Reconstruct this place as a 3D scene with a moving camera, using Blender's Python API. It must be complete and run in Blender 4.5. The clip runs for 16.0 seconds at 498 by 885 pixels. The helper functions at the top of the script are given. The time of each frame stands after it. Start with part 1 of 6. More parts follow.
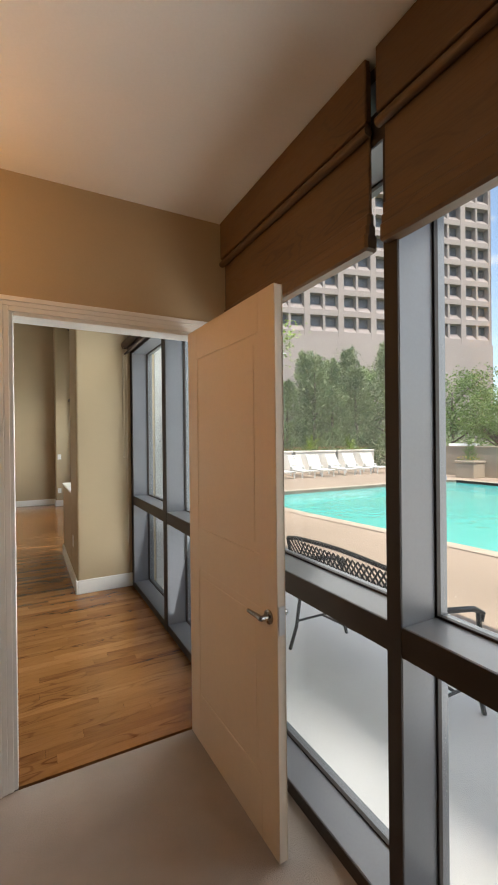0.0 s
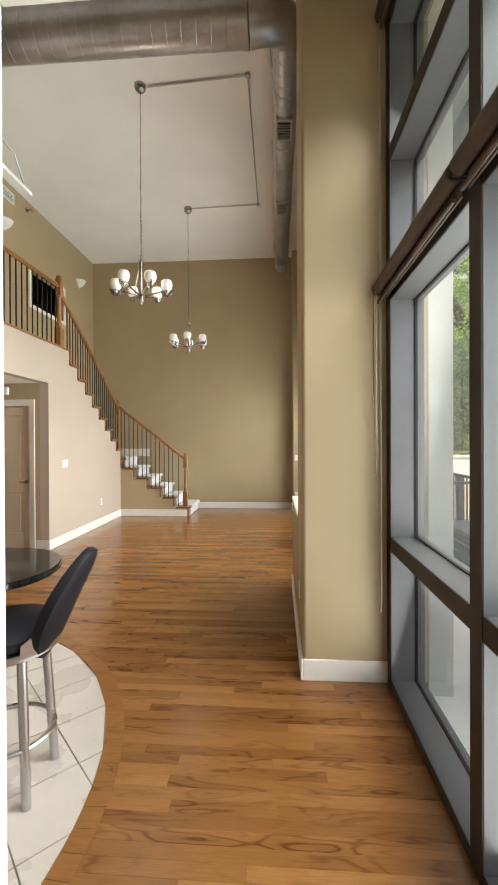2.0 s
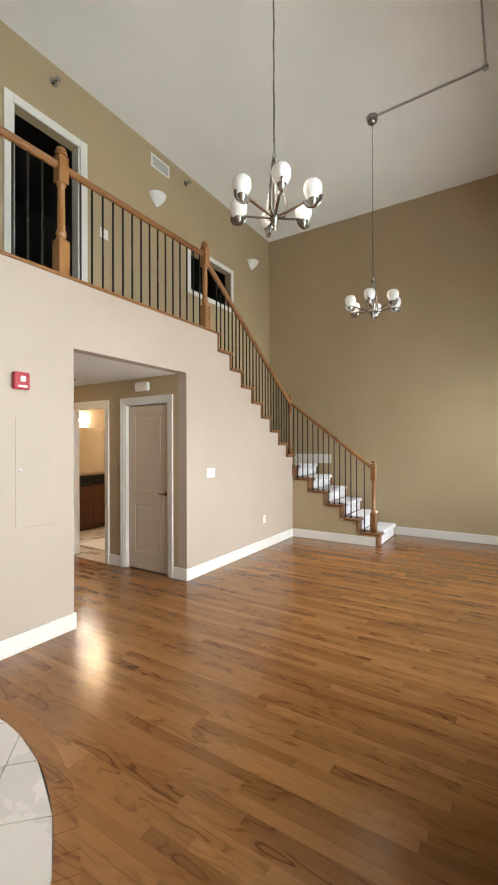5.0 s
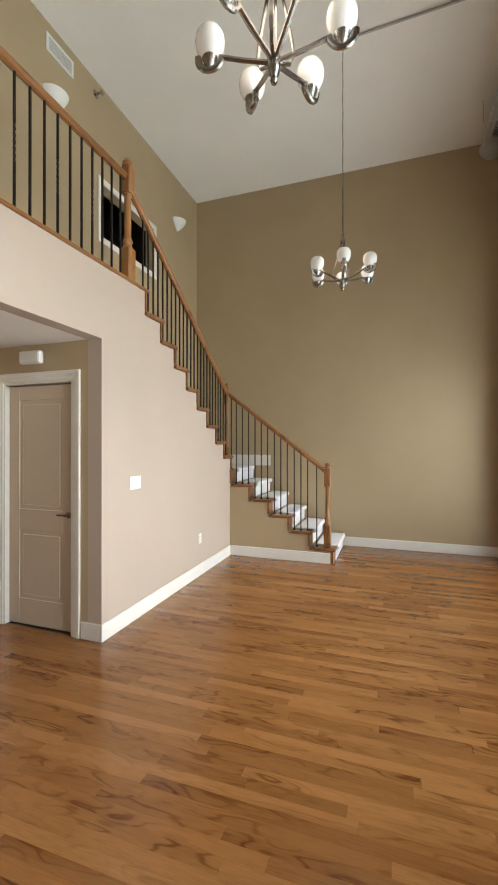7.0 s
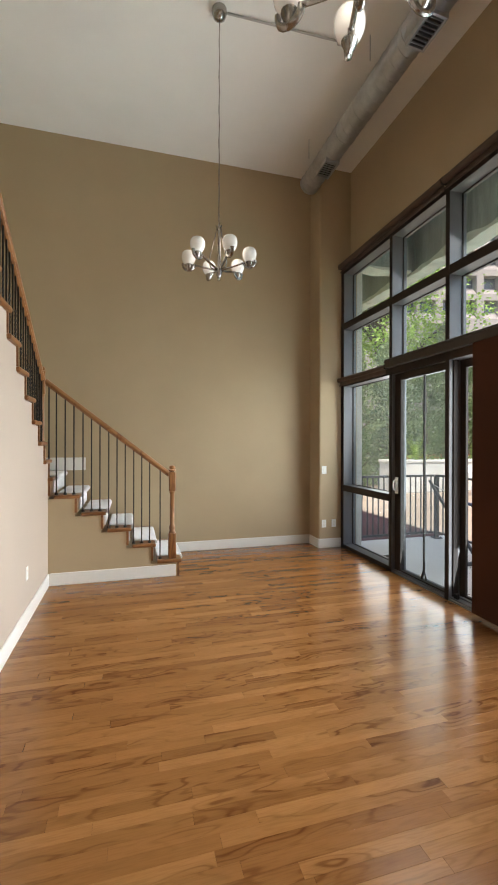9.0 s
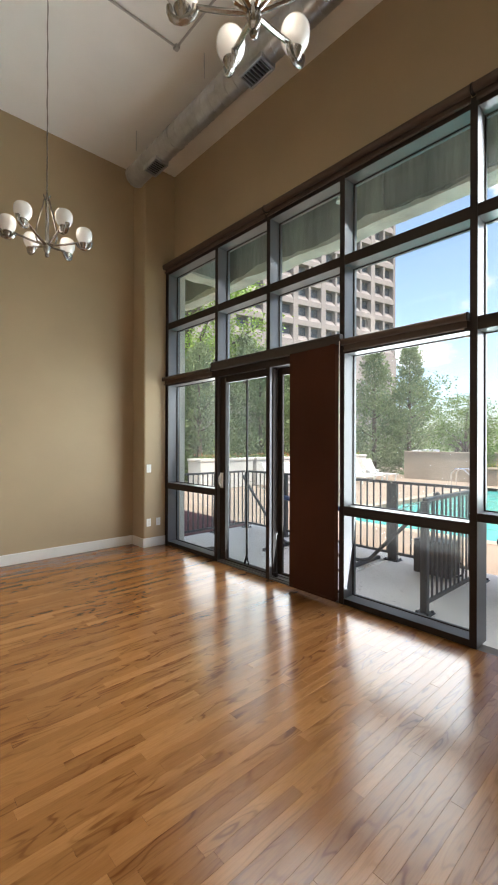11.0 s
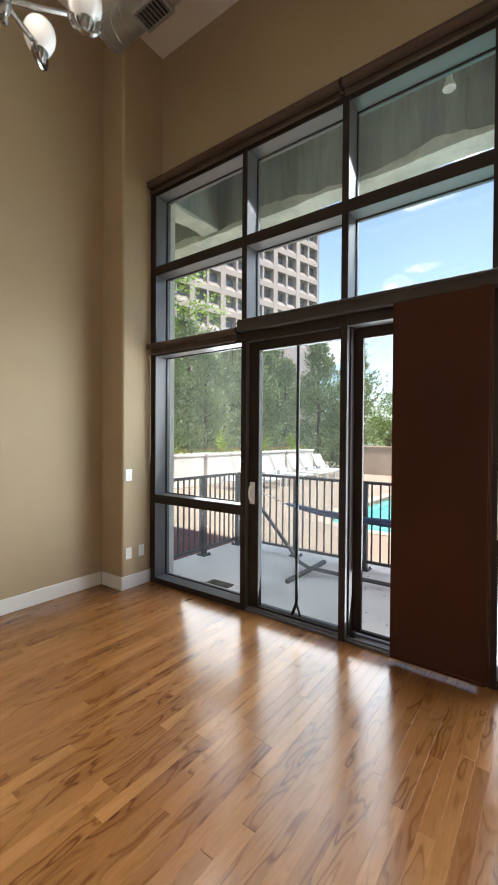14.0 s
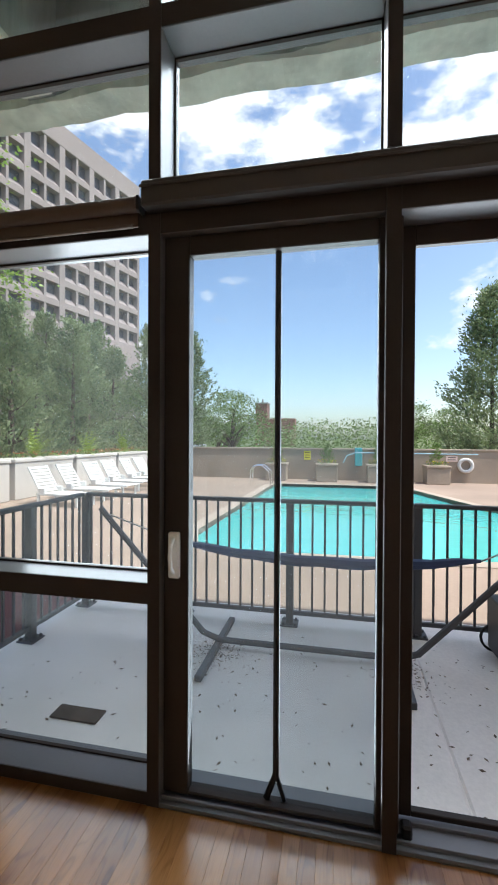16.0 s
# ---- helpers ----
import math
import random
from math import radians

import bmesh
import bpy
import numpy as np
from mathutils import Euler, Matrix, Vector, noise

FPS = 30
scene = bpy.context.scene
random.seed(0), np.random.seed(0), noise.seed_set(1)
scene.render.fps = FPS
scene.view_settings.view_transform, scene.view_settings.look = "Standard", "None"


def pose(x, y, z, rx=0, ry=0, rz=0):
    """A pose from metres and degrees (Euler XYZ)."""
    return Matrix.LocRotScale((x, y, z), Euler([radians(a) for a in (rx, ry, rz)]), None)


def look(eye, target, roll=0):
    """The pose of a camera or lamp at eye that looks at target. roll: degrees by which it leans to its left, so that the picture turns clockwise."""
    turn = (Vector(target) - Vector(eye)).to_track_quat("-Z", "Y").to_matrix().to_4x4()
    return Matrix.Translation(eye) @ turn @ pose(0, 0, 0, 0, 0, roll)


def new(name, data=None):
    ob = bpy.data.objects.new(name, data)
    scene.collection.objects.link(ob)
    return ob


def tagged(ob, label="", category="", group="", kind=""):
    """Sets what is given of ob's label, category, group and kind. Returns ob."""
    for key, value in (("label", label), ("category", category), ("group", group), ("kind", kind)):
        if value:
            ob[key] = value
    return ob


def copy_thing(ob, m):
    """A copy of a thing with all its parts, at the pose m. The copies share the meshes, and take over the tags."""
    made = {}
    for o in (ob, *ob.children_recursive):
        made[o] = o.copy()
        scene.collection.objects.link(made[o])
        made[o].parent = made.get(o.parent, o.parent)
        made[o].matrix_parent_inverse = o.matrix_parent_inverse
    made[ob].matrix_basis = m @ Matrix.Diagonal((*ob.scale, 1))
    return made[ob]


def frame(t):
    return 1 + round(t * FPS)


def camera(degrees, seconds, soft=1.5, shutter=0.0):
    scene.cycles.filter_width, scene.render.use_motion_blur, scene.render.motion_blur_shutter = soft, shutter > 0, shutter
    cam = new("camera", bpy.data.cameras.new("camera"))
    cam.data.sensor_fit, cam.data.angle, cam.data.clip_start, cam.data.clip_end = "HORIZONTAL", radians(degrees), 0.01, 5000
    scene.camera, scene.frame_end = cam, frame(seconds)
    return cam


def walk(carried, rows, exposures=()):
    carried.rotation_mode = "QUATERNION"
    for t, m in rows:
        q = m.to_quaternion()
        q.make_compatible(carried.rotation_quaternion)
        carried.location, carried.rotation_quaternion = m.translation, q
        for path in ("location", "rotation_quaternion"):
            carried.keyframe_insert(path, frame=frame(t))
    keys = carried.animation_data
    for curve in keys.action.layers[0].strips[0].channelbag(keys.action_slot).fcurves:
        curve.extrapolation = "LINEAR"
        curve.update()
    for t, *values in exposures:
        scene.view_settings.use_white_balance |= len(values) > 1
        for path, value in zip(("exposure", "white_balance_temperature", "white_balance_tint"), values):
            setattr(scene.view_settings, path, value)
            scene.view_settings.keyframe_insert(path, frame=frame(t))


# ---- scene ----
cam = camera(61.6, 16.0, soft=1.9)
PATH = [
    (0, (0.217, -0.071, 1.490), (1.157, 1.694, 1.483), -0.6),
    (0.5, (0.361, 0.398, 1.512), (0.982, 2.299, 1.505), -0.4),
    (1, (0.468, 0.849, 1.526), (0.834, 2.815, 1.512), -0.5),
    (1.5, (0.495, 1.275, 1.527), (0.621, 3.271, 1.517), -0.3),
    (2, (0.485, 1.649, 1.54), (0.350, 3.645, 1.53), -0.25),
    (2.5, (0.500, 2.03, 1.55), (0.122, 3.994, 1.545), -0.4),
    (3, (0.460, 2.403, 1.56), (-0.126, 4.315, 1.552), -0.5),
    (3.5, (0.451, 2.736, 1.565), (-0.331, 4.577, 1.562), -0.4),
    (3.7, (0.447, 2.870, 1.560), (-0.400, 4.682, 1.562), -0.4),
    (5.8, (0.227, 4.162, 1.541), (-0.862, 5.839, 1.545), -0.1),
    (6, (0.1, 4.257, 1.532), (-0.94, 5.965, 1.538), -0.1),
    (6.5, (-0.225, 4.44, 1.549), (-1.093, 6.242, 1.551), -0.0),
    (7, (-0.59, 4.653, 1.546), (-1.244, 6.543, 1.55), -0.0),
    (7.5, (-0.96, 4.802, 1.553), (-1.339, 6.766, 1.556), 0.15),
    (8, (-1.323, 4.905, 1.583), (-1.392, 6.904, 1.58), 0.15),
    (8.5, (-1.605, 5.026, 1.59), (-1.357, 7.011, 1.581), 0.2),
    (9, (-1.867, 5.088, 1.579), (-1.325, 7.013, 1.575), 0.15),
    (9.5, (-2.087, 5.109, 1.575), (-1.267, 6.933, 1.578), 0.1),
    (10, (-2.222, 5.135, 1.572), (-1.17, 6.836, 1.574), 0.0),
    (10.2, (-2.25, 5.150, 1.562), (-1.11, 6.792, 1.57), 0.0),
    (12.3, (-2.076, 5.757, 1.533), (-0.647, 7.156, 1.514), 0.45),
    (12.5, (-2.071, 5.914, 1.534), (-0.647, 7.319, 1.513), 0.4),
    (13, (-2.040, 6.335, 1.55), (-0.604, 7.727, 1.525), 0.4),
    (13.5, (-1.935, 6.804, 1.556), (-0.43, 8.12, 1.527), 0.45),
    (14, (-1.801, 7.275, 1.553), (-0.19, 8.46, 1.528), 0.4),
    (14.5, (-1.584, 7.724, 1.556), (0.146, 8.727, 1.527), 0.4),
    (15, (-1.251, 8.134, 1.564), (0.578, 8.943, 1.534), 0.4),
    (15.5, (-0.892, 8.507, 1.570), (1.016, 9.105, 1.545), 0.4),
    (16, (-0.448, 8.784, 1.55), (1.51, 9.193, 1.532), 0.3),
]
walk(cam, [(t, look(eye, target, roll)) for t, eye, target, roll in PATH],
     exposures=[(0, 0.95, 6900, 10), (0.6, 1.18, 6950, 10), (1.5, 1.16, 6900, 10), (2.2, 1.3, 7350, 10), (3.5, 1.25, 6850, 10), (7, 1.13, 6950, 10),
                (9, 1.22, 6850, 10), (12.5, 1.18, 6700, 10), (14.5, 1.32, 6550, 10), (16, 0.8, 6300, 10)])

# ---- daylight ----
world = bpy.data.worlds.new("world")
scene.world = world
world.use_nodes = True
wn = world.node_tree
sky = wn.nodes.new("ShaderNodeTexSky")
sky.sky_type = "NISHITA"
sky.sun_disc = False
SUN_ELEVATION, SUN_HEADING = radians(64), radians(196)
sky.sun_elevation, sky.sun_rotation = SUN_ELEVATION, SUN_HEADING
sky.air_density, sky.dust_density = 1.0, 1.6
wn.links.new(sky.outputs[0], wn.nodes["Background"].inputs[0])
wn.nodes["Background"].inputs[1].default_value = 0.15
sun_data = bpy.data.lights.new("sun", "SUN")
sun_data.energy, sun_data.angle, sun_data.color = 3.5, radians(0.5), (1.0, 0.95, 0.87)
sun = new("sun", sun_data)
towards = Vector((math.cos(SUN_ELEVATION) * math.sin(SUN_HEADING), math.cos(SUN_ELEVATION) * math.cos(SUN_HEADING), math.sin(SUN_ELEVATION)))
sun.matrix_world = look(towards * 40, (0, 0, 0))


def area_lamp(name, eye, target, width, height, watts, colour=(1, 1, 1), spread=180):
    data = bpy.data.lights.new(name, "AREA")
    data.shape, data.size, data.size_y, data.energy, data.color = "RECTANGLE", width, height, watts, colour
    data.spread = radians(spread)
    ob = new(name, data)
    ob.matrix_world = look(eye, target)
    return ob


# the sky's light in the openings of the window wall
SKY_TINT = (0.86, 0.94, 1.0)
for lamp_y, lamp_w, low, high in ((8.40, 3.9, 92, 34), (3.23, 2.0, 34, 30)):
    area_lamp("window_light", (1.50, lamp_y, 1.30), (0, lamp_y, 1.65), lamp_w, 2.4, low, SKY_TINT, 140)
    area_lamp("window_light", (1.50, lamp_y, 3.45), (0, lamp_y, 1.25), lamp_w, 1.2, high, SKY_TINT, 76)
area_lamp("window_light", (1.62, 5.65, 2.55), (0, 5.65, 2.2), 1.4, 3.1, 38, SKY_TINT, 120)
area_lamp("window_light", (1.62, 0.0, 1.2), (0, 0.0, 0.9), 3.6, 2.0, 28, (0.95, 0.97, 1.0))


def bulb(name, place, watts, colour, radius=0.05):
    data = bpy.data.lights.new(name, "POINT")
    data.energy, data.color, data.shadow_soft_size = watts, colour, radius
    ob = new(name, data)
    ob.location = place
    return ob


WARM = (1.0, 0.72, 0.42)
bulb("bedroom_bulb", (-0.62, 1.62, 2.32), 11, (1.0, 0.50, 0.15), 0.1)
bulb("vanity_bulb", (-5.55, 8.30, 2.05), 14, WARM, 0.06)
# weak fill lamps added at the chandeliers to brighten the room
for fill_y in (6.42, 8.97):
    bulb("chandelier_fill", (-1.075, fill_y, 3.46), 3, (1.0, 0.9, 0.78), 0.22)
# unseen fill lamp added for the warm spill of light in the hall
bulb("hall_fill", (-5.2, 6.6, 2.2), 6, WARM, 0.08)


# ---- materials ----
def material(name):
    m = bpy.data.materials.new(name)
    m.use_nodes = True
    t = m.node_tree
    return m, t, t.nodes["Principled BSDF"]


def node(t, kind, **values):
    n = t.nodes.new(kind)
    for key, value in values.items():
        if key in n.inputs:
            n.inputs[key].default_value = value
    return n


def noise_of(t, scale, detail=3, stretch=None, offset=None, rough=0.5):
    geo = t.nodes.new("ShaderNodeNewGeometry")
    link = geo.outputs["Position"]
    if stretch:
        mp = t.nodes.new("ShaderNodeMapping")
        mp.inputs["Scale"].default_value = stretch
        t.links.new(link, mp.inputs["Vector"])
        link = mp.outputs[0]
    n = node(t, "ShaderNodeTexNoise", Scale=scale, Detail=detail, Roughness=rough)
    t.links.new(link, n.inputs["Vector"])
    return n.outputs["Fac"]


def ramp(t, fac, stops):
    r = t.nodes.new("ShaderNodeValToRGB")
    e = r.color_ramp.elements
    while len(e) < len(stops):
        e.new(0.5)
    for el, (p, c) in zip(e, stops):
        el.position, el.color = p, (*c, 1)
    t.links.new(fac, r.inputs[0])
    return r.outputs[0]


def mix(t, fac, a, b, mode="MIX"):
    n = t.nodes.new("ShaderNodeMix")
    n.data_type, n.blend_type = "RGBA", mode
    for sock, v in ((n.inputs[0], fac), (n.inputs[6], a), (n.inputs[7], b)):
        if hasattr(v, "is_linked"):
            t.links.new(v, sock)
        elif isinstance(v, tuple):
            sock.default_value = (*v, 1)
        else:
            sock.default_value = v
    return n.outputs[2]


def maths(t, op, a, b=0.0):
    n = t.nodes.new("ShaderNodeMath")
    n.operation = op
    for sock, v in zip(n.inputs, (a, b)):
        if hasattr(v, "is_linked"):
            t.links.new(v, sock)
        else:
            sock.default_value = v
    return n.outputs[0]


def bump(t, b, height, strength, distance):
    n = node(t, "ShaderNodeBump", Strength=strength, Distance=distance)
    t.links.new(height, n.inputs["Height"])
    t.links.new(n.outputs[0], b.inputs["Normal"])


def surface(name, col, rough, metal=0.0, var=0.1, big=1.3, fine=70, relief=0.15, depth=0.002, worn=0.15, stretch=None, spec=0.5, coat=0.0):
    """Paint, stone, metal or cloth: colour uneven at two scales, fine relief, uneven gloss."""
    m, t, b = material(name)
    n1, n2 = noise_of(t, big, 4, stretch), noise_of(t, fine, 3, stretch)
    dark = tuple(c * (1 - var) for c in col)
    light = tuple(min(1, c * (1 + var * 0.7)) for c in col)
    c1 = ramp(t, n1, [(0.3, dark), (0.7, light)])
    c2 = ramp(t, n2, [(0.3, (1 - var * 0.6,) * 3), (0.7, (1, 1, 1))])
    t.links.new(mix(t, 1.0, c1, c2, "MULTIPLY"), b.inputs["Base Color"])
    r = maths(t, "ADD", rough - worn / 2, maths(t, "MULTIPLY", n1, worn))
    t.links.new(r, b.inputs["Roughness"])
    b.inputs["Metallic"].default_value = metal
    b.inputs["Specular IOR Level"].default_value = spec
    b.inputs["Coat Weight"].default_value = coat
    if relief:
        bump(t, b, n2, relief, depth)
    return m


def oak(name, tones, rough, along="x", fig=55.0):
    """Flat-sawn oak: contour lines of a stretched noise, open pores, a tone of its own for each board."""
    m, t, b = material(name)
    geo = t.nodes.new("ShaderNodeNewGeometry")
    info = t.nodes.new("ShaderNodeObjectInfo")
    att = t.nodes.new("ShaderNodeAttribute")
    att.attribute_name = "tone"
    tone = maths(t, "FRACT", maths(t, "ADD", info.outputs["Random"], att.outputs["Fac"]))
    shift = t.nodes.new("ShaderNodeCombineXYZ")
    t.links.new(maths(t, "MULTIPLY", tone, 37.0), shift.inputs[0])
    t.links.new(maths(t, "MULTIPLY", tone, 91.0), shift.inputs[1])
    add = t.nodes.new("ShaderNodeVectorMath")
    t.links.new(geo.outputs["Position"], add.inputs[0])
    t.links.new(shift.outputs[0], add.inputs[1])
    mp = t.nodes.new("ShaderNodeMapping")
    long, cross = 2.6, 12.0
    mp.inputs["Scale"].default_value = {"x": (long, cross, cross), "y": (cross, long, cross), "z": (cross, cross, long)}[along]
    t.links.new(add.outputs[0], mp.inputs["Vector"])
    n = node(t, "ShaderNodeTexNoise", Scale=1.0, Detail=1.5, Roughness=0.45)
    t.links.new(mp.outputs[0], n.inputs["Vector"])
    rings = maths(t, "SINE", maths(t, "MULTIPLY", n.outputs["Fac"], fig))
    rings = maths(t, "ADD", maths(t, "MULTIPLY", rings, 0.5), 0.5)
    mp2 = t.nodes.new("ShaderNodeMapping")
    mp2.inputs["Scale"].default_value = {"x": (9, 170, 170), "y": (170, 9, 170), "z": (170, 170, 9)}[along]
    t.links.new(add.outputs[0], mp2.inputs["Vector"])
    pores = node(t, "ShaderNodeTexNoise", Scale=1.0, Detail=2.0)
    t.links.new(mp2.outputs[0], pores.inputs["Vector"])
    base = ramp(t, tone, tones)
    fine = ramp(t, pores.outputs["Fac"], [(0.38, (0.62, 0.55, 0.5)), (0.55, (1, 1, 1))])
    ringc = ramp(t, rings, [(0.0, (0.50, 0.38, 0.30)), (0.20, (0.84, 0.79, 0.74)), (0.42, (0.98, 0.97, 0.96)), (1.0, (1.05, 1.03, 1.0))])
    mp3 = t.nodes.new("ShaderNodeMapping")
    mp3.inputs["Scale"].default_value = {"x": (1.3, 6, 6), "y": (6, 1.3, 6), "z": (6, 6, 1.3)}[along]
    t.links.new(add.outputs[0], mp3.inputs["Vector"])
    patch = node(t, "ShaderNodeTexNoise", Scale=1.0, Detail=2.0)
    t.links.new(mp3.outputs[0], patch.inputs["Vector"])
    strong = maths(t, "MULTIPLY", ramp(t, patch.outputs["Fac"], [(0.46, (0.10, 0.10, 0.10)), (0.66, (1, 1, 1))]), 0.9)
    c = mix(t, strong, base, ringc, "MULTIPLY")
    cloud = ramp(t, patch.outputs["Fac"], [(0.28, (1.10, 1.08, 1.06)), (0.5, (0.98, 0.97, 0.96)), (0.70, (0.66, 0.58, 0.50))])
    c = mix(t, 0.8, c, cloud, "MULTIPLY")
    c = mix(t, 0.26, c, fine, "MULTIPLY")
    blot = ramp(t, noise_of(t, 0.9, 3), [(0.3, (0.86, 0.84, 0.82)), (0.7, (1, 1, 1))])
    c = mix(t, 0.8, c, blot, "MULTIPLY")
    t.links.new(c, b.inputs["Base Color"])
    t.links.new(maths(t, "ADD", rough, maths(t, "MULTIPLY", rings, 0.07)), b.inputs["Roughness"])
    bump(t, b, maths(t, "ADD", pores.outputs["Fac"], maths(t, "MULTIPLY", noise_of(t, 5, 2), 1.5)), 0.12, 0.002)
    return m


def glass(name, tint, reflect=1.0, haze=0.007):
    """A thin pane: tinted transparency under a Fresnel gloss, with a pale veil for slight dust and haze."""
    m, t, b = material(name)
    t.nodes.remove(b)
    out = t.nodes["Material Output"]
    tr = t.nodes.new("ShaderNodeBsdfTransparent")
    tr.inputs[0].default_value = (*tint, 1)
    gl = t.nodes.new("ShaderNodeBsdfGlossy")
    gl.inputs["Roughness"].default_value = 0.02
    lw = t.nodes.new("ShaderNodeLayerWeight")
    gloss = maths(t, "ADD", maths(t, "MULTIPLY", maths(t, "POWER", lw.outputs["Facing"], 5.0), 0.55), 0.022)
    mx = t.nodes.new("ShaderNodeMixShader")
    t.links.new(maths(t, "MULTIPLY", gloss, reflect), mx.inputs[0])
    t.links.new(tr.outputs[0], mx.inputs[1])
    t.links.new(gl.outputs[0], mx.inputs[2])
    # pale veil paints the washed-out haze of the view along with slight dust
    veil = t.nodes.new("ShaderNodeBsdfTranslucent")
    veil.inputs[0].default_value = (0.9, 0.92, 0.92, 1)
    veiled = t.nodes.new("ShaderNodeMixShader")
    streak = ramp(t, noise_of(t, 1.6, 4, (1, 1, 0.35)), [(0.3, (haze * 0.6,) * 3), (0.7, (haze * 1.4,) * 3)])
    t.links.new(streak, veiled.inputs[0])
    t.links.new(mx.outputs[0], veiled.inputs[1])
    t.links.new(veil.outputs[0], veiled.inputs[2])
    t.links.new(veiled.outputs[0], out.inputs[0])
    return m


def emitter(name, col, strength):
    m, t, b = material(name)
    b.inputs["Base Color"].default_value = (*col, 1)
    b.inputs["Emission Color"].default_value = (*col, 1)
    b.inputs["Emission Strength"].default_value = strength
    return m


PAINT = surface("tan_wall_paint", (0.412, 0.312, 0.190), 0.6, var=0.05, fine=160, relief=0.22, depth=0.0015, worn=0.1)
CREAM = surface("pale_cream_wall_paint", (0.465, 0.373, 0.304), 0.55, var=0.04, fine=160, relief=0.22, depth=0.0015, worn=0.1)
CEILING = surface("white_ceiling_paint", (0.84, 0.82, 0.785), 0.8, var=0.04, fine=120, relief=0.15)
TRIM = surface("white_trim_paint", (0.74, 0.71, 0.66), 0.38, var=0.04, fine=40, relief=0.05)
DOORPAINT = surface("cream_door_paint", (0.58, 0.475, 0.37), 0.42, var=0.05, fine=50, relief=0.06)
OAK_FLOOR = oak("oak_floor", [(0.0, (0.20, 0.081, 0.024)), (0.25, (0.24, 0.102, 0.031)), (0.55, (0.265, 0.116, 0.036)), (0.85, (0.305, 0.142, 0.047)), (1.0, (0.215, 0.088, 0.026))], 0.165, "x", 44.0)
OAK_FLOOR.node_tree.nodes["Principled BSDF"].inputs["Specular IOR Level"].default_value = 0.5
OAK_RAIL = oak("oak_rail", [(0.0, (0.27, 0.115, 0.038)), (1.0, (0.33, 0.15, 0.055))], 0.30, "y", 30)
OAK_POST = oak("oak_post", [(0.0, (0.29, 0.13, 0.045)), (1.0, (0.36, 0.17, 0.062))], 0.30, "z", 30)
OAK_TREAD = oak("oak_tread", [(0.0, (0.20, 0.085, 0.03)), (1.0, (0.27, 0.115, 0.04))], 0.28, "x", 30)
IRON = surface("black_wrought_iron", (0.028, 0.024, 0.022), 0.45, 0.6, var=0.3, fine=120, relief=0.2)
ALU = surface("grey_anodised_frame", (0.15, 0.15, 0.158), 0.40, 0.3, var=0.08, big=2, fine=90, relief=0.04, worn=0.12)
# bronze of the door frame; also the shade painted on the window bars' fronts
BRONZE_SHADE = surface("bronze_and_shaded_face", (0.032, 0.023, 0.019), 0.5, 0.0, var=0.15, big=2, fine=90, relief=0.04, spec=0.2)
BLIND = oak("woven_wood_blind", [(0.0, (0.095, 0.050, 0.020)), (1.0, (0.135, 0.074, 0.030))], 0.6, "y", 60)
TUBE = surface("brown_blind_fabric", (0.075, 0.045, 0.03), 0.6, var=0.15, fine=200, relief=0.2)
PANEL = surface("dark_brown_panel_cloth", (0.066, 0.025, 0.014), 0.75, var=0.2, fine=220, relief=0.25, spec=0.12)
GLASS = glass("window_glass", (0.96, 0.98, 0.975))
CARPET = surface("taupe_carpet", (0.36, 0.30, 0.26), 0.95, var=0.12, big=3, fine=450, relief=0.9, depth=0.006, spec=0.1)
RUNNER = surface("white_stair_runner", (0.76, 0.75, 0.76), 0.95, var=0.06, big=5, fine=350, relief=0.7, depth=0.004, spec=0.1)
NICKEL = surface("brushed_nickel", (0.36, 0.34, 0.32), 0.24, 1.0, var=0.08, fine=200, relief=0.03)
SHADE = surface("opal_glass", (0.86, 0.85, 0.83), 0.25, var=0.03, fine=30, relief=0.0, coat=0.4)
# faint glow added to the shades' white glass
SHADE.node_tree.nodes["Principled BSDF"].inputs["Emission Color"].default_value = (1.0, 0.95, 0.88, 1)
SHADE.node_tree.nodes["Principled BSDF"].inputs["Emission Strength"].default_value = 0.02
DUCT = surface("galvanised_duct", (0.52, 0.53, 0.55), 0.33, 0.9, var=0.16, big=4, fine=25, relief=0.06, worn=0.2)
PLASTIC = surface("white_plastic", (0.78, 0.77, 0.74), 0.35, var=0.03, relief=0.0)
RED = surface("red_plastic", (0.42, 0.03, 0.05), 0.35, var=0.08, relief=0.0)
# dark base colour stands in for missing light in the back rooms
DARK = surface("unlit_room_dark", (0.10, 0.09, 0.08), 0.7, var=0.1)
GRANITE = surface("black_granite", (0.018, 0.018, 0.017), 0.07, var=0.5, big=30, fine=220, relief=0.0, worn=0.03)
LEATHER = surface("black_leather", (0.012, 0.012, 0.016), 0.55, var=0.25, big=6, fine=160, relief=0.2, spec=0.15)
STEEL = surface("satin_steel", (0.55, 0.54, 0.53), 0.30, 1.0, var=0.06, fine=150, relief=0.03)
TILE = surface("cream_ceramic_tile", (0.52, 0.465, 0.415), 0.28, var=0.06, big=3, fine=35, relief=0.06)
GROUT = surface("grey_grout", (0.20, 0.18, 0.16), 0.9, var=0.1)
CHERRY = surface("dark_cherry_wood", (0.085, 0.026, 0.012), 0.3, var=0.35, big=4, fine=60, stretch=(12, 12, 1.2), relief=0.05)
MIRROR = surface("mirror_silver", (0.9, 0.9, 0.9), 0.02, 1.0, var=0.0, relief=0.0, worn=0.0)
CHROME = surface("chrome", (0.8, 0.8, 0.8), 0.08, 1.0, var=0.02, relief=0.0, worn=0.03)
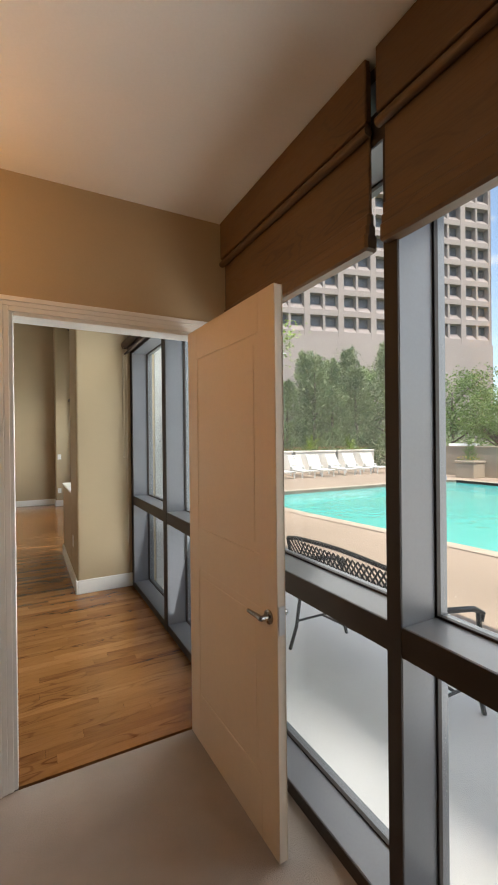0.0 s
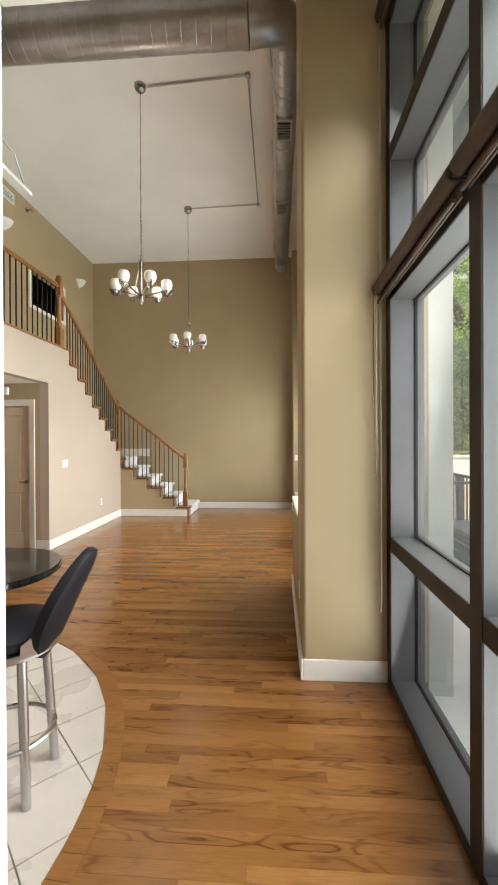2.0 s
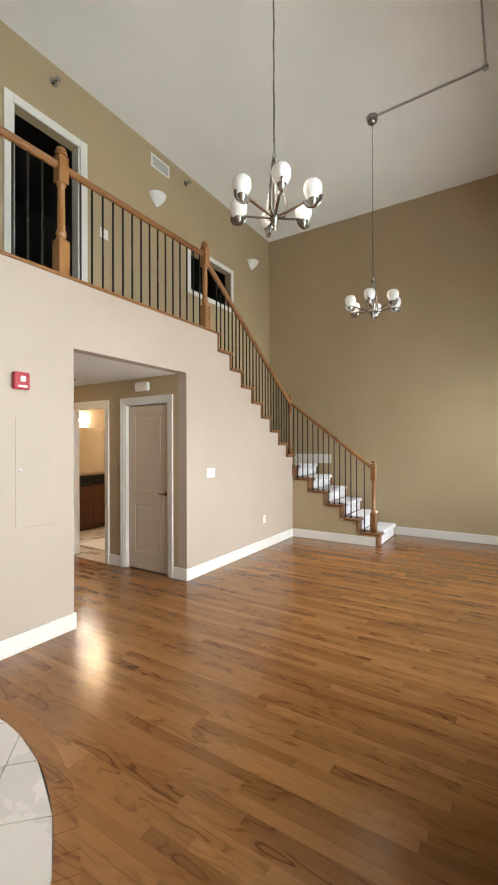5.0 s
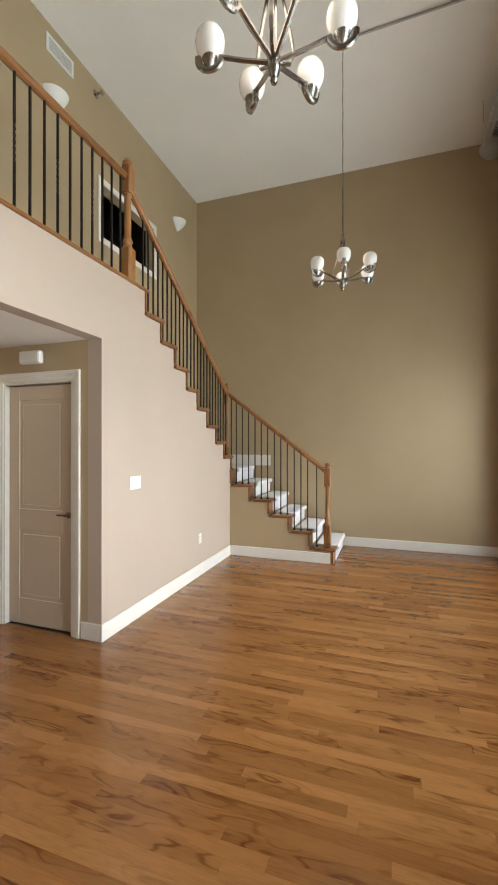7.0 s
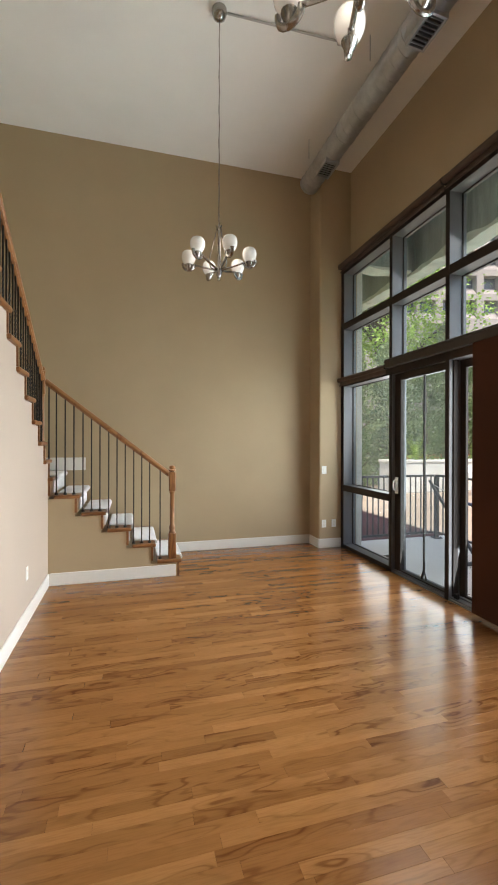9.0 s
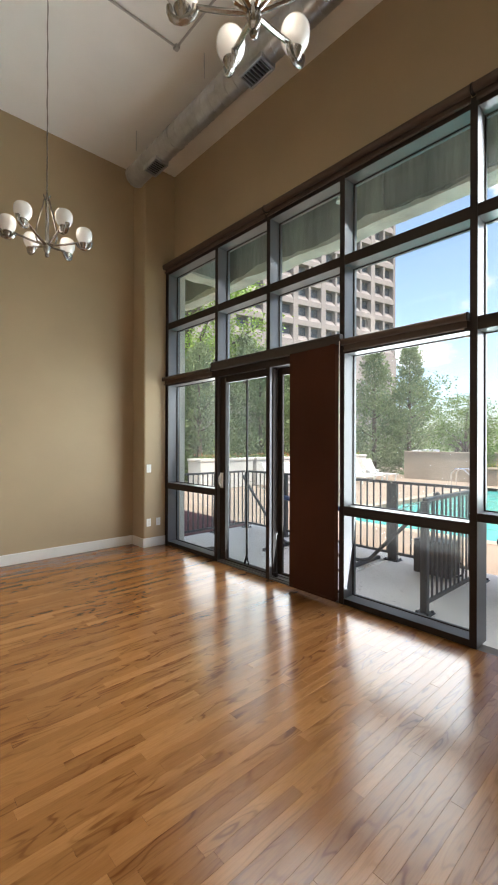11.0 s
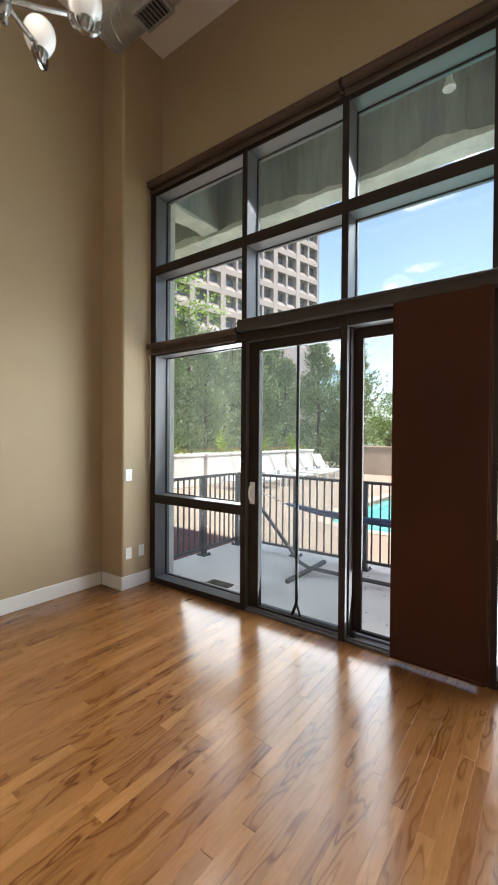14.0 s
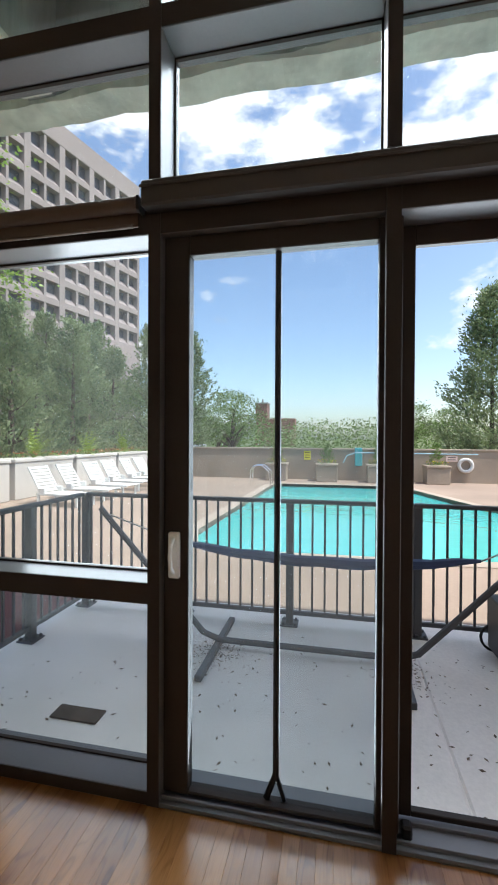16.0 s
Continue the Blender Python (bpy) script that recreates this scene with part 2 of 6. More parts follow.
GLOW = emitter("lamp_glass_lit", (1.0, 0.94, 0.85), 30)
CONCRETE = surface("patio_concrete", (0.84, 0.79, 0.735), 0.85, var=0.14, big=1.1, fine=45, relief=0.35, depth=0.004)
CANOPY = surface("canopy_concrete", (0.36, 0.36, 0.34), 0.85, var=0.35, big=2.2, fine=20, relief=0.4, depth=0.006, stretch=(1, 1, 0.12))
PEEL = surface("peeling_white_paint", (0.74, 0.72, 0.66), 0.8, var=0.25, big=3, fine=18, relief=0.6, depth=0.01)
DECK = surface("tan_pool_deck", (0.32, 0.243, 0.187), 0.9, var=0.14, big=0.6, fine=30, relief=0.3, depth=0.004)
FENCE = surface("charcoal_fence_paint", (0.075, 0.075, 0.08), 0.5, var=0.15, fine=90, relief=0.1)


# ---- mesh tools ----
def box(bm, a, b, bev=0.0, m=None, seg=1):
    lo, hi = Vector(a), Vector(b)
    vs = bmesh.ops.create_cube(bm, size=1)["verts"]
    for v in vs:
        v.co = Vector(((lo[i] + hi[i]) / 2 + v.co[i] * (hi[i] - lo[i]) for i in range(3)))
    if m is not None:
        bmesh.ops.transform(bm, matrix=m, verts=vs)
    if bev:
        edges = list({e for v in vs for e in v.link_edges})
        bmesh.ops.bevel(bm, geom=edges, offset=bev, segments=seg, affect="EDGES", profile=0.5)
    return bm


def tube(bm, pts, r, seg=8, closed=False, flat=1.0):
    """A round bar along pts; r: one radius or one for each point."""
    pts = [Vector(p) for p in pts]
    n = len(pts)
    rs = r if isinstance(r, (list, tuple)) else [r] * n
    rings, up = [], None
    for i, p in enumerate(pts):
        if closed:
            d = pts[(i + 1) % n] - pts[i - 1]
        else:
            d = pts[min(i + 1, n - 1)] - pts[max(i - 1, 0)]
        d.normalize()
        if up is None:
            up = Vector((0, 0, 1)) if abs(d.z) < 0.9 else Vector((1, 0, 0))
        u = (up - d * up.dot(d)).normalized()
        up, w = u, d.cross(u)
        rings.append([bm.verts.new(p + (u * math.cos(a) * flat + w * math.sin(a)) * rs[i]) for a in (2 * math.pi * k / seg for k in range(seg))])
    for i in range(n if closed else n - 1):
        a, b = rings[i], rings[(i + 1) % n]
        for k in range(seg):
            bm.faces.new((a[k], a[(k + 1) % seg], b[(k + 1) % seg], b[k]))
    if not closed:
        bm.faces.new(rings[0][::-1])
        bm.faces.new(rings[-1])
    return bm


def lathe(bm, profile, seg=20, m=None):
    rings = []
    for r, z in profile:
        rings.append([bm.verts.new((r * math.cos(2 * math.pi * k / seg), r * math.sin(2 * math.pi * k / seg), z)) for k in range(seg)])
    for a, b in zip(rings, rings[1:]):
        for k in range(seg):
            bm.faces.new((a[k], a[(k + 1) % seg], b[(k + 1) % seg], b[k]))
    if profile[0][0] > 1e-4:
        bm.faces.new(rings[0][::-1])
    if profile[-1][0] > 1e-4:
        bm.faces.new(rings[-1])
    if m is not None:
        bmesh.ops.transform(bm, matrix=m, verts=[v for ring in rings for v in ring])
    bmesh.ops.remove_doubles(bm, verts=[v for ring in (rings[0], rings[-1]) for v in ring], dist=1e-5)
    return bm


def prism(bm, outline, lo, hi, m=None):
    """A flat outline (x, y) made lo to hi thick along z."""
    a = [bm.verts.new((x, y, lo)) for x, y in outline]
    b = [bm.verts.new((x, y, hi)) for x, y in outline]
    bm.faces.new(a[::-1])
    bm.faces.new(b)
    for k in range(len(a)):
        j = (k + 1) % len(a)
        bm.faces.new((a[k], a[j], b[j], b[k]))
    if m is not None:
        bmesh.ops.transform(bm, matrix=m, verts=a + b)
    return bm


def made(name, bm, mat, parent=None, smooth=False):
    bmesh.ops.recalc_face_normals(bm, faces=bm.faces)
    me = bpy.data.meshes.new(name)
    bm.to_mesh(me)
    bm.free()
    me.materials.append(mat)
    if smooth:
        me.shade_smooth()
        me.set_sharp_from_angle(angle=radians(40))
    ob = new(name, me)
    ob.parent = parent
    return ob


def boxes(name, mat, items, parent=None, bev=0.0, seg=1):
    bm = bmesh.new()
    for a, b in items:
        box(bm, a, b, bev, seg=seg)
    return made(name, bm, mat, parent)


def root(name, place, label, category, group="", turn=0.0):
    ob = new(name)
    ob.matrix_world = pose(*place, 0, 0, turn)
    ob.empty_display_size = 0.1
    return tagged(ob, label, category, group)


def structure(ob, label, category="structure"):
    return tagged(ob, label, category, kind="structure")


# ---- large structure ----
WX, CEIL, END, LEFT, UPPER, DECKZ = 1.33, 5.66, 11.12, -2.74, -3.775, -0.08
BED, BEDC = 1.99, 2.66
HALL0, HALL1, HALLZ, BALC = 5.91, 7.354, 2.365, 2.955

structure(boxes("wall_end", PAINT, [((UPPER - 0.12, END, -0.1), (WX + 0.12, END + 0.15, CEIL))]), "tall tan painted end wall of the living room", "wall")
structure(boxes("wall_upper", PAINT, [
    ((UPPER - 0.12, 2.11, BALC - 0.3), (UPPER, 5.96, CEIL)), ((UPPER - 0.12, 5.96, 4.94), (UPPER, 6.72, CEIL)),
    ((UPPER - 0.12, 6.72, BALC - 0.3), (UPPER, 8.65, CEIL)), ((UPPER - 0.12, 8.65, 4.54), (UPPER, 9.74, CEIL)),
    ((UPPER - 0.12, 8.65, BALC - 0.3), (UPPER, 9.74, 3.93)), ((UPPER - 0.12, 9.74, BALC - 0.3), (UPPER, END, CEIL)),
    ((UPPER - 0.12, 7.5, 0), (UPPER, END, BALC - 0.3))]), "tan painted wall behind the balcony with a dark doorway", "wall")
structure(boxes("wall_left", CREAM, [
    ((LEFT - 0.13, 2.11, 0), (LEFT, HALL0, 2.66)), ((LEFT - 0.13, HALL0, HALLZ), (LEFT, HALL1, 2.66)), ((LEFT - 0.13, 2.11, 2.66), (LEFT, 7.97, BALC - 0.02))]), "pale cream wall under the balcony with a hall opening", "wall")


def stair_side():
    """The painted wall under the upper flight, stepped along its top."""
    pts = [(HALL1, 0.0), (10.06, 0.0), (10.06, 1.14)]
    y = 9.83
    for k in range(7, 15):
        top = 0.197 * k - 0.045
        pts += [(y + 0.266 if k > 7 else 10.06, top), (y, top)]
        y -= 0.266
    pts += [(7.97, 2.66), (HALL1, 2.66)]
    bm = bmesh.new()
    m = Matrix(((0, 0, 1, 0), (1, 0, 0, 0), (0, 1, 0, 0), (0, 0, 0, 1)))
    prism(bm, pts, LEFT - 0.13, LEFT, m)
    return made("wall_stair", bm, CREAM)


structure(stair_side(), "pale cream wall stepped under the upper stair flight", "wall")
structure(boxes("wall_hall", PAINT, [
    ((-2.87, HALL1, 0), (-2.74 - 0.132, HALL1 + 0.12, HALLZ + 0.3)),
    ((-3.02, HALL1, 0), (-2.872, HALL1 + 0.12, HALLZ + 0.3)), ((-3.75, HALL1, 2.06), (-3.02, HALL1 + 0.12, HALLZ + 0.3)),
    ((-4.13, HALL1, 0), (-3.75, HALL1 + 0.12, HALLZ + 0.3)), ((-4.86, HALL1, 2.06), (-4.13, HALL1 + 0.12, HALLZ + 0.3)),
    ((-7.0, HALL1, 0), (-4.86, HALL1 + 0.12, HALLZ + 0.3)),
    ((-7.0, HALL0 - 0.12, 0), (-2.872, HALL0, HALLZ + 0.3)), ((-7.12, HALL0 - 0.12, 0), (-7.0, HALL1 + 0.12, HALLZ + 0.3))]), "tan painted walls of the short hall", "wall")
structure(boxes("ceiling_hall", CEILING, [((-7.0, HALL0, HALLZ), (LEFT - 0.132, HALL1, HALLZ + 0.1)), ((-5.6, HALL0, 2.22), (-4.75, 6.75, HALLZ))]), "white hall ceiling with a dropped soffit", "ceiling")
structure(boxes("ceiling_1", CEILING, [((UPPER - 0.12, 2.0, CEIL), (WX + 0.3, END + 0.15, CEIL + 0.15))]), "high white painted living room ceiling", "ceiling")
structure(boxes("ceiling_bedroom", CEILING, [((-3.0, -3.2, BEDC), (WX + 0.3, BED, BEDC + 0.15))]), "low white bedroom ceiling", "ceiling")
structure(boxes("wall_bedroom", PAINT, [
    ((-3.0, BED, 0), (0.125, BED + 0.12, CEIL)), ((0.125, BED, 2.085), (1.05, BED + 0.12, CEIL)), ((1.05, BED, 0), (WX - 0.15, BED + 0.12, CEIL)),
    ((-3.12, -3.2, 0), (-3.0, BED + 0.12, BEDC)), ((-3.0, -3.32, 0), (WX + 0.3, -3.2, BEDC)), ((-3.9, BED, 0), (-3.0, BED + 0.12, CEIL))]), "tan painted wall between bedroom and living room", "wall")
structure(boxes("wall_window", PAINT, [((WX, 2.0, 4.165), (WX + 0.10, END, CEIL)), ((WX, -3.2, 2.645), (WX + 0.10, 2.0, CEIL))]), "tan painted wall above the tall windows", "wall")


def rounded_post(name, x0, y0, x1, y1, z0, z1, r, mat, corners):
    """An upright block whose listed corners (0 to 3, from x0 y0 round by x1 y0) are rounded."""
    pts = []
    for k, (cx, cy, a) in enumerate(((x0, y0, 180), (x1, y0, 270), (x1, y1, 0), (x0, y1, 90))):
        if k in corners:
            ox = cx + r * (1 if cx == x0 else -1)
            oy = cy + r * (1 if cy == y0 else -1)
            for s in range(7):
                w = radians(a + 15 * s)
                pts.append((ox + r * math.cos(w), oy + r * math.sin(w)))
        else:
            pts.append((cx, cy))
    bm = bmesh.new()
    prism(bm, pts, z0, z1)
    return made(name, bm, mat, smooth=True)


structure(rounded_post("wall_column", 0.645, 4.35, WX + 0.1, 4.95, 0, CEIL, 0.025, PAINT, (0, 3)), "tan plaster column beside the tall window", "column")
structure(rounded_post("wall_pier", 0.82, 10.78, WX + 0.11, END, 0, CEIL, 0.03, PAINT, (0,)), "tan plaster corner pier at the window wall", "column")
structure(boxes("wall_exterior", surface("pale_exterior_stucco", (0.60, 0.58, 0.53), 0.9, var=0.15, big=2, fine=40, relief=0.4, depth=0.004), [((WX + 0.112, 10.79, -0.5), (WX + 0.21, END + 0.14, 4.455)), ((WX + 0.101, 4.352, -0.5), (WX + 0.26, 4.948, 4.455))], bev=0.006), "pale stucco end of the outer wall", "wall")
structure(boxes("wall_ledge", PAINT, [((0.645, 4.95, 0), (1.18, 6.05, 0.93))]), "low tan wall under the window ledge", "wall")
structure(boxes("trim_ledge", TRIM, [((0.635, 4.952, 0.932), (1.178, 6.06, 0.955))], bev=0.006), "white window ledge cap", "trim")

structure(boxes("floor_base", GROUT, [((-7.1, 2.0, -0.25), (WX + 0.015, END + 0.1, -0.02)), ((-7.1, 7.0, -0.25), (-3.7, 10.2, -0.022))]), "subfloor under the oak boards", "floor")
structure(boxes("floor_bedroom", CARPET, [((-3.1, -3.3, -0.25), (WX + 0.015, 1.985, -0.003))]), "taupe carpet of the bedroom", "floor")

# balcony and stairs
structure(boxes("floor_balcony", CEILING, [((UPPER, 2.11, 2.665), (LEFT - 0.132, 7.97, BALC - 0.02))]), "balcony slab", "floor")
structure(boxes("trim_balcony", OAK_RAIL, [((LEFT - 0.16, 2.11, BALC - 0.02), (LEFT + 0.022, 8.0, BALC + 0.004)), ((UPPER, 2.11, BALC - 0.018), (LEFT - 0.162, 8.0, BALC))], bev=0.003), "oak edge board of the balcony", "trim")

RISE, RUN = 0.197, 0.266
NOSE_X = [-1.29, -1.59, -1.865, -2.14, -2.415, -2.69]
stairs = root("staircase", (-2.0, 10.6, 0), "oak staircase with a white carpet runner, turning in the corner", "staircase")


def put(ob, parent):
    ob.parent = parent
    ob.matrix_parent_inverse = parent.matrix_world.inverted()
    return ob


def staircase():
    for k in range(6):
        x0 = NOSE_X[k]
        x1 = NOSE_X[k + 1] + 0.03 if k < 5 else LEFT - 0.02
        z = RISE * (k + 1)
        bm = bmesh.new()
        box(bm, (x1 - 0.02, 10.035, z - 0.04), (x0, END, z), 0.012, seg=2)
        put(made("tread", bm, OAK_TREAD), stairs)
        put(boxes("riser", OAK_TREAD, [((x0 - 0.055, 10.048, z - RISE), (x0 - 0.03, END, z - 0.04))]), stairs)
        put(boxes("stringer", PAINT, [((x1 - 0.085, 10.06, 0.0), (x0 - 0.055, END - 0.02, z - 0.04))]), stairs)
        bm = bmesh.new()
        box(bm, (x1 - 0.005, 10.22, z + 0.001), (x0 + 0.012, 10.98, z + 0.014), 0.006)
        box(bm, (x0 - 0.03, 10.22, z - RISE + 0.012), (x0 - 0.016, 10.98, z - 0.035))
        tube(bm, [(x0 - 0.006, 10.22, z - 0.02), (x0 - 0.006, 10.98, z - 0.02)], 0.030, 12)
        put(made("runner", bm, RUNNER, smooth=True), stairs)
    # corner landing
    put(boxes("landing", OAK_TREAD, [((UPPER, 10.035, 1.142), (LEFT - 0.022, END, 1.182))]), stairs)
    put(boxes("runner", RUNNER, [((UPPER + 0.15, 10.06, 1.183), (LEFT - 0.02, 10.98, 1.196))], bev=0.005), stairs)
    put(boxes("skirting", TRIM, [((UPPER, END - 0.016, 1.19), (-2.46, END, 1.36)), ((UPPER, 10.06, 1.19), (UPPER + 0.016, END - 0.02, 1.36))], bev=0.003), stairs)
    y = 9.83
    for k in range(7, 15):
        z = RISE * k
        bm = bmesh.new()
        box(bm, (UPPER, y - 0.02, z - 0.04), (LEFT + 0.03, y + RUN + 0.03, z), 0.012, seg=2)
        put(made("tread", bm, OAK_TREAD), stairs)
        put(boxes("riser", OAK_TREAD, [((UPPER, y + RUN - 0.02, z - RISE), (LEFT + 0.012, y + RUN + 0.003, z - 0.04))]), stairs)
        put(boxes("runner", RUNNER, [((UPPER + 0.15, y, z + 0.001), (LEFT - 0.17, y + RUN + 0.04, z + 0.014)), ((UPPER + 0.15, y + RUN + 0.004, z - RISE + 0.012), (LEFT - 0.17, y + RUN + 0.02, z - 0.001))], bev=0.005), stairs)
        y -= RUN
    put(boxes("riser", OAK_TREAD, [((UPPER, 7.95, BALC - RISE), (LEFT + 0.012, 7.972, BALC - 0.022))]), stairs)


staircase()


def newel(x, y, z0, z1, parent, big=0.05):
    h = z1 - z0
    bm = bmesh.new()
    box(bm, (x - big, y - big, z0), (x + big, y + big, z0 + 0.30), 0.008)
    s = big * 0.92
    lathe(bm, [(s, 0.30), (s * 0.72, 0.33), (s * 0.95, 0.36), (s * 0.62, 0.40), (s * 0.68, h * 0.45), (s * 0.60, h - 0.34), (s * 0.85, h - 0.32), (s * 0.6, h - 0.30)], 14, Matrix.Translation((x, y, z0)))
    box(bm, (x - big * 0.86, y - big * 0.86, z0 + h - 0.31), (x + big * 0.86, y + big * 0.86, z0 + h - 0.08), 0.006)
    lathe(bm, [(big * 0.5, h - 0.085), (big * 0.95, h - 0.07), (big * 0.95, h - 0.055), (big * 0.5, h - 0.05), (big * 0.85, h - 0.03), (big * 0.6, h - 0.008), (0.0, h)], 14, Matrix.Translation((x, y, z0)))
    return put(made("newel_post", bm, OAK_POST, smooth=True), parent)


def handrail(pts, parent):
    bm = bmesh.new()
    tube(bm, pts, 0.031, 10, flat=0.9)
    tube(bm, [(p[0], p[1], p[2] - 0.022) for p in pts], 0.022, 6, flat=0.8)
    return put(made("handrail", bm, OAK_RAIL, smooth=True), parent)


def baluster_mesh(h, twist):
    bm = bmesh.new()
    if twist:
        a, b = h * 0.36, h * 0.64
        box(bm, (-0.0065, -0.0065, 0), (0.0065, 0.0065, a))
        box(bm, (-0.0065, -0.0065, b), (0.0065, 0.0065, h))
        n = 14
        rings = []
        for i in range(n + 1):
            w = math.pi * 3 * i / n
            z = a + (b - a) * i / n
            rings.append([bm.verts.new((0.0098 * math.cos(w + q), 0.0098 * math.sin(w + q), z)) for q in (0.785, 2.356, 3.927, 5.498)])
        for p, q in zip(rings, rings[1:]):
            for k in range(4):
                bm.faces.new((p[k], p[(k + 1) % 4], q[(k + 1) % 4], q[k]))
    else:
        box(bm, (-0.0065, -0.0065, 0), (0.0065, 0.0065, h))
    lathe(bm, [(0.018, 0), (0.018, 0.012), (0.010, 0.026)], 8)
    bmesh.ops.recalc_face_normals(bm, faces=bm.faces)
    me = bpy.data.meshes.new("baluster")
    bm.to_mesh(me)
    bm.free()
    me.materials.append(IRON)
    return me


BALUSTERS = {}


def baluster(x, y, z, h, twist, parent):
    key = (round(h, 2), twist)
    if key not in BALUSTERS:
        BALUSTERS[key] = baluster_mesh(h, twist)
    ob = new("baluster", BALUSTERS[key])
    ob.location = (x, y, z)
    put(ob, parent)


RX = LEFT - 0.065
rails = root("balcony_railing", (RX, 5.0, BALC), "oak balcony railing with black iron balusters", "railing")
for y in (3.2, 5.84, 7.78):
    newel(RX, y, BALC + 0.005, 4.05, rails, 0.052)
handrail([(RX, 2.13, 3.885), (RX, 5.80, 3.885)], rails)
handrail([(RX, 5.87, 3.885), (RX, 7.75, 3.885)], rails)
y, i = 2.25, 0
while y < 7.72:
    if min(abs(y - n) for n in (3.2, 5.84, 7.78)) > 0.07:
        baluster(RX, y, BALC + 0.004, 0.905, i % 3 == 1, rails)
    y, i = y + 0.118, i + 1
stair_rail = root("stair_railing", (RX, 9.0, 1.2), "oak stair handrail with black iron balusters", "railing")
newel(-1.40, 10.11, RISE, 1.30, stair_rail, 0.045)
newel(RX, 10.10, 1.19, 2.40, stair_rail, 0.034)
handrail([(RX, 7.81, 3.80), (RX, 7.95, 3.72), (RX, 10.06, 2.27)], stair_rail)
handrail([(RX + 0.03, 10.11, 2.24), (-1.44, 10.11, 1.20)], stair_rail)
i = 0
for k in range(7, 15):
    for f in (0.04, 0.13, 0.22):
        y = 9.83 - RUN * (k - 7) + f + 0.01
        z = RISE * k
        top = 3.72 - (y - 7.95) * (3.72 - 2.27) / (10.06 - 7.95) - 0.03
        baluster(RX, y, z, top - z, i % 2 == 0, stair_rail)
        i += 1
for k in range(6):
    for f in ((0.05, 0.14, 0.23) if k < 5 else (0.03,)):
        x = NOSE_X[k] - 0.02 - f
        if k == 0 and f < 0.2:
            continue
        z = RISE * (k + 1)
        top = 1.20 + (-1.44 - x) * (2.24 - 1.20) / (-1.44 - RX - 0.03) - 0.03
        baluster(x, 10.11, z, top - z, False, stair_rail)


# baseboards
def baseboard(items):
    out = []
    for a, b, side in items:
        (x0, y0), (x1, y1) = a, b
        t, h = 0.016, 0.135
        if side == "x+":
            out.append(((x0, y0, 0), (x0 + t, y1, h)))
        elif side == "x-":
            out.append(((x0 - t, y0, 0), (x0, y1, h)))
        elif side == "y-":
            out.append(((x0, y0 - t, 0), (x1, y0, h)))
        else:
            out.append(((x0, y0, 0), (x1, y0 + t, h)))
    return out


structure(boxes("baseboard", TRIM, baseboard([
    ((LEFT, 2.11), (LEFT, HALL0 + 0.016), "x+"), ((LEFT, HALL1 - 0.016), (LEFT, 10.044), "x+"),
    ((LEFT + 0.017, 10.06), (-1.36, 10.06), "y-"),
    ((-1.33, END), (0.803, END), "y-"), ((0.82, 10.764), (0.82, END - 0.017), "x-"), ((0.82, 10.78), (1.178, 10.78), "y-"),
    ((0.645, 4.334), (0.645, 6.05), "x-"), ((0.645, 4.35), (1.178, 4.35), "y-"),
    ((-2.93, HALL1), (LEFT - 0.001, HALL1), "y-"), ((-4.05, HALL1), (-3.84, HALL1), "y-"), ((-6.9, HALL1), (-4.95, HALL1), "y-"),
    ((-6.9, HALL0), (LEFT - 0.001, HALL0), "y+"), ((-3.0, BED), (0.10, BED), "y-"),
    ((-2.7, 2.11), (0.10, 2.11), "y+")]), bev=0.004), "white painted baseboards", "baseboard")


def casing(name, x0, x1, top, y0, y1, w=0.085):
    """Door lining and moulded casing round an opening in a wall that runs along x."""
    bm = bmesh.new()
    for x, s in ((x0, 1), (x1, -1)):
        a, b = sorted((x, x + s * 0.02))
        box(bm, (a, y0 - 0.004, 0), (b, y1 + 0.004, top), 0.002)
    box(bm, (x0 + 0.021, y0 - 0.004, top - 0.02), (x1 - 0.021, y1 + 0.004, top), 0.002)
    for yy, d in ((y0, -1), (y1, 1)):
        for step, (lo, hi, th) in enumerate(((0.008, 0.03, 0.012), (0.03, w - 0.02, 0.016), (w - 0.02, w, 0.022))):
            ya, yb = sorted((yy, yy + d * th))
            box(bm, (x0 - hi + 0.012, ya, 0), (x0 - lo + 0.012, yb, top + hi - 0.012), 0.001)
            box(bm, (x1 + lo - 0.012, ya, 0), (x1 + hi - 0.012, yb, top + hi - 0.012), 0.001)
            box(bm, (x0 - lo + 0.0118, ya, top + lo - 0.012), (x1 + lo - 0.0118, yb, top + hi - 0.012), 0.001)
    return made(name, bm, TRIM)


structure(casing("trim_bedroom_door", 0.15, 1.03, 2.06, BED, BED + 0.12, 0.07), "white moulded door casing", "door frame")
structure(casing("trim_hall_door", -3.755, -3.015, 2.06, HALL1, HALL1 + 0.12), "white moulded door casing", "door frame")
structure(casing("trim_bath_door", -4.865, -4.125, 2.06, HALL1, HALL1 + 0.12), "white moulded door casing", "door frame")

# ---- window wall ----
MULLIONS = [(-2.9, 0.054), (-1.68, 0.054), (-0.35, 0.054), (0.825, 0.054), (3.16, 0.09), (6.40, 0.054), (7.58, 0.054), (8.58, 0.054), (9.53, 0.054)]
IN, OUT = 1.18, 1.385
frames = root("window_wall", (1.25, 6.0, 0), "floor-to-ceiling grey aluminium window wall with clear panes", "window")
frames["kind"] = "structure"
frames.name = "window_1"
bars = []
for y, w in MULLIONS:
    bars.append(((IN, y - w / 2, 0.0), (OUT, y + w / 2, 2.64 if y < 2 else 4.16)))
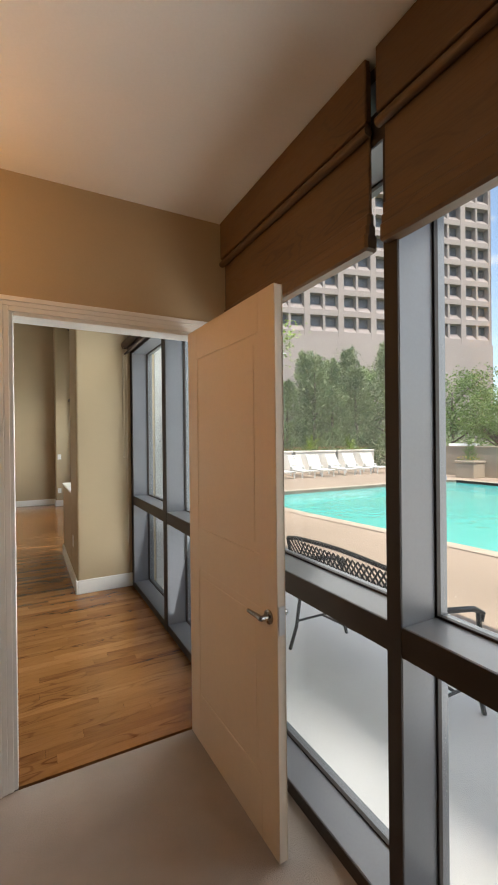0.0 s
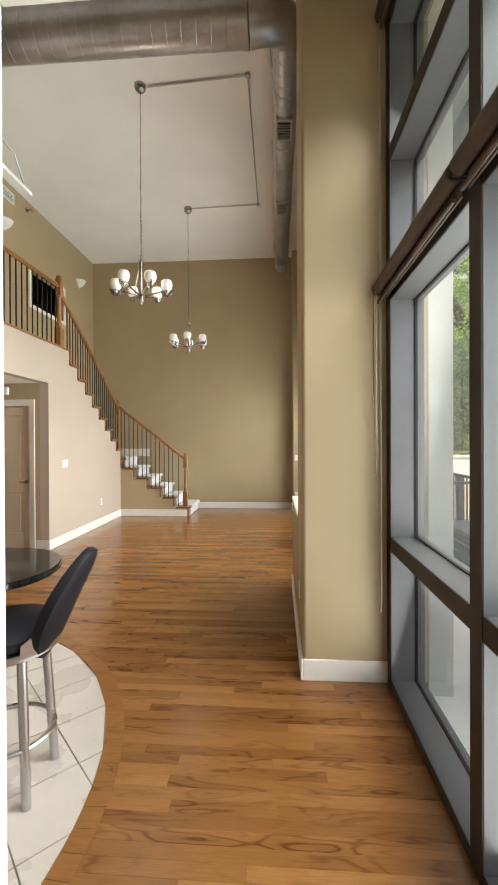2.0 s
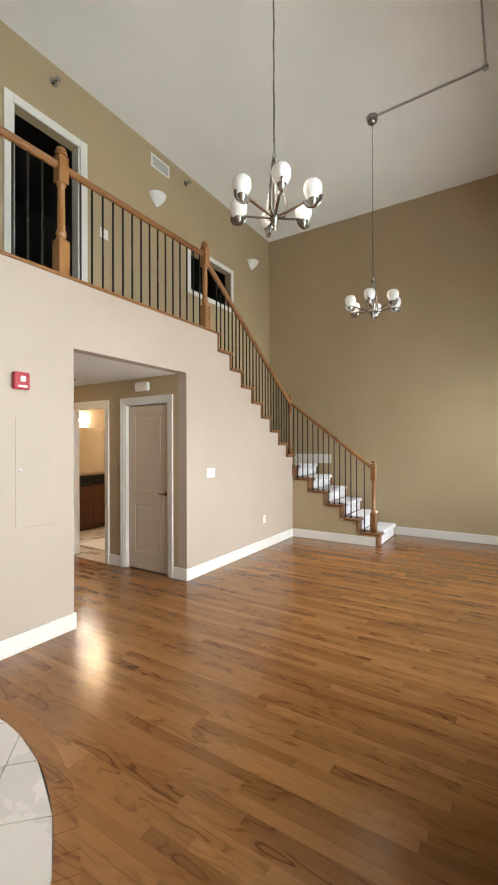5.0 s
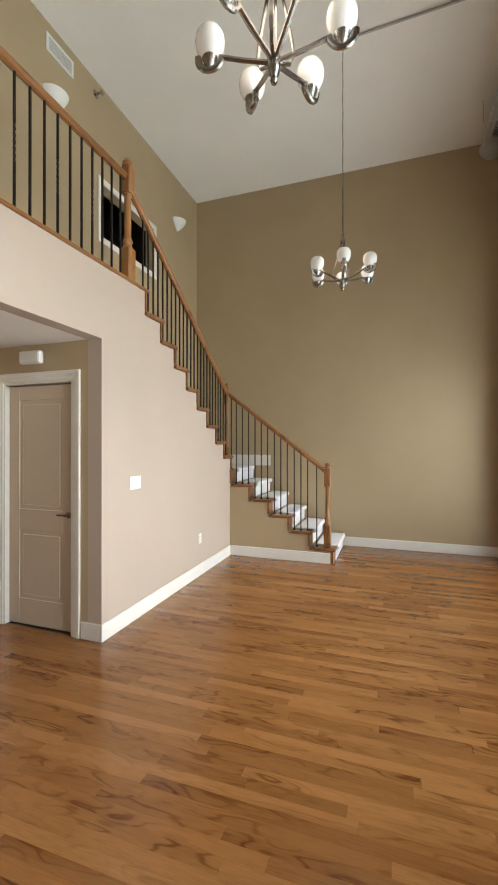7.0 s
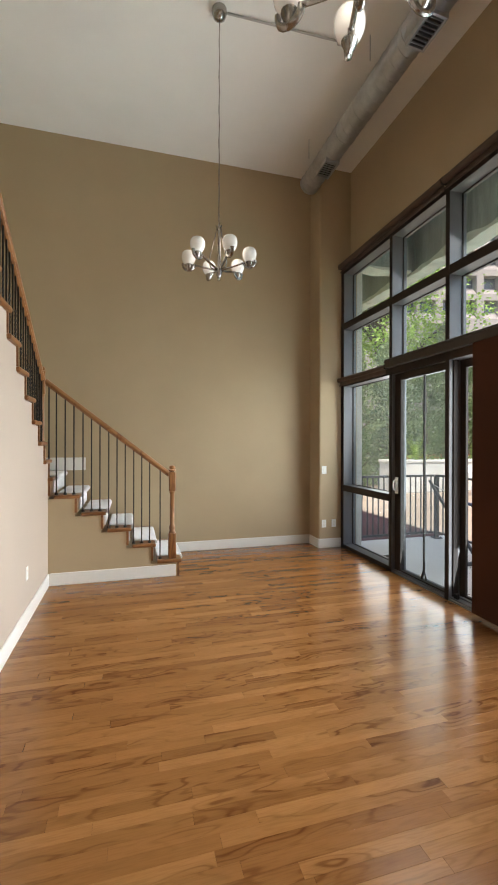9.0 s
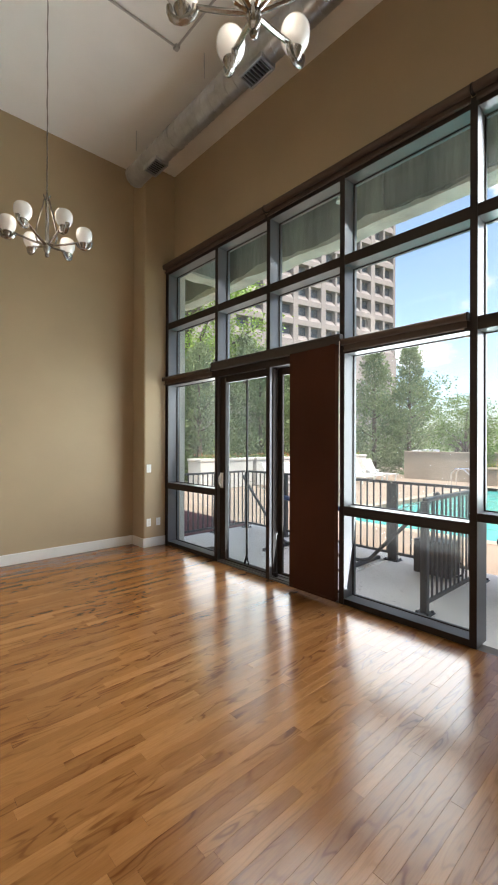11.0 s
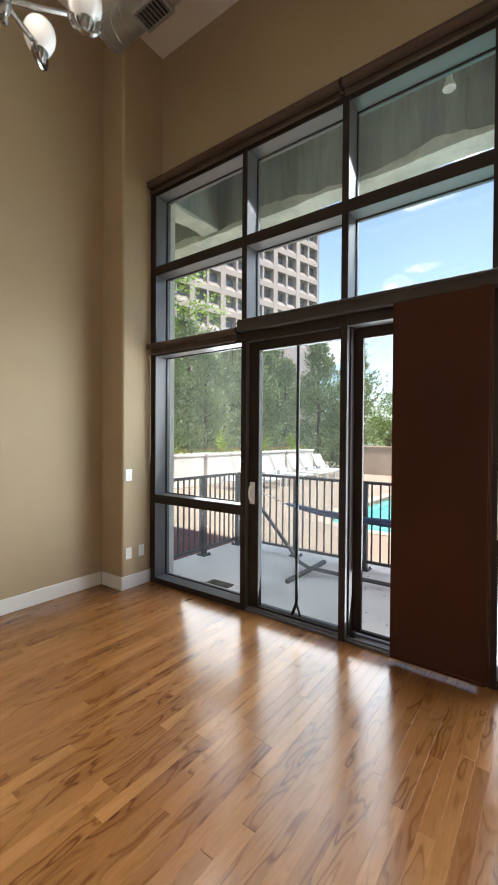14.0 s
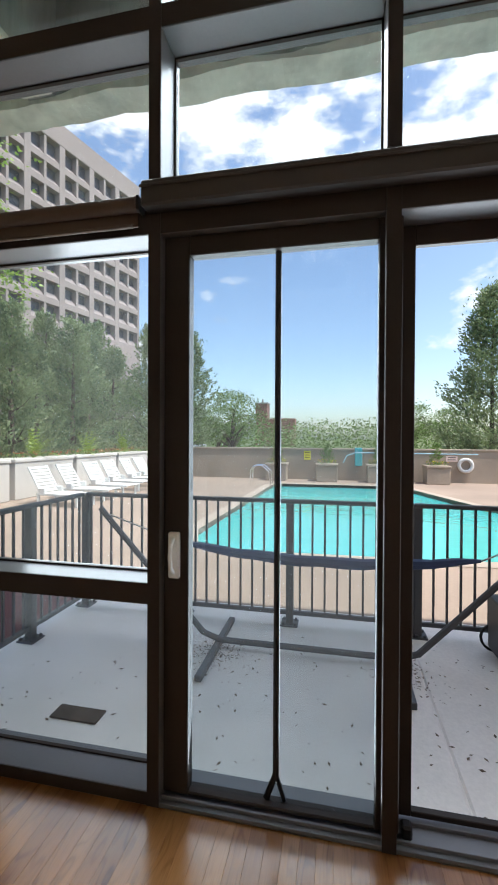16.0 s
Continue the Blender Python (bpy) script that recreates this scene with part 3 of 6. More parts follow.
bars += [((IN, 10.70, 0), (OUT, 10.778, 4.16)), ((IN, 4.27, 0), (OUT, 4.348, 4.16)), ((IN, 2.112, 0), (OUT, 2.17, 4.16)), ((IN, 1.90, 0), (OUT, 1.985, 2.64))]
for a, b in bars:
    put(boxes("mullion", ALU, [(a, b)], bev=0.003), frames)
    # thin dark strip: shade on the bar's room side, put into the colour
    put(boxes("shaded_face", BRONZE_SHADE, [((IN - 0.004, a[1] + 0.001, a[2]), (IN - 0.0005, b[1] - 0.001, b[2]))]), frames)
SPANS = [(-2.87, -1.71), (-1.65, -0.38), (-0.32, 0.795), (0.855, 1.90), (2.17, 3.115), (3.205, 4.27), (4.95, 6.37), (6.43, 7.55), (7.61, 8.55), (8.61, 9.50), (9.56, 10.70)]
for a, b in SPANS:
    a, b = (v if v in (2.17, 3.115, 3.205, 4.27, 4.95, 10.70, 1.90) else v + d for v, d in ((a, -0.003), (b, 0.003)))
    low, slider = b < 2, 7.6 < a < 9
    levels = [(0.0, 0.055), (0.85, 0.94), (2.40, 2.50)]
    levels += [(2.60, 2.64)] if low else [(3.25, 3.345), (4.08, 4.16)]
    if slider:
        levels = [(2.40, 2.50), (3.25, 3.345), (4.08, 4.16)]
    if a == 4.95:
        levels = [(0.956, 1.02)] + levels[2:]
    for lo, hi in levels:
        put(boxes("transom", ALU, [((IN + 0.003, a, lo), (OUT - 0.003, b, hi))], bev=0.003), frames)
        # transom's room side likewise darkened by a strip instead of by shade
        put(boxes("shaded_face", BRONZE_SHADE, [((IN - 0.001, a, lo + 0.001), (IN + 0.0025, b, hi - 0.001))]), frames)
    for (l0, h0), (l1, h1) in zip(levels, levels[1:]):
        p = put(boxes("pane", GLASS, [((1.342, a, h0), (1.348, b, l1))]), frames)
        p.visible_shadow = False
        bead = bmesh.new()
        for ya, yb, za, zb in ((a, a + 0.008, h0, l1), (b - 0.008, b, h0, l1), (a + 0.008, b - 0.008, h0, h0 + 0.008), (a + 0.008, b - 0.008, l1 - 0.008, l1)):
            box(bead, (1.325, ya, za), (1.341, yb, zb))
        put(made("glazing_bead", bead, BRONZE_SHADE), frames)


# sliding door between the mullions
def slider():
    door = root("sliding_door", (1.25, 9.0, 0), "sliding glass door in a dark bronze frame", "door")
    y0, y1, z0, z1 = 8.60, 9.5025, 0.035, 2.40
    bm = bmesh.new()
    box(bm, (1.222, 9.392, z0), (1.282, y1, z1), 0.004)
    box(bm, (1.222, y0 - 0.06, z0), (1.282, 8.627, z1), 0.004)
    box(bm, (1.222, 8.627, 2.318), (1.282, 9.392, z1), 0.004)
    box(bm, (1.222, 8.627, z0), (1.282, 9.392, 0.052), 0.004)
    put(made("frame", bm, BRONZE_SHADE), door)
    p = put(boxes("pane", glass("door_glass", (0.86, 0.90, 0.91), haze=0.004), [((1.250, 8.627, 0.052), (1.256, 9.392, 2.318))]), door)
    p.visible_shadow = False
    bm = bmesh.new()
    box(bm, (1.198, 9.425, 0.96), (1.2215, 9.475, 1.155), 0.006)
    tube(bm, [(1.20, 9.45, 0.985), (1.170, 9.45, 1.01), (1.160, 9.45, 1.06), (1.170, 9.45, 1.11), (1.20, 9.45, 1.13)], 0.009, 8)
    put(made("handle", bm, PLASTIC, smooth=True), door)
    bm = bmesh.new()
    tube(bm, [(1.262, 9.02, 2.318), (1.262, 9.02, 0.16), (1.262, 9.06, 0.055)], 0.014, 6)
    tube(bm, [(1.262, 9.02, 0.16), (1.262, 8.985, 0.055)], 0.009, 6)
    put(made("draught_strip", bm, IRON), door)
    track = root("door_track", (1.25, 8.5, 0), "aluminium sliding door track on the floor", "track")
    put(boxes("sill", ALU, [((IN, 7.6075, 0.0), (OUT, 9.5025, 0.018)), ((1.20, 7.6075, 0.018), (1.212, 9.5025, 0.034)), ((1.29, 7.6075, 0.018), (1.302, 9.5025, 0.034))], bev=0.002), track)
    put(boxes("stop", IRON, [((1.215, 8.49, 0.02), (1.262, 8.53, 0.075))], bev=0.008), track)
    fixed = root("sliding_door", (1.32, 8.1, 0), "slid-open glass leaf behind the dark blind", "door")
    bm = bmesh.new()
    for a, b in (((1.313, 7.6075, 0.036), (1.345, 7.68, z1)), ((1.313, 8.48, 0.036), (1.345, 8.5525, z1)), ((1.313, 7.68, 2.32), (1.345, 8.48, z1)), ((1.313, 7.68, 0.036), (1.345, 8.48, 0.06))):
        box(bm, a, b, 0.003)
    put(made("frame", bm, BRONZE_SHADE), fixed)


slider()

# rooms behind the balcony openings, their shade put into a dark colour; bathroom shell
structure(boxes("wall_dark_room", DARK, [((-6.6, 4.9, 2.7), (-6.5, 10.6, CEIL)), ((-6.5, 4.9, 2.7), (UPPER - 0.122, 5.0, CEIL)), ((-6.5, 10.5, 2.7), (UPPER - 0.122, 10.6, CEIL)), ((-6.5, 5.0, 2.67), (UPPER - 0.122, 10.5, 2.75)), ((-6.5, 5.0, CEIL - 0.1), (UPPER - 0.122, 10.5, CEIL))]), "rooms behind the balcony, coloured dark to look unlit", "wall")
structure(boxes("wall_bathroom", PAINT, [((-6.75, HALL1 + 0.12, 0), (-6.63, 9.9, 2.66)), ((-6.63, 9.8, 0), (UPPER - 0.13, 9.9, 2.66)), ((-4.0, HALL1 + 0.122, 0), (-3.9, 9.8, 2.66))]), "tan bathroom walls", "wall")
structure(boxes("ceiling_bathroom", CEILING, [((-6.63, HALL1 + 0.122, 2.45), (-4.0, 9.8, 2.55))]), "white bathroom ceiling", "ceiling")
structure(boxes("floor_bathroom", TILE, [((-6.63, HALL1 - 0.02, -0.02), (-4.0, 9.8, 0.003))]), "cream tiled bathroom floor", "floor")
structure(boxes("trim_balcony_door", TRIM, [((UPPER, 5.87, BALC), (UPPER + 0.018, 5.96, 5.03)), ((UPPER, 6.72, BALC), (UPPER + 0.018, 6.81, 5.03)), ((UPPER, 5.96, 4.94), (UPPER + 0.018, 6.72, 5.03)), ((UPPER - 0.12, 5.96, BALC), (UPPER, 5.98, 4.94)), ((UPPER - 0.12, 6.70, BALC), (UPPER, 6.72, 4.94))], bev=0.003), "white casing of the dark balcony doorway", "door frame")
structure(boxes("trim_inner_window", TRIM, [((UPPER, 8.58, 3.86), (UPPER + 0.018, 8.65, 4.61)), ((UPPER, 9.74, 3.86), (UPPER + 0.018, 9.81, 4.61)), ((UPPER, 8.65, 4.54), (UPPER + 0.018, 9.74, 4.61)), ((UPPER, 8.65, 3.86), (UPPER + 0.018, 9.74, 3.93))], bev=0.003), "white trim of the dark interior window", "window frame")

# ---- bedroom door ----
bed_door = root("bedroom_door", (0.97, 1.965, 0.01), "open cream two-panel door with a chrome lever", "door", turn=-88.0)


def panel_door(parent, width, height, thick, panels, sunk=0.008):
    """A leaf along +x from the parent's origin: stiles and rails round sunk, bevelled panels on both faces."""
    stile, core = 0.115, thick / 2 - sunk
    made("leaf", box(bmesh.new(), (0.002, -core, 0.002), (width - 0.002, core, height - 0.002)), DOORPAINT, parent)
    bm = bmesh.new()
    edges = [0.0] + [z for pair in panels for z in pair] + [height]
    for s in (-1, 1):
        ya, yb = sorted((s * (core - 0.001), s * thick / 2))
        box(bm, (0, ya, 0), (stile, yb, height), 0.0025)
        box(bm, (width - stile, ya, 0), (width, yb, height), 0.0025)
        for z0, z1 in zip(edges[0::2], edges[1::2]):
            box(bm, (stile - 0.002, ya, z0), (width - stile + 0.002, yb - 0.0002 if s > 0 else yb, z1), 0.0025)
    made("stile", bm, DOORPAINT, parent)
    for z0, z1 in panels:
        bm = bmesh.new()
        for s in (-1, 1):
            ya, yb = sorted((s * (core - 0.001), s * (core + sunk * 0.6)))
            box(bm, (stile + 0.035, ya, z0 + 0.035), (width - stile - 0.035, yb, z1 - 0.035), sunk * 0.55)
        made("panel", bm, DOORPAINT, parent)


def lever(parent, x, z, thick, away=-1):
    bm = bmesh.new()
    for s in (-1, 1):
        q = Matrix.Translation((x, s * thick / 2, z)) @ Matrix.Rotation(-s * math.pi / 2, 4, "X")
        lathe(bm, [(0.026, 0), (0.026, 0.006), (0.012, 0.010), (0.010, 0.036)], 14, q)
        y = s * (thick / 2 + 0.036)
        tube(bm, [(x, y, z), (x + away * 0.02, y, z + 0.002), (x + away * 0.09, y, z)], [0.010, 0.009, 0.007], 8)
    return made("handle", bm, NICKEL, parent, smooth=True)


panel_door(bed_door, 0.80, 2.03, 0.036, [(0.24, 0.86), (1.06, 1.88)], 0.003)
lever(bed_door, 0.748, 0.85, 0.036)
boxes("latch_plate", STEEL, [((0.799, -0.012, 0.80), (0.8025, 0.012, 0.90))], bed_door)
bm = bmesh.new()
for z in (0.2, 1.0, 1.8):
    tube(bm, [(-0.006, 0.016, z - 0.045), (-0.006, 0.016, z + 0.045)], 0.007, 8)
made("hinge", bm, STEEL, bed_door)

hall_door = root("hall_door", (-3.732, HALL1 + 0.055, 0.01), "closed cream two-panel interior door", "door")
panel_door(hall_door, 0.695, 2.02, 0.036, [(0.22, 0.80), (0.98, 1.90)])
lever(hall_door, 0.64, 0.95, 0.036)
strike = root("strike_plate", (0.171, 2.04, 1.0), "steel strike plate on the white door jamb", "hardware")
boxes("plate", STEEL, [((0, -0.016, -0.035), (0.002, 0.016, 0.035))], strike)

# ---- blinds ----


def wood_shade(y0, y1):
    shade = root("woven_blind", (1.165, (y0 + y1) / 2, 2.1), "raised brown woven-wood roman blind", "blind", "bedroom blinds")
    w = y1 - y0

    def at(a, b, bev=0.004):
        bm = bmesh.new()
        box(bm, a, b, bev)
        return bm
    made("valance", at((-0.024, -w / 2, 0.36), (-0.002, w / 2, 0.555)), BLIND, shade)
    made("body", at((0.0, -w / 2 + 0.01, 0.03), (0.012, w / 2 - 0.01, 0.54)), BLIND, shade)
    for k, z in enumerate((0.02, 0.05, 0.085)):
        made("fold", at((-0.022 + 0.006 * k, -w / 2 + 0.005, z - 0.045), (0.03 - 0.006 * k, w / 2 - 0.005, z + 0.01), 0.008), BLIND, shade)
    bm = bmesh.new()
    tube(bm, [(-0.014, -w / 2, 0.335), (-0.014, w / 2, 0.335)], 0.016, 10)
    made("roll", bm, BLIND, shade, smooth=True)
    return shade


wood_shade(0.885, 1.97)
wood_shade(-0.32, 0.845)
wood_shade(-1.60, -0.36)


def roller(y0, y1, z, x, r, label):
    ob = root("roller_blind", (x, (y0 + y1) / 2, z), label, "blind", "roller blinds")
    bm = bmesh.new()
    h = (y1 - y0) / 2
    tube(bm, [(0, -h + 0.012, 0), (0, h - 0.012, 0)], r, 16)
    box(bm, (r - 0.012, -h + 0.02, -r - 0.05), (r - 0.006, h - 0.02, 0))
    made("roll", bm, TUBE, ob, smooth=True)
    for s in (-1, 1):
        bm = bmesh.new()
        box(bm, (-r * 0.6, s * (h - 0.006) - 0.006, -r), (IN - x - 0.001, s * (h - 0.006) + 0.006, r), 0.002)
        made("bracket", bm, IRON, ob)
    bm = bmesh.new()
    tube(bm, [(0, -h + 0.03, -r - 0.055), (0, h - 0.03, -r - 0.055)], 0.009, 8)
    made("bottom_bar", bm, TUBE, ob)
    return ob


roller(3.17, 4.345, 2.49, 1.12, 0.036, "brown rolled-up blind on the transom")
roller(2.15, 3.16, 2.49, 1.12, 0.036, "brown rolled-up blind on the transom")
roller(9.57, 10.77, 2.50, 1.13, 0.030, "brown rolled-up blind on the transom")
roller(6.42, 7.56, 2.50, 1.13, 0.030, "brown rolled-up blind on the transom")
for a, b in ((2.15, 4.345), (4.97, 6.40), (6.40, 8.60), (8.60, 10.77)):
    roller(a, b, 4.20, 1.14, 0.036, "dark brown rolled-up blind at the window head")


def cord_loop(x, y, z0, z1, d):
    ob = root("pull_cord_loop", (x, y, z1), "thin beige pull-cord loop hanging beside the window", "cord", "cord loops")
    bm = bmesh.new()
    pts = [(0, -d * 0.6, z0 - z1), (0, -d * 0.9, 0.25), (0, -d, 0.08), (0, -d * 0.6, 0.015), (0, 0, 0), (0, d * 0.6, 0.015), (0, d, 0.08), (0, d * 0.9, 0.25), (0, d * 0.6, z0 - z1)]
    tube(bm, pts, 0.0035, 5)
    made("cord", bm, surface("beige_cord", (0.42, 0.33, 0.22), 0.8, relief=0), ob, smooth=True)


cord_loop(1.10, 4.32, 2.47, 1.33, 0.035)
cord_loop(1.13, 4.325, 4.15, 0.45, 0.03)
cord_loop(1.13, 10.74, 2.48, 1.25, 0.02)

# head rail and stacked panels at the sliding door
rail = root("panel_track", (1.15, 8.58, 2.50), "grey panel-blind head rail above the sliding door", "track")
bm = bmesh.new()
box(bm, (-0.045, -1.02, -0.02), (0.0285, 0.98, 0.085), 0.008)
box(bm, (-0.052, -1.022, 0.05), (-0.046, 0.982, 0.062), 0.002)
made("rail", bm, surface("brown_grey_rail", (0.036, 0.027, 0.022), 0.6, 0.0, var=0.1), rail)
stack = root("panel_blind", (1.10, 7.9, 0.03), "dark brown fabric panel blind stacked beside the door", "blind")
bm = bmesh.new()
for k in range(4):
    q = Matrix.Translation((0.012 + k * 0.011, 0.0 - 0.006 * k, 0)) @ Matrix.Rotation(radians(-1.0 - k * 0.6), 4, "Z")
    box(bm, (-0.003, -0.295, 0.0 + 0.004 * k), (0.003, 0.292, 2.465), 0.001, q)
    box(bm, (-0.006, -0.293, 0.004 * k), (0.006, 0.290, 0.022 + 0.004 * k), 0.002, q)
made("cloth", bm, PANEL, stack)
wand = root("blind_wand", (1.085, 7.545, 0.95), "white plastic blind wand beside the panel blind", "wand")
bm = bmesh.new()
tube(bm, [(0, 0, 0), (0, 0, 0.10), (0.0, 0.0, 1.55)], [0.009, 0.008, 0.004], 8)
made("rod", bm, PLASTIC, wand, smooth=True)


# ---- chandeliers ----
def chandelier(x, y, turn, z=3.10):
    lamp = root("chandelier", (x, y, z), "six-arm brushed nickel chandelier with opal glass shades", "chandelier", "chandeliers", turn)
    bm = bmesh.new()
    lathe(bm, [(0.0, -0.005), (0.012, 0.0), (0.018, 0.015), (0.010, 0.03), (0.024, 0.045), (0.030, 0.075), (0.030, 0.115), (0.014, 0.13), (0.012, 0.47), (0.020, 0.48), (0.020, 0.50), (0.010, 0.51), (0.008, 0.54)], 14)
    made("stem", bm, NICKEL, lamp, smooth=True)
    bm = bmesh.new()
    tube(bm, [(0.012 * math.cos(a), 0, 0.552 + 0.018 * math.sin(a)) for a in (2 * math.pi * k / 10 for k in range(10))], 0.004, 6, closed=True)
    for k in range(3):
        w = 2 * math.pi * k / 3 + math.pi / 6
        pts = [(r * math.cos(w), r * math.sin(w), z) for r, z in ((0.030, 0.515), (0.020, 0.495), (0.030, 0.44), (0.058, 0.33), (0.086, 0.22), (0.094, 0.15), (0.078, 0.108), (0.03, 0.095))]
        tube(bm, pts, 0.010, 6, flat=0.5)
    made("strap", bm, NICKEL, lamp, smooth=True)
    for k in range(6):
        q = Matrix.Rotation(2 * math.pi * k / 6, 4, "Z")
        bm = bmesh.new()
        tube(bm, [q @ Vector(p) for p in ((0.02, 0, 0.098), (0.14, 0, 0.128), (0.247, 0, 0.162))], 0.0125, 6, flat=0.7)
        arc = [q @ Vector((0.292 - 0.055 * math.cos(a), 0, 0.162 - 0.050 * math.sin(a))) for a in (math.pi * j / 8 * 1.08 for j in range(9))]
        tube(bm, arc, [0.0125] * 8 + [0.015], 8, flat=1.3)
        seat = q @ Matrix.Translation((0.292, 0, 0.022))
        lathe(bm, [(0.010, 0.092), (0.024, 0.108), (0.036, 0.140), (0.033, 0.145)], 14, seat)
        made("arm", bm, NICKEL, lamp, smooth=True)
        bm = bmesh.new()
        lathe(bm, [(0.031, 0.138), (0.050, 0.156), (0.063, 0.184), (0.067, 0.213), (0.063, 0.242), (0.051, 0.262), (0.042, 0.267), (0.037, 0.263), (0.056, 0.242), (0.061, 0.213), (0.056, 0.186), (0.027, 0.146)], 20, seat)
        made("shade", bm, SHADE, lamp, smooth=True)
    bm = bmesh.new()
    for k in range(22):
        z = 0.575 + k * 0.022
        ring = [Vector((0.007 * math.cos(a), 0, z + 0.014 * math.sin(a))) for a in (2 * math.pi * j / 8 for j in range(8))]
        if k % 2:
            ring = [Vector((0, p.x, p.z)) for p in ring]
        tube(bm, ring, 0.0022, 4, closed=True)
    made("chain", bm, NICKEL, lamp)
    bm = bmesh.new()
    tube(bm, [(0.004 * math.cos(j), 0.004 * math.sin(j), 0.565 + j * 0.05) for j in range(39)], 0.004, 5)
    tube(bm, [(0, 0, 1.03), (0, 0, 2.50)], 0.004, 6)
    made("cord", bm, NICKEL, lamp)
    bm = bmesh.new()
    lathe(bm, [(0.012, 2.455), (0.03, 2.462), (0.058, 2.485), (0.070, 2.52), (0.070, 2.555)], 20)
    made("canopy", bm, NICKEL, lamp, smooth=True)
    return lamp


chandelier(-1.085, 6.42, 8, 3.125)
chandelier(-1.075, 8.97, 38)
conduit = root("conduit", (0.17, 7.6, CEIL), "thin white painted metal conduit along the ceiling", "conduit")
bm = bmesh.new()
z = CEIL - 0.018
for pts in ([(-1.0, 8.97, z), (0.17, 8.93, z)], [(0.17, 8.93, z), (0.17, 6.35, z)], [(0.17, 6.35, z), (-1.0, 6.42, z)]):
    tube(bm, pts, 0.011, 6)
for y in (8.93, 6.35):
    box(bm, (0.145, y - 0.03, z - 0.02), (0.195, y + 0.03, CEIL - 0.001), 0.005)
put(made("pipe", bm, surface("grey_painted_conduit", (0.42, 0.40, 0.38), 0.5, relief=0)), conduit)


# ---- air duct ----
def ductwork():
    duct = root("air_duct", (0.585, 8.0, 5.27), "exposed round galvanised spiral air duct with registers", "duct")
    r = 0.135
    bm = bmesh.new()
    pts, rs = [], []
    y = 5.5
    while y < 10.66:
        pts.append((0.585, y, 5.27)), rs.append(r)
        y += 0.05
    tube(bm, pts, rs, 28)
    for yy in (6.9, 8.35, 9.6, 10.62):
        tube(bm, [(0.585, yy - 0.02, 5.27), (0.585, yy + 0.02, 5.27)], r + 0.006, 28)
    put(made("main", bm, DUCT, smooth=True), duct)
    bm = bmesh.new()
    path = []
    for k in range(600):
        w = k * 0.42
        yy = 5.6 + k * 0.42 / (2 * math.pi) * 0.13
        if yy > 10.6:
            break
        path.append((0.585 + (r + 0.001) * math.cos(w), yy, 5.27 + (r + 0.001) * math.sin(w)))
    tube(bm, path, 0.0045, 5)
    path = []
    for k in range(900):
        w = k * 0.42
        xx = 0.15 - k * 0.42 / (2 * math.pi) * 0.13
        if xx < UPPER + 0.1:
            break
        path.append((xx, 5.31 + 0.201 * math.cos(w), 5.22 + 0.201 * math.sin(w)))
    tube(bm, path, 0.0045, 5)
    put(made("seam", bm, DUCT), duct)
    bm = bmesh.new()
    tube(bm, [(UPPER - 0.05, 5.31, 5.22), (0.25, 5.31, 5.22)], 0.20, 28)
    tube(bm, [(0.20, 5.31, 5.22), (0.25, 5.31, 5.22)], 0.206, 28)
    put(made("branch", bm, DUCT, smooth=True), duct)
    bm = bmesh.new()
    tube(bm, [(0.25, 5.31, 5.22), (0.40, 5.31, 5.23), (0.50, 5.36, 5.24), (0.57, 5.43, 5.27), (0.585, 5.55, 5.27)], [0.20, 0.198, 0.185, 0.16, 0.135], 28)
    put(made("elbow", bm, DUCT, smooth=True), duct)
    for yy in (6.5, 8.15, 10.05):
        q = Matrix.Translation((0.585, yy, 5.27)) @ Matrix.Rotation(radians(4), 4, "Y") @ Matrix.Diagonal((1.1, 1.15, 1.0, 1.0))
        bm = bmesh.new()
        for a, b in (((-0.085, -0.14, -r - 0.03), (-0.065, 0.14, -r + 0.03)), ((0.065, -0.14, -r - 0.03), (0.085, 0.14, -r + 0.03)), ((-0.065, -0.14, -r - 0.03), (0.065, -0.12, -r + 0.03)), ((-0.065, 0.12, -r - 0.03), (0.065, 0.14, -r + 0.03))):
            box(bm, a, b, 0.003, q)
        put(made("register_frame", bm, DUCT), duct)
        bm = bmesh.new()
        # black sheet painted in for the shade inside the open register
        box(bm, (-0.065, -0.12, -r - 0.012), (0.065, 0.12, -r - 0.008), 0, q)
        put(made("register_dark", bm, IRON), duct)
        bm = bmesh.new()
        for k in range(7):
            y0 = -0.108 + 0.034 * k
            box(bm, (-0.064, y0, -r - 0.027), (0.064, y0 + 0.006, -r - 0.013), 0, q)
        put(made("louvre", bm, DUCT), duct)
    bm = bmesh.new()
    for yy in (6.0, 7.4, 8.8, 10.3):
        tube(bm, [(0.43, yy, 5.40), (0.43, yy, CEIL)], 0.006, 5)
    put(made("hanger", bm, DUCT), duct)


ductwork()

# ---- floor boards ----
TCX, TCY, TR = -2.08, 3.22, 1.75


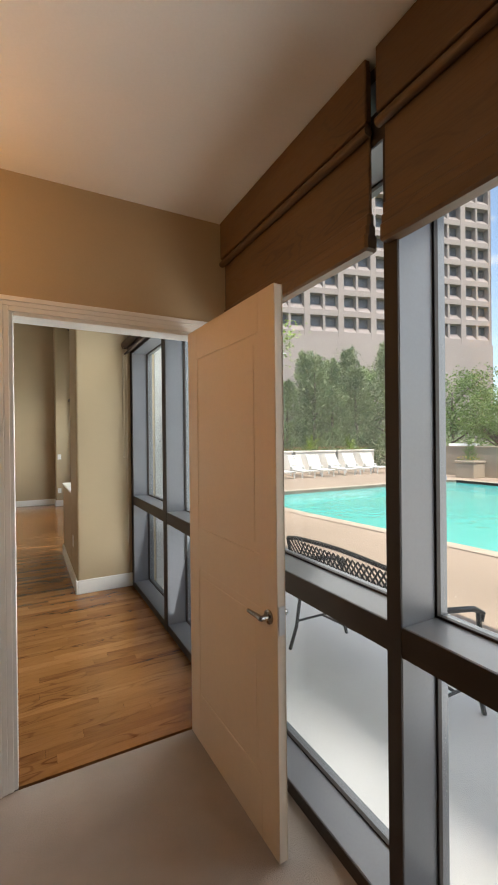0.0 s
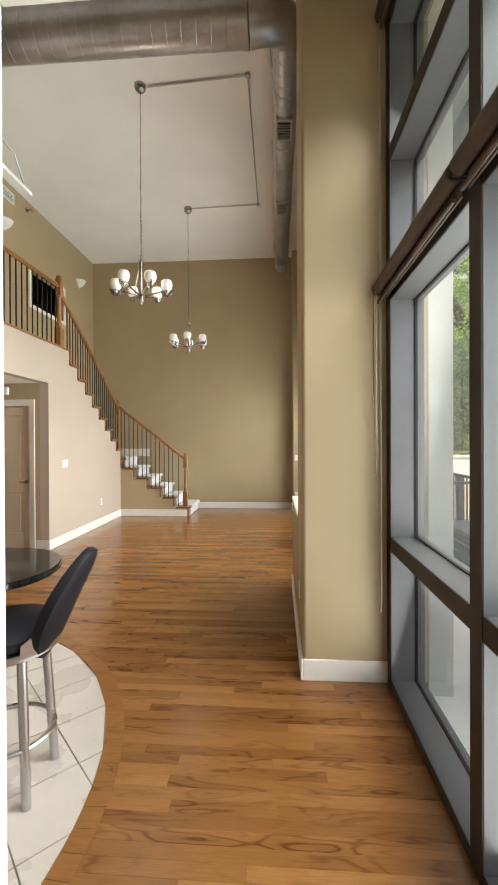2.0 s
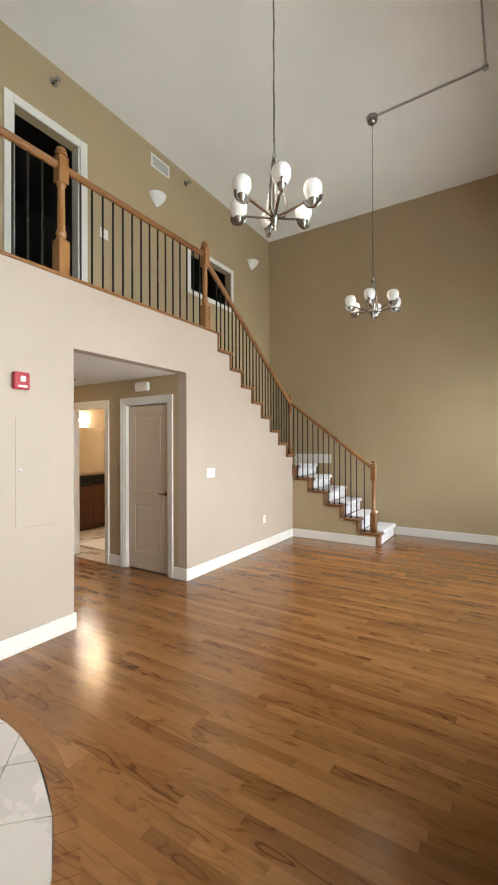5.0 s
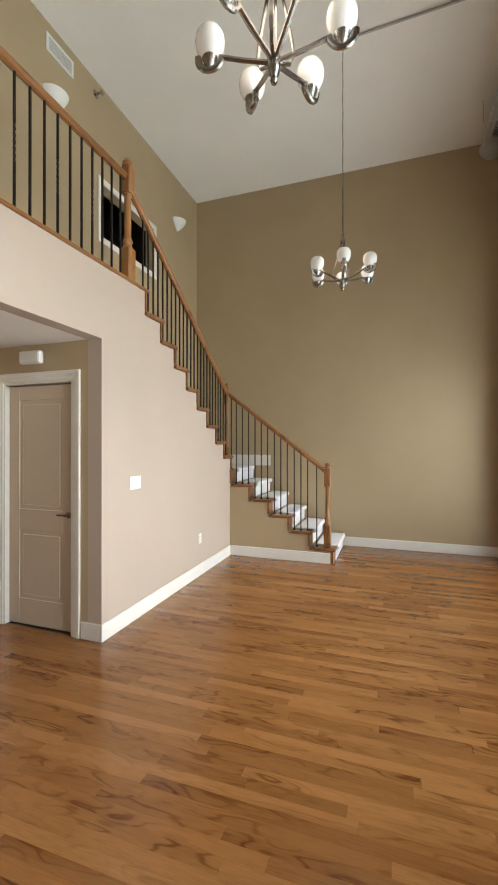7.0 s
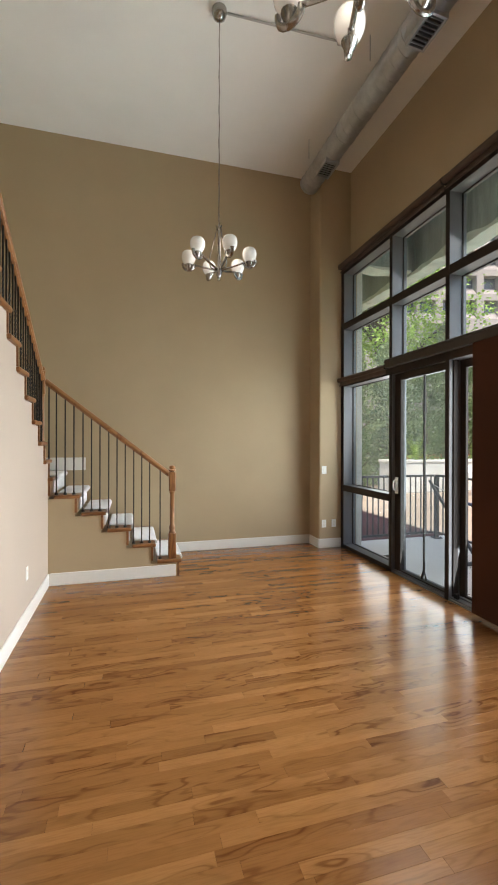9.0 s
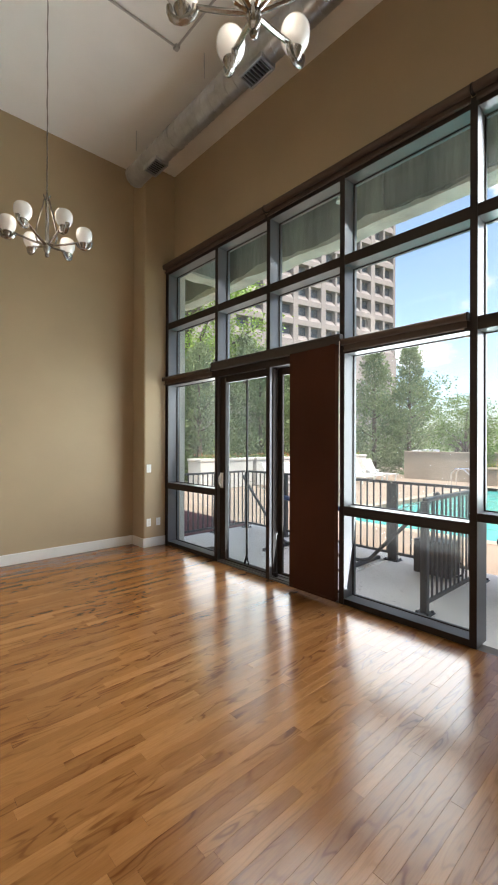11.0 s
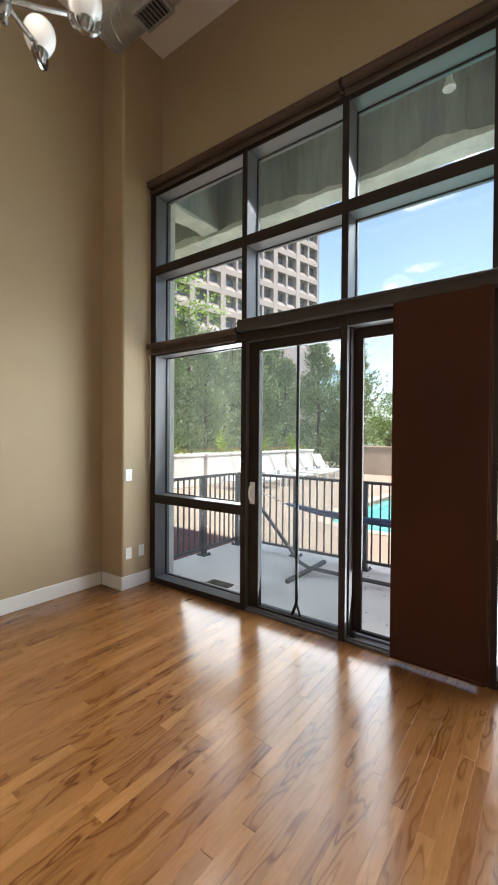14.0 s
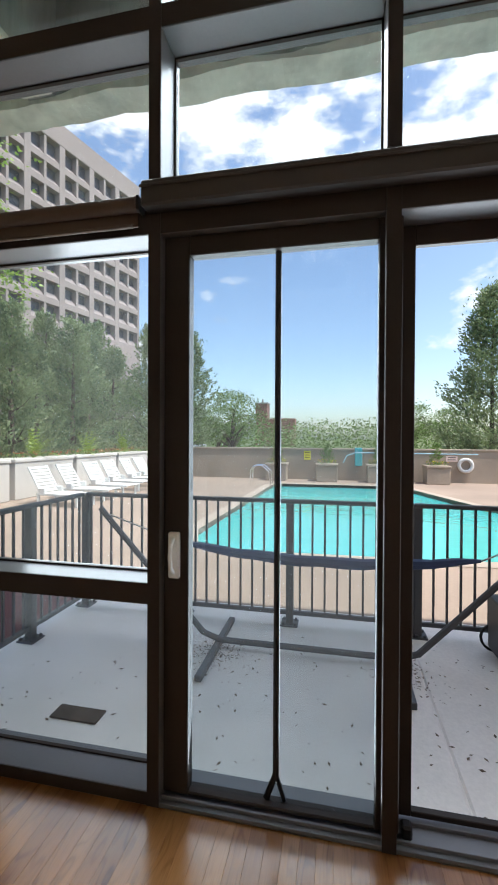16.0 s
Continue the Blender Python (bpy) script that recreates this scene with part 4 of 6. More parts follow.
def board_shape(bm, x0, x1, y0, y1, z0=-0.02, z1=0.0):
    c = 0.0006
    vs = [bm.verts.new(p) for p in ((x0, y0, z0), (x1, y0, z0), (x1, y1, z0), (x0, y1, z0), (x0, y0, z1 - c), (x1, y0, z1 - c), (x1, y1, z1 - c), (x0, y1, z1 - c), (x0 + c, y0 + c, z1), (x1 - c, y0 + c, z1), (x1 - c, y1 - c, z1), (x0 + c, y1 - c, z1))]
    out = [bm.faces.new([vs[i] for i in (8, 9, 10, 11)])]
    for k in range(4):
        j = (k + 1) % 4
        out.append(bm.faces.new([vs[i] for i in (k, j, 4 + j, 4 + k)]))
        out.append(bm.faces.new([vs[i] for i in (4 + k, 4 + j, 8 + j, 8 + k)]))
    return out


def oak_floor():
    floor = new("floor")
    floor.matrix_world = pose(-0.8, 6.6, 0)
    structure(floor, "glossy honey-oak strip flooring", "floor")
    rng = random.Random(7)
    W, GAP = 0.064, 0.0002
    rest = bmesh.new()
    tone = rest.faces.layers.float.new("tone")
    shapes, count = {}, 0
    y = 2.0
    while y < END - 0.01:
        y1 = min(y + W, END)
        mid = (y + y1) / 2
        x0 = LEFT
        if HALL0 < mid < HALL1:
            x0 = -7.0
        if mid < TCY + TR:
            half = (TR + 0.06) ** 2 - (mid - TCY) ** 2
            x0 = max(x0, TCX + math.sqrt(max(0.0, half))) if half > 0 else x0
        end = IN
        if mid < 2.11:
            x0 = 0.17
            end = 1.01
        x = x0
        first = True
        while x < end - 1e-4:
            n = rng.choice((0.45, 0.6, 0.75, 0.9, 1.05, 1.2, 1.5, 1.8))
            if first:
                n *= rng.uniform(0.3, 1.0)
                first = False
            x1 = min(x + n, end)
            if end - x1 < 0.2:
                x1 = end
            near = 5.0 < mid < 9.6 and x1 > LEFT
            if near and count < 300:
                key = (round(x1 - x, 2), round(y1 - y, 3))
                if key not in shapes:
                    bm = bmesh.new()
                    L = key[0]
                    board_shape(bm, -L / 2 + GAP, L / 2 - GAP, -(y1 - y) / 2 + GAP / 2, (y1 - y) / 2 - GAP / 2)
                    me = bpy.data.meshes.new("plank")
                    bmesh.ops.recalc_face_normals(bm, faces=bm.faces)
                    bm.to_mesh(me)
                    bm.free()
                    me.materials.append(OAK_FLOOR)
                    shapes[key] = me
                ob = new("plank", shapes[key])
                ob.location = ((x + x1) / 2, mid, 0)
                put(ob, floor)
                count += 1
            else:
                v = rng.random()
                for f in board_shape(rest, x + GAP, x1 - GAP, y + GAP / 2, y1 - GAP / 2):
                    f[tone] = v
            x = x1
        y = y1
    ob = made("planks", rest, OAK_FLOOR)
    put(tagged(ob, kind="stuff"), floor)
    # curved border board round the tiles
    bm = bmesh.new()
    n = 60
    for k in range(n):
        a0, a1 = (radians(-75 + 190 * (k + q) / n) for q in (0.01, 0.99))
        ring = [(TCX + rr * math.cos(a), TCY + rr * math.sin(a)) for rr, a in ((TR, a0), (TR + 0.095, a0), (TR + 0.095, a1), (TR, a1))]
        if all(p[0] > LEFT and p[1] > 2.11 for p in ring):
            prism(bm, ring, -0.02, 0.0025)
    put(made("border_board", bm, oak("oak_border", [(0.0, (0.20, 0.082, 0.023)), (1.0, (0.26, 0.110, 0.032))], 0.2)), floor)
    return floor


def tile_floor():
    base = new("floor_tiles")
    base.matrix_world = pose(TCX, TCY, 0)
    structure(base, "cream ceramic floor tiles with dark grout", "floor")
    s, gap = 0.345, 0.003
    u, v = Vector((math.cos(math.pi / 4), math.sin(math.pi / 4))), Vector((-math.sin(math.pi / 4), math.cos(math.pi / 4)))
    o = Vector((-1.20, 4.31))

    def clip(poly, inside, cross):
        out = []
        for k, p in enumerate(poly):
            q = poly[(k + 1) % len(poly)]
            if inside(p):
                out.append(p)
                if not inside(q):
                    out.append(cross(p, q))
            elif inside(q):
                out.append(cross(p, q))
        return out

    def bisect(test):
        def go(p, q):
            a, b = (p, q) if test(p) else (q, p)
            for _ in range(18):
                c = (a + b) / 2
                if test(c):
                    a = c
                else:
                    b = c
            return a
        return go
    tests = [lambda p: (p - Vector((TCX, TCY))).length < TR - 0.0005, lambda p: p.x > LEFT + 0.01, lambda p: p.y > 2.12]
    for i in range(-9, 6):
        for j in range(-9, 6):
            corners = []
            for a, b in ((0, 0), (1, 0), (1, 1), (0, 1)):
                for q in range(6):
                    a2 = a + ((1, 0, -1, 0)[[(0, 0), (1, 0), (1, 1), (0, 1)].index((a, b))]) * q / 6
                    b2 = b + ((0, 1, 0, -1)[[(0, 0), (1, 0), (1, 1), (0, 1)].index((a, b))]) * q / 6
                    corners.append(o + u * (s * (i + a2) + gap * (1 - 2 * a2) / 1) + v * (s * (j + b2) + gap * (1 - 2 * b2)))
            poly = corners
            for test in tests:
                if poly:
                    poly = clip(poly, test, bisect(test))
            if len(poly) < 3:
                continue
            bm = bmesh.new()
            prism(bm, [(p.x, p.y) for p in poly], -0.02, 0.001)
            put(made("tile", bm, TILE), base)
    put(boxes("grout", GROUT, [((LEFT, 2.11, -0.0199), (TCX + TR - 0.02, TCY + 1.2, -0.004))]), base)



# ---- fixtures on the walls ----


def plate(place, w, h, axis, label, kind, slots=1):
    """A cover plate on a wall; axis is the way it faces."""
    ob = root(kind, place, label, "switch" if "switch" in kind else "outlet", kind + "s")
    ob.matrix_world = Matrix.Translation(place) @ {"x": Matrix.Identity(4), "-x": Matrix.Rotation(math.pi, 4, "Z"), "-y": Matrix.Rotation(-math.pi / 2, 4, "Z")}[axis]
    bm = bmesh.new()
    box(bm, (0.0, -w / 2, -h / 2), (0.006, w / 2, h / 2), 0.002)
    made("cover", bm, PLASTIC, ob)
    for k in range(slots):
        y = (k - (slots - 1) / 2) * 0.046
        bm = bmesh.new()
        if "switch" in kind:
            box(bm, (0.006, y - 0.016, -0.034), (0.010, y + 0.016, 0.034), 0.002)
            made("rocker", bm, PLASTIC, ob)
        else:
            for z in (-0.02, 0.02):
                box(bm, (0.006, y - 0.014, z - 0.013), (0.008, y + 0.014, z + 0.013), 0.002)
            made("socket", bm, TRIM, ob)
    return ob


plate((LEFT, 7.80, 1.20), 0.165, 0.115, "x", "white three-gang rocker switch on the tan wall", "light_switch", 3)
plate((LEFT, 5.10, 1.18), 0.075, 0.12, "x", "white rocker switch on the tan wall", "light_switch", 1)
plate((LEFT, 9.10, 0.43), 0.07, 0.115, "x", "white duplex outlet above the baseboard", "wall_outlet", 1)
plate((UPPER, 7.05, 4.10), 0.12, 0.12, "x", "white switch plate by the balcony doorway", "light_switch", 2)
plate((0.90, 10.78, 1.16), 0.075, 0.12, "-y", "white switch on the corner pier", "light_switch", 1)
plate((0.90, 10.78, 0.36), 0.07, 0.115, "-y", "white duplex outlet on the corner pier", "wall_outlet", 1)
plate((1.06, 10.78, 0.36), 0.07, 0.115, "-y", "white duplex outlet on the corner pier", "wall_outlet", 1)
plate((0.645, 4.72, 0.45), 0.07, 0.115, "-x", "white duplex outlet on the column", "wall_outlet", 1)

alarm = root("fire_alarm", (LEFT, 5.45, 2.03), "red wall-mounted fire alarm strobe", "alarm")
bm = bmesh.new()
box(bm, (0, -0.06, -0.065), (0.045, 0.06, 0.065), 0.012, seg=2)
made("housing", bm, RED, alarm)
bm = bmesh.new()
box(bm, (0.045, -0.035, -0.05), (0.052, 0.035, -0.034), 0.002)
made("marking", bm, PLASTIC, alarm)
bm = bmesh.new()
box(bm, (0.045, -0.02, -0.01), (0.06, 0.02, 0.035), 0.006)
made("strobe", bm, PLASTIC, alarm)
access = root("access_panel", (LEFT, 5.58, 1.34), "flush cream painted access panel with a small latch", "panel")
bm = bmesh.new()
box(bm, (0.0, -0.16, -0.42), (0.004, 0.16, 0.42), 0.002)
made("cover", bm, CREAM, access)
bm = bmesh.new()
lathe(bm, [(0.012, 0), (0.012, 0.005), (0.004, 0.007)], 10, Matrix.Translation((0.004, -0.125, 0.02)) @ Matrix.Rotation(math.pi / 2, 4, "Y"))
made("latch", bm, STEEL, access)


def sconce(y, z):
    ob = root("wall_sconce", (UPPER, y, z), "white plaster half-bowl wall uplight", "lamp", "wall sconces")
    bm = bmesh.new()
    prof = [(0.012, -0.085), (0.02, -0.08), (0.03, -0.06), (0.07, -0.035), (0.11, 0.01), (0.135, 0.06), (0.14, 0.075), (0.13, 0.075), (0.10, 0.015), (0.02, -0.04)]
    n = 14
    rows = [[bm.verts.new((r * math.sin(math.pi * k / n), r * math.cos(math.pi * k / n), h)) for k in range(n + 1)] for r, h in prof]
    for p, q in zip(rows, rows[1:]):
        for k in range(n):
            bm.faces.new((p[k], p[k + 1], q[k + 1], q[k]))
    made("bowl", bm, PLASTIC, ob, smooth=True)
    bm = bmesh.new()
    box(bm, (0, -0.05, -0.06), (0.02, 0.05, 0.05), 0.006)
    made("backplate", bm, PLASTIC, ob)


sconce(7.93, 4.93)
sconce(10.43, 4.93)
grille = root("supply_grille", (UPPER, 8.01, 5.46), "white louvred supply air grille high on the wall", "grille")
boxes("frame", PLASTIC, [((0, -0.18, -0.09), (0.012, -0.155, 0.09)), ((0, 0.155, -0.09), (0.012, 0.18, 0.09)), ((0, -0.155, -0.09), (0.012, 0.155, -0.068)), ((0, -0.155, 0.068), (0.012, 0.155, 0.09))], grille, 0.002)
# black sheet stands in for the shade behind the louvres
boxes("dark_backing", IRON, [((0.0005, -0.155, -0.068), (0.002, 0.155, 0.068))], grille)
boxes("louvre", PLASTIC, [((0.003, -0.154, -0.06 + 0.02 * k), (0.010, 0.154, -0.053 + 0.02 * k)) for k in range(7)], grille)


def sprinkler(place, axis):
    ob = root("fire_sprinkler", place, "small brass sidewall fire sprinkler", "sprinkler", "sprinklers")
    q = Matrix.Rotation(math.pi / 2, 4, "Y") if axis == "x" else Matrix.Rotation(math.pi, 4, "X")
    bm = bmesh.new()
    lathe(bm, [(0.045, 0), (0.045, 0.004), (0.02, 0.012), (0.014, 0.03), (0.014, 0.05)], 14, q)
    lathe(bm, [(0.004, 0.05), (0.006, 0.075), (0.03, 0.08), (0.03, 0.084)], 10, q)
    made("head", bm, NICKEL, ob, smooth=True)


sprinkler((UPPER, 8.55, 5.50), "x")
sprinkler((UPPER, 6.40, 5.46), "x")
sprinkler((-4.25, 6.95, HALLZ), "z")
chime = root("door_chime", (-3.42, HALL1, 2.25), "white plastic door chime over the hall door", "chime")
bm = bmesh.new()
box(bm, (-0.11, -0.055, -0.05), (0.11, 0.0, 0.06), 0.018, seg=2)
made("cover", bm, PLASTIC, chime)
bm = bmesh.new()
for k in range(5):
    box(bm, (-0.07, -0.058, -0.03 + 0.014 * k), (0.07, -0.0545, -0.026 + 0.014 * k))
made("slots", bm, TRIM, chime)

# ---- bathroom seen through the hall ----
vanity = root("bathroom_vanity", (-6.62, 8.6, 0), "dark cherry vanity with a black granite top and basin", "vanity")
boxes("body", CHERRY, [((0.0, -0.95, 0.10), (0.54, 0.95, 0.82)), ((0.0, -0.93, 0.004), (0.47, 0.93, 0.10))], vanity, 0.004)
for k in range(4):
    y = -0.92 + 0.47 * k
    boxes("door", CHERRY, [((0.541, y, 0.14), (0.559, y + 0.43, 0.62))], vanity, 0.004)
    boxes("drawer", CHERRY, [((0.541, y, 0.65), (0.559, y + 0.43, 0.80))], vanity, 0.004)
    bm = bmesh.new()
    tube(bm, [(0.56, y + 0.16, 0.725), (0.585, y + 0.17, 0.725), (0.585, y + 0.26, 0.725), (0.56, y + 0.27, 0.725)], 0.005, 6)
    made("handle", bm, NICKEL, vanity)
boxes("top", GRANITE, [((0.0, -0.97, 0.822), (0.57, 0.97, 0.855)), ((0.0, -0.97, 0.856), (0.02, 0.97, 0.96))], vanity, 0.004)
tap = root("basin_tap", (-6.42, 8.25, 0.856), "chrome two-handle basin tap on black granite", "tap")
bm = bmesh.new()
tube(bm, [(0, 0, 0), (0, 0, 0.10), (0.04, 0, 0.15), (0.10, 0, 0.14), (0.125, 0, 0.11)], 0.012, 8)
made("spout", bm, CHROME, tap, smooth=True)
for s in (-1, 1):
    bm = bmesh.new()
    lathe(bm, [(0.024, 0), (0.02, 0.03), (0.010, 0.05), (0.022, 0.07), (0.02, 0.085)], 12, Matrix.Translation((0, s * 0.10, 0)))
    made("handle", bm, CHROME, tap, smooth=True)
mirror = root("wall_mirror", (-6.628, 8.6, 1.0), "large frameless bathroom mirror over the vanity", "mirror")
boxes("glass", MIRROR, [((0, -0.95, 0), (0.008, 0.95, 0.88))], mirror)
vlight = root("vanity_light", (-6.62, 8.50, 2.02), "lit vanity light bar with frosted glass shades", "lamp")
boxes("bar", CHROME, [((0, -0.45, -0.03), (0.03, 0.45, 0.03))], vlight, 0.006)
for k in range(4):
    bm = bmesh.new()
    lathe(bm, [(0.03, -0.06), (0.055, -0.03), (0.06, 0.02), (0.045, 0.06), (0.0, 0.07)], 14, Matrix.Translation((0.09, -0.34 + 0.225 * k, 0)))
    made("shade", bm, GLOW, vlight, smooth=True)
towel = root("bath_mat", (-4.9, 8.0, 0.004), "pale cotton bath mat on the tiles", "mat")
bm = bmesh.new()
box(bm, (-0.4, -0.25, 0), (0.4, 0.25, 0.015), 0.005)
made("cloth", bm, RUNNER, towel)

# ---- kitchen counter, stools and track lamp ----


def counter():
    ob = root("breakfast_counter", (-1.75, 3.35, 0), "black polished granite breakfast counter with a rounded end", "counter")
    tip = Vector((-0.77, 3.74))
    pts = []
    a, w = radians(28), 0.36
    d, n = Vector((math.cos(a), math.sin(a))), Vector((-math.sin(a), math.cos(a)))
    c = tip - d * w * 0.55
    for k in range(13):
        q = radians(-90 + 15 * k)
        p = c + d * math.cos(q) * w * 0.9 + n * math.sin(q) * w
        pts.append((p.x + 1.75, p.y - 3.35))
    far = c - d * 1.35
    for s in (1, -1):
        p = far + n * w * s
        pts.append((p.x + 1.75, p.y - 3.35))
    bm = bmesh.new()
    prism(bm, pts, 0.885, 0.918)
    bmesh.ops.bevel(bm, geom=[e for e in bm.edges if abs(e.verts[0].co.z - e.verts[1].co.z) < 1e-5], offset=0.008, segments=2, affect="EDGES")
    made("top", bm, GRANITE, ob, smooth=True)
    q = Matrix.Translation((c.x + 1.75, c.y - 3.35, 0)) @ Matrix.Rotation(a, 4, "Z")
    bm = bmesh.new()
    box(bm, (-1.30, -0.14, 0.004), (-0.25, 0.22, 0.884), 0.006, q)
    made("base", bm, CHERRY, ob)
    bm = bmesh.new()
    box(bm, (-0.25, -0.03, 0.70), (0.06, 0.03, 0.884), 0.01, q)
    made("corbel", bm, CHERRY, ob)


counter()


def stool(x, y, turn):
    ob = root("bar_stool", (x, y, 0.001), "satin steel bar stool with black leather seat and oval back", "stool", "bar stools", turn)
    bm = bmesh.new()
    lathe(bm, [(0.0, 0.66), (0.17, 0.655), (0.195, 0.675), (0.198, 0.71), (0.17, 0.735), (0.0, 0.745)], 24)
    made("seat", bm, LEATHER, ob, smooth=True)
    bm = bmesh.new()
    lathe(bm, [(0.19, 0.62), (0.195, 0.625), (0.195, 0.655), (0.0, 0.655)], 24)
    rows = []
    for k in range(9):
        w = radians(-52 + 13 * k)
        rows.append([bm.verts.new((-r * math.cos(w), r * math.sin(w), z)) for r, z in ((0.196, 0.635), (0.212, 0.80 - 0.10 * abs(k - 4) / 4), (0.206, 0.80 - 0.10 * abs(k - 4) / 4), (0.190, 0.635))])
    for p, q in zip(rows, rows[1:]):
        for k in range(4):
            bm.faces.new((p[k], p[(k + 1) % 4], q[(k + 1) % 4], q[k]))
    made("seat_ring", bm, STEEL, ob, smooth=True)
    bm = bmesh.new()
    m = Matrix.Translation((-0.235, 0, 0.815)) @ Matrix.Rotation(radians(-23), 4, "Y")
    prof = [(0.0, -0.030), (0.80, -0.027), (0.90, -0.024), (0.93, -0.021), (0.98, -0.018), (1.0, 0.0), (0.98, 0.018), (0.93, 0.021), (0.80, 0.026), (0.0, 0.030)]
    n = 28
    rings = []
    for r, h in prof:
        ring = []
        for k in range(n):
            w = 2 * math.pi * k / n
            yy, zz = 0.162 * r * math.cos(w), 0.262 * r * math.sin(w)
            ring.append(bm.verts.new(m @ Vector((h + 0.9 * yy * yy, yy, zz))))
        rings.append(ring)
    for p, q in zip(rings, rings[1:]):
        for k in range(n):
            bm.faces.new((p[k], p[(k + 1) % n], q[(k + 1) % n], q[k]))
    bmesh.ops.remove_doubles(bm, verts=bm.verts, dist=1e-5)
    made("backrest", bm, LEATHER, ob, smooth=True)
    for sx in (-1, 1):
        for sy in (-1, 1):
            bm = bmesh.new()
            tube(bm, [(sx * 0.10, sy * 0.10, 0.63), (sx * 0.128, sy * 0.128, 0.0)], 0.018, 12)
            made("leg", bm, STEEL, ob, smooth=True)
    bm = bmesh.new()
    tube(bm, [(0.168 * math.cos(w), 0.168 * math.sin(w), 0.24) for w in (2 * math.pi * k / 28 for k in range(28))], 0.011, 8, closed=True)
    made("footrest", bm, STEEL, ob, smooth=True)
    ob.scale = (1.1, 1.1, 1.0)


stool(-0.725, 3.45, 186)
stool(-1.02, 2.92, 120)

track = root("track_light", (-1.09, 3.68, 3.12), "white ceiling-hung track light with cylinder spot heads", "lamp")
boxes("track", PLASTIC, [((-0.018, -1.1, -0.012), (0.018, 0.55, 0.012))], track, 0.003)
bm = bmesh.new()
tube(bm, [(0, 0.25, 0.012), (0.0, 0.25, 0.10), (0.02, 0.26, 0.16), (0.0, 0.25, 0.22), (0.0, 0.25, CEIL - 3.12)], 0.005, 5)
tube(bm, [(0.0, 0.25, 0.16), (0.05, 0.32, 0.10), (0.03, 0.42, 0.03), (0.0, 0.50, 0.014)], 0.005, 5)
lathe(bm, [(0.011, 0.14), (0.013, 0.16), (0.011, 0.19)], 8, Matrix.Translation((0, 0.25, 0)))
made("cord", bm, STEEL, track)
for y in (0.12, -0.5):
    bm = bmesh.new()
    tube(bm, [(0, y, -0.012), (0, y, -0.07)], 0.010, 8)
    m = Matrix.Translation((0.0, y, -0.14)) @ Matrix.Rotation(radians(150), 4, "X")
    lathe(bm, [(0.0, -0.10), (0.03, -0.095), (0.045, -0.07), (0.05, 0.09), (0.044, 0.09), (0.04, 0.05), (0.0, 0.045)], 18, m)
    made("spot_head", bm, PLASTIC, track, smooth=True)

# ---- outdoors ----
structure(boxes("ground", surface("dry_grass_ground", (0.12, 0.14, 0.05), 0.95, var=0.3, big=0.3, fine=8), [((-900, -900, -1.2), (1800, 1500, -0.6))]), "flat ground reaching the horizon", "ground")
structure(boxes("pavement_patio", CONCRETE, [((WX + 0.06, -6.0, -0.5), (3.55, 8.186, DECKZ)), ((WX + 0.06, 8.194, -0.5), (3.55, 11.32, DECKZ)), ((WX + 0.06, 8.186, -0.5), (3.55, 8.194, DECKZ - 0.012))], bev=0.01), "pale grey concrete patio with specks and stains", "pavement")

structure(boxes("pavement_red", surface("dark_red_paving", (0.13, 0.045, 0.045), 0.9, var=0.25, big=2, fine=30, relief=0.4), [((WX + 0.02, 11.33, -0.5), (3.55, 15.0, DECKZ - 0.02))]), "dark red paved strip beside the patio", "pavement")
POOL = [(6.25, 3.0), (5.85, 7.5), (5.75, 10.3), (6.1, 11.0), (7.0, 11.3), (15.0, 11.1), (15.4, 10.8), (15.4, 6.7), (15.0, 6.4), (11.4, 5.3), (10.8, 4.8), (10.6, 3.0), (10.2, -2.0), (7.0, -2.0), (6.4, -1.6)]
PZ = -0.16


def ring_mesh(name, inner, outer, z, mat, depth=0.3):
    """A sheet from z down by depth, with the inner outline left open."""
    bm = bmesh.new()
    n = len(inner)
    a = [bm.verts.new((x, y, z)) for x, y in inner]
    b = [bm.verts.new((x, y, z)) for x, y in outer]
    c = [bm.verts.new((x, y, z - depth)) for x, y in inner]
    for k in range(n):
        j = (k + 1) % n
        bm.faces.new((a[k], a[j], b[j], b[k]))
        bm.faces.new((a[k], a[j], c[j], c[k]))
    return made(name, bm, mat)


def scaled(poly, d):
    out = []
    n = len(poly)
    for k, (x, y) in enumerate(poly):
        p, q = Vector(poly[k - 1]), Vector(poly[(k + 1) % n])
        t = (q - p).normalized()
        out.append((x - t.y * d, y + t.x * d))
    return out


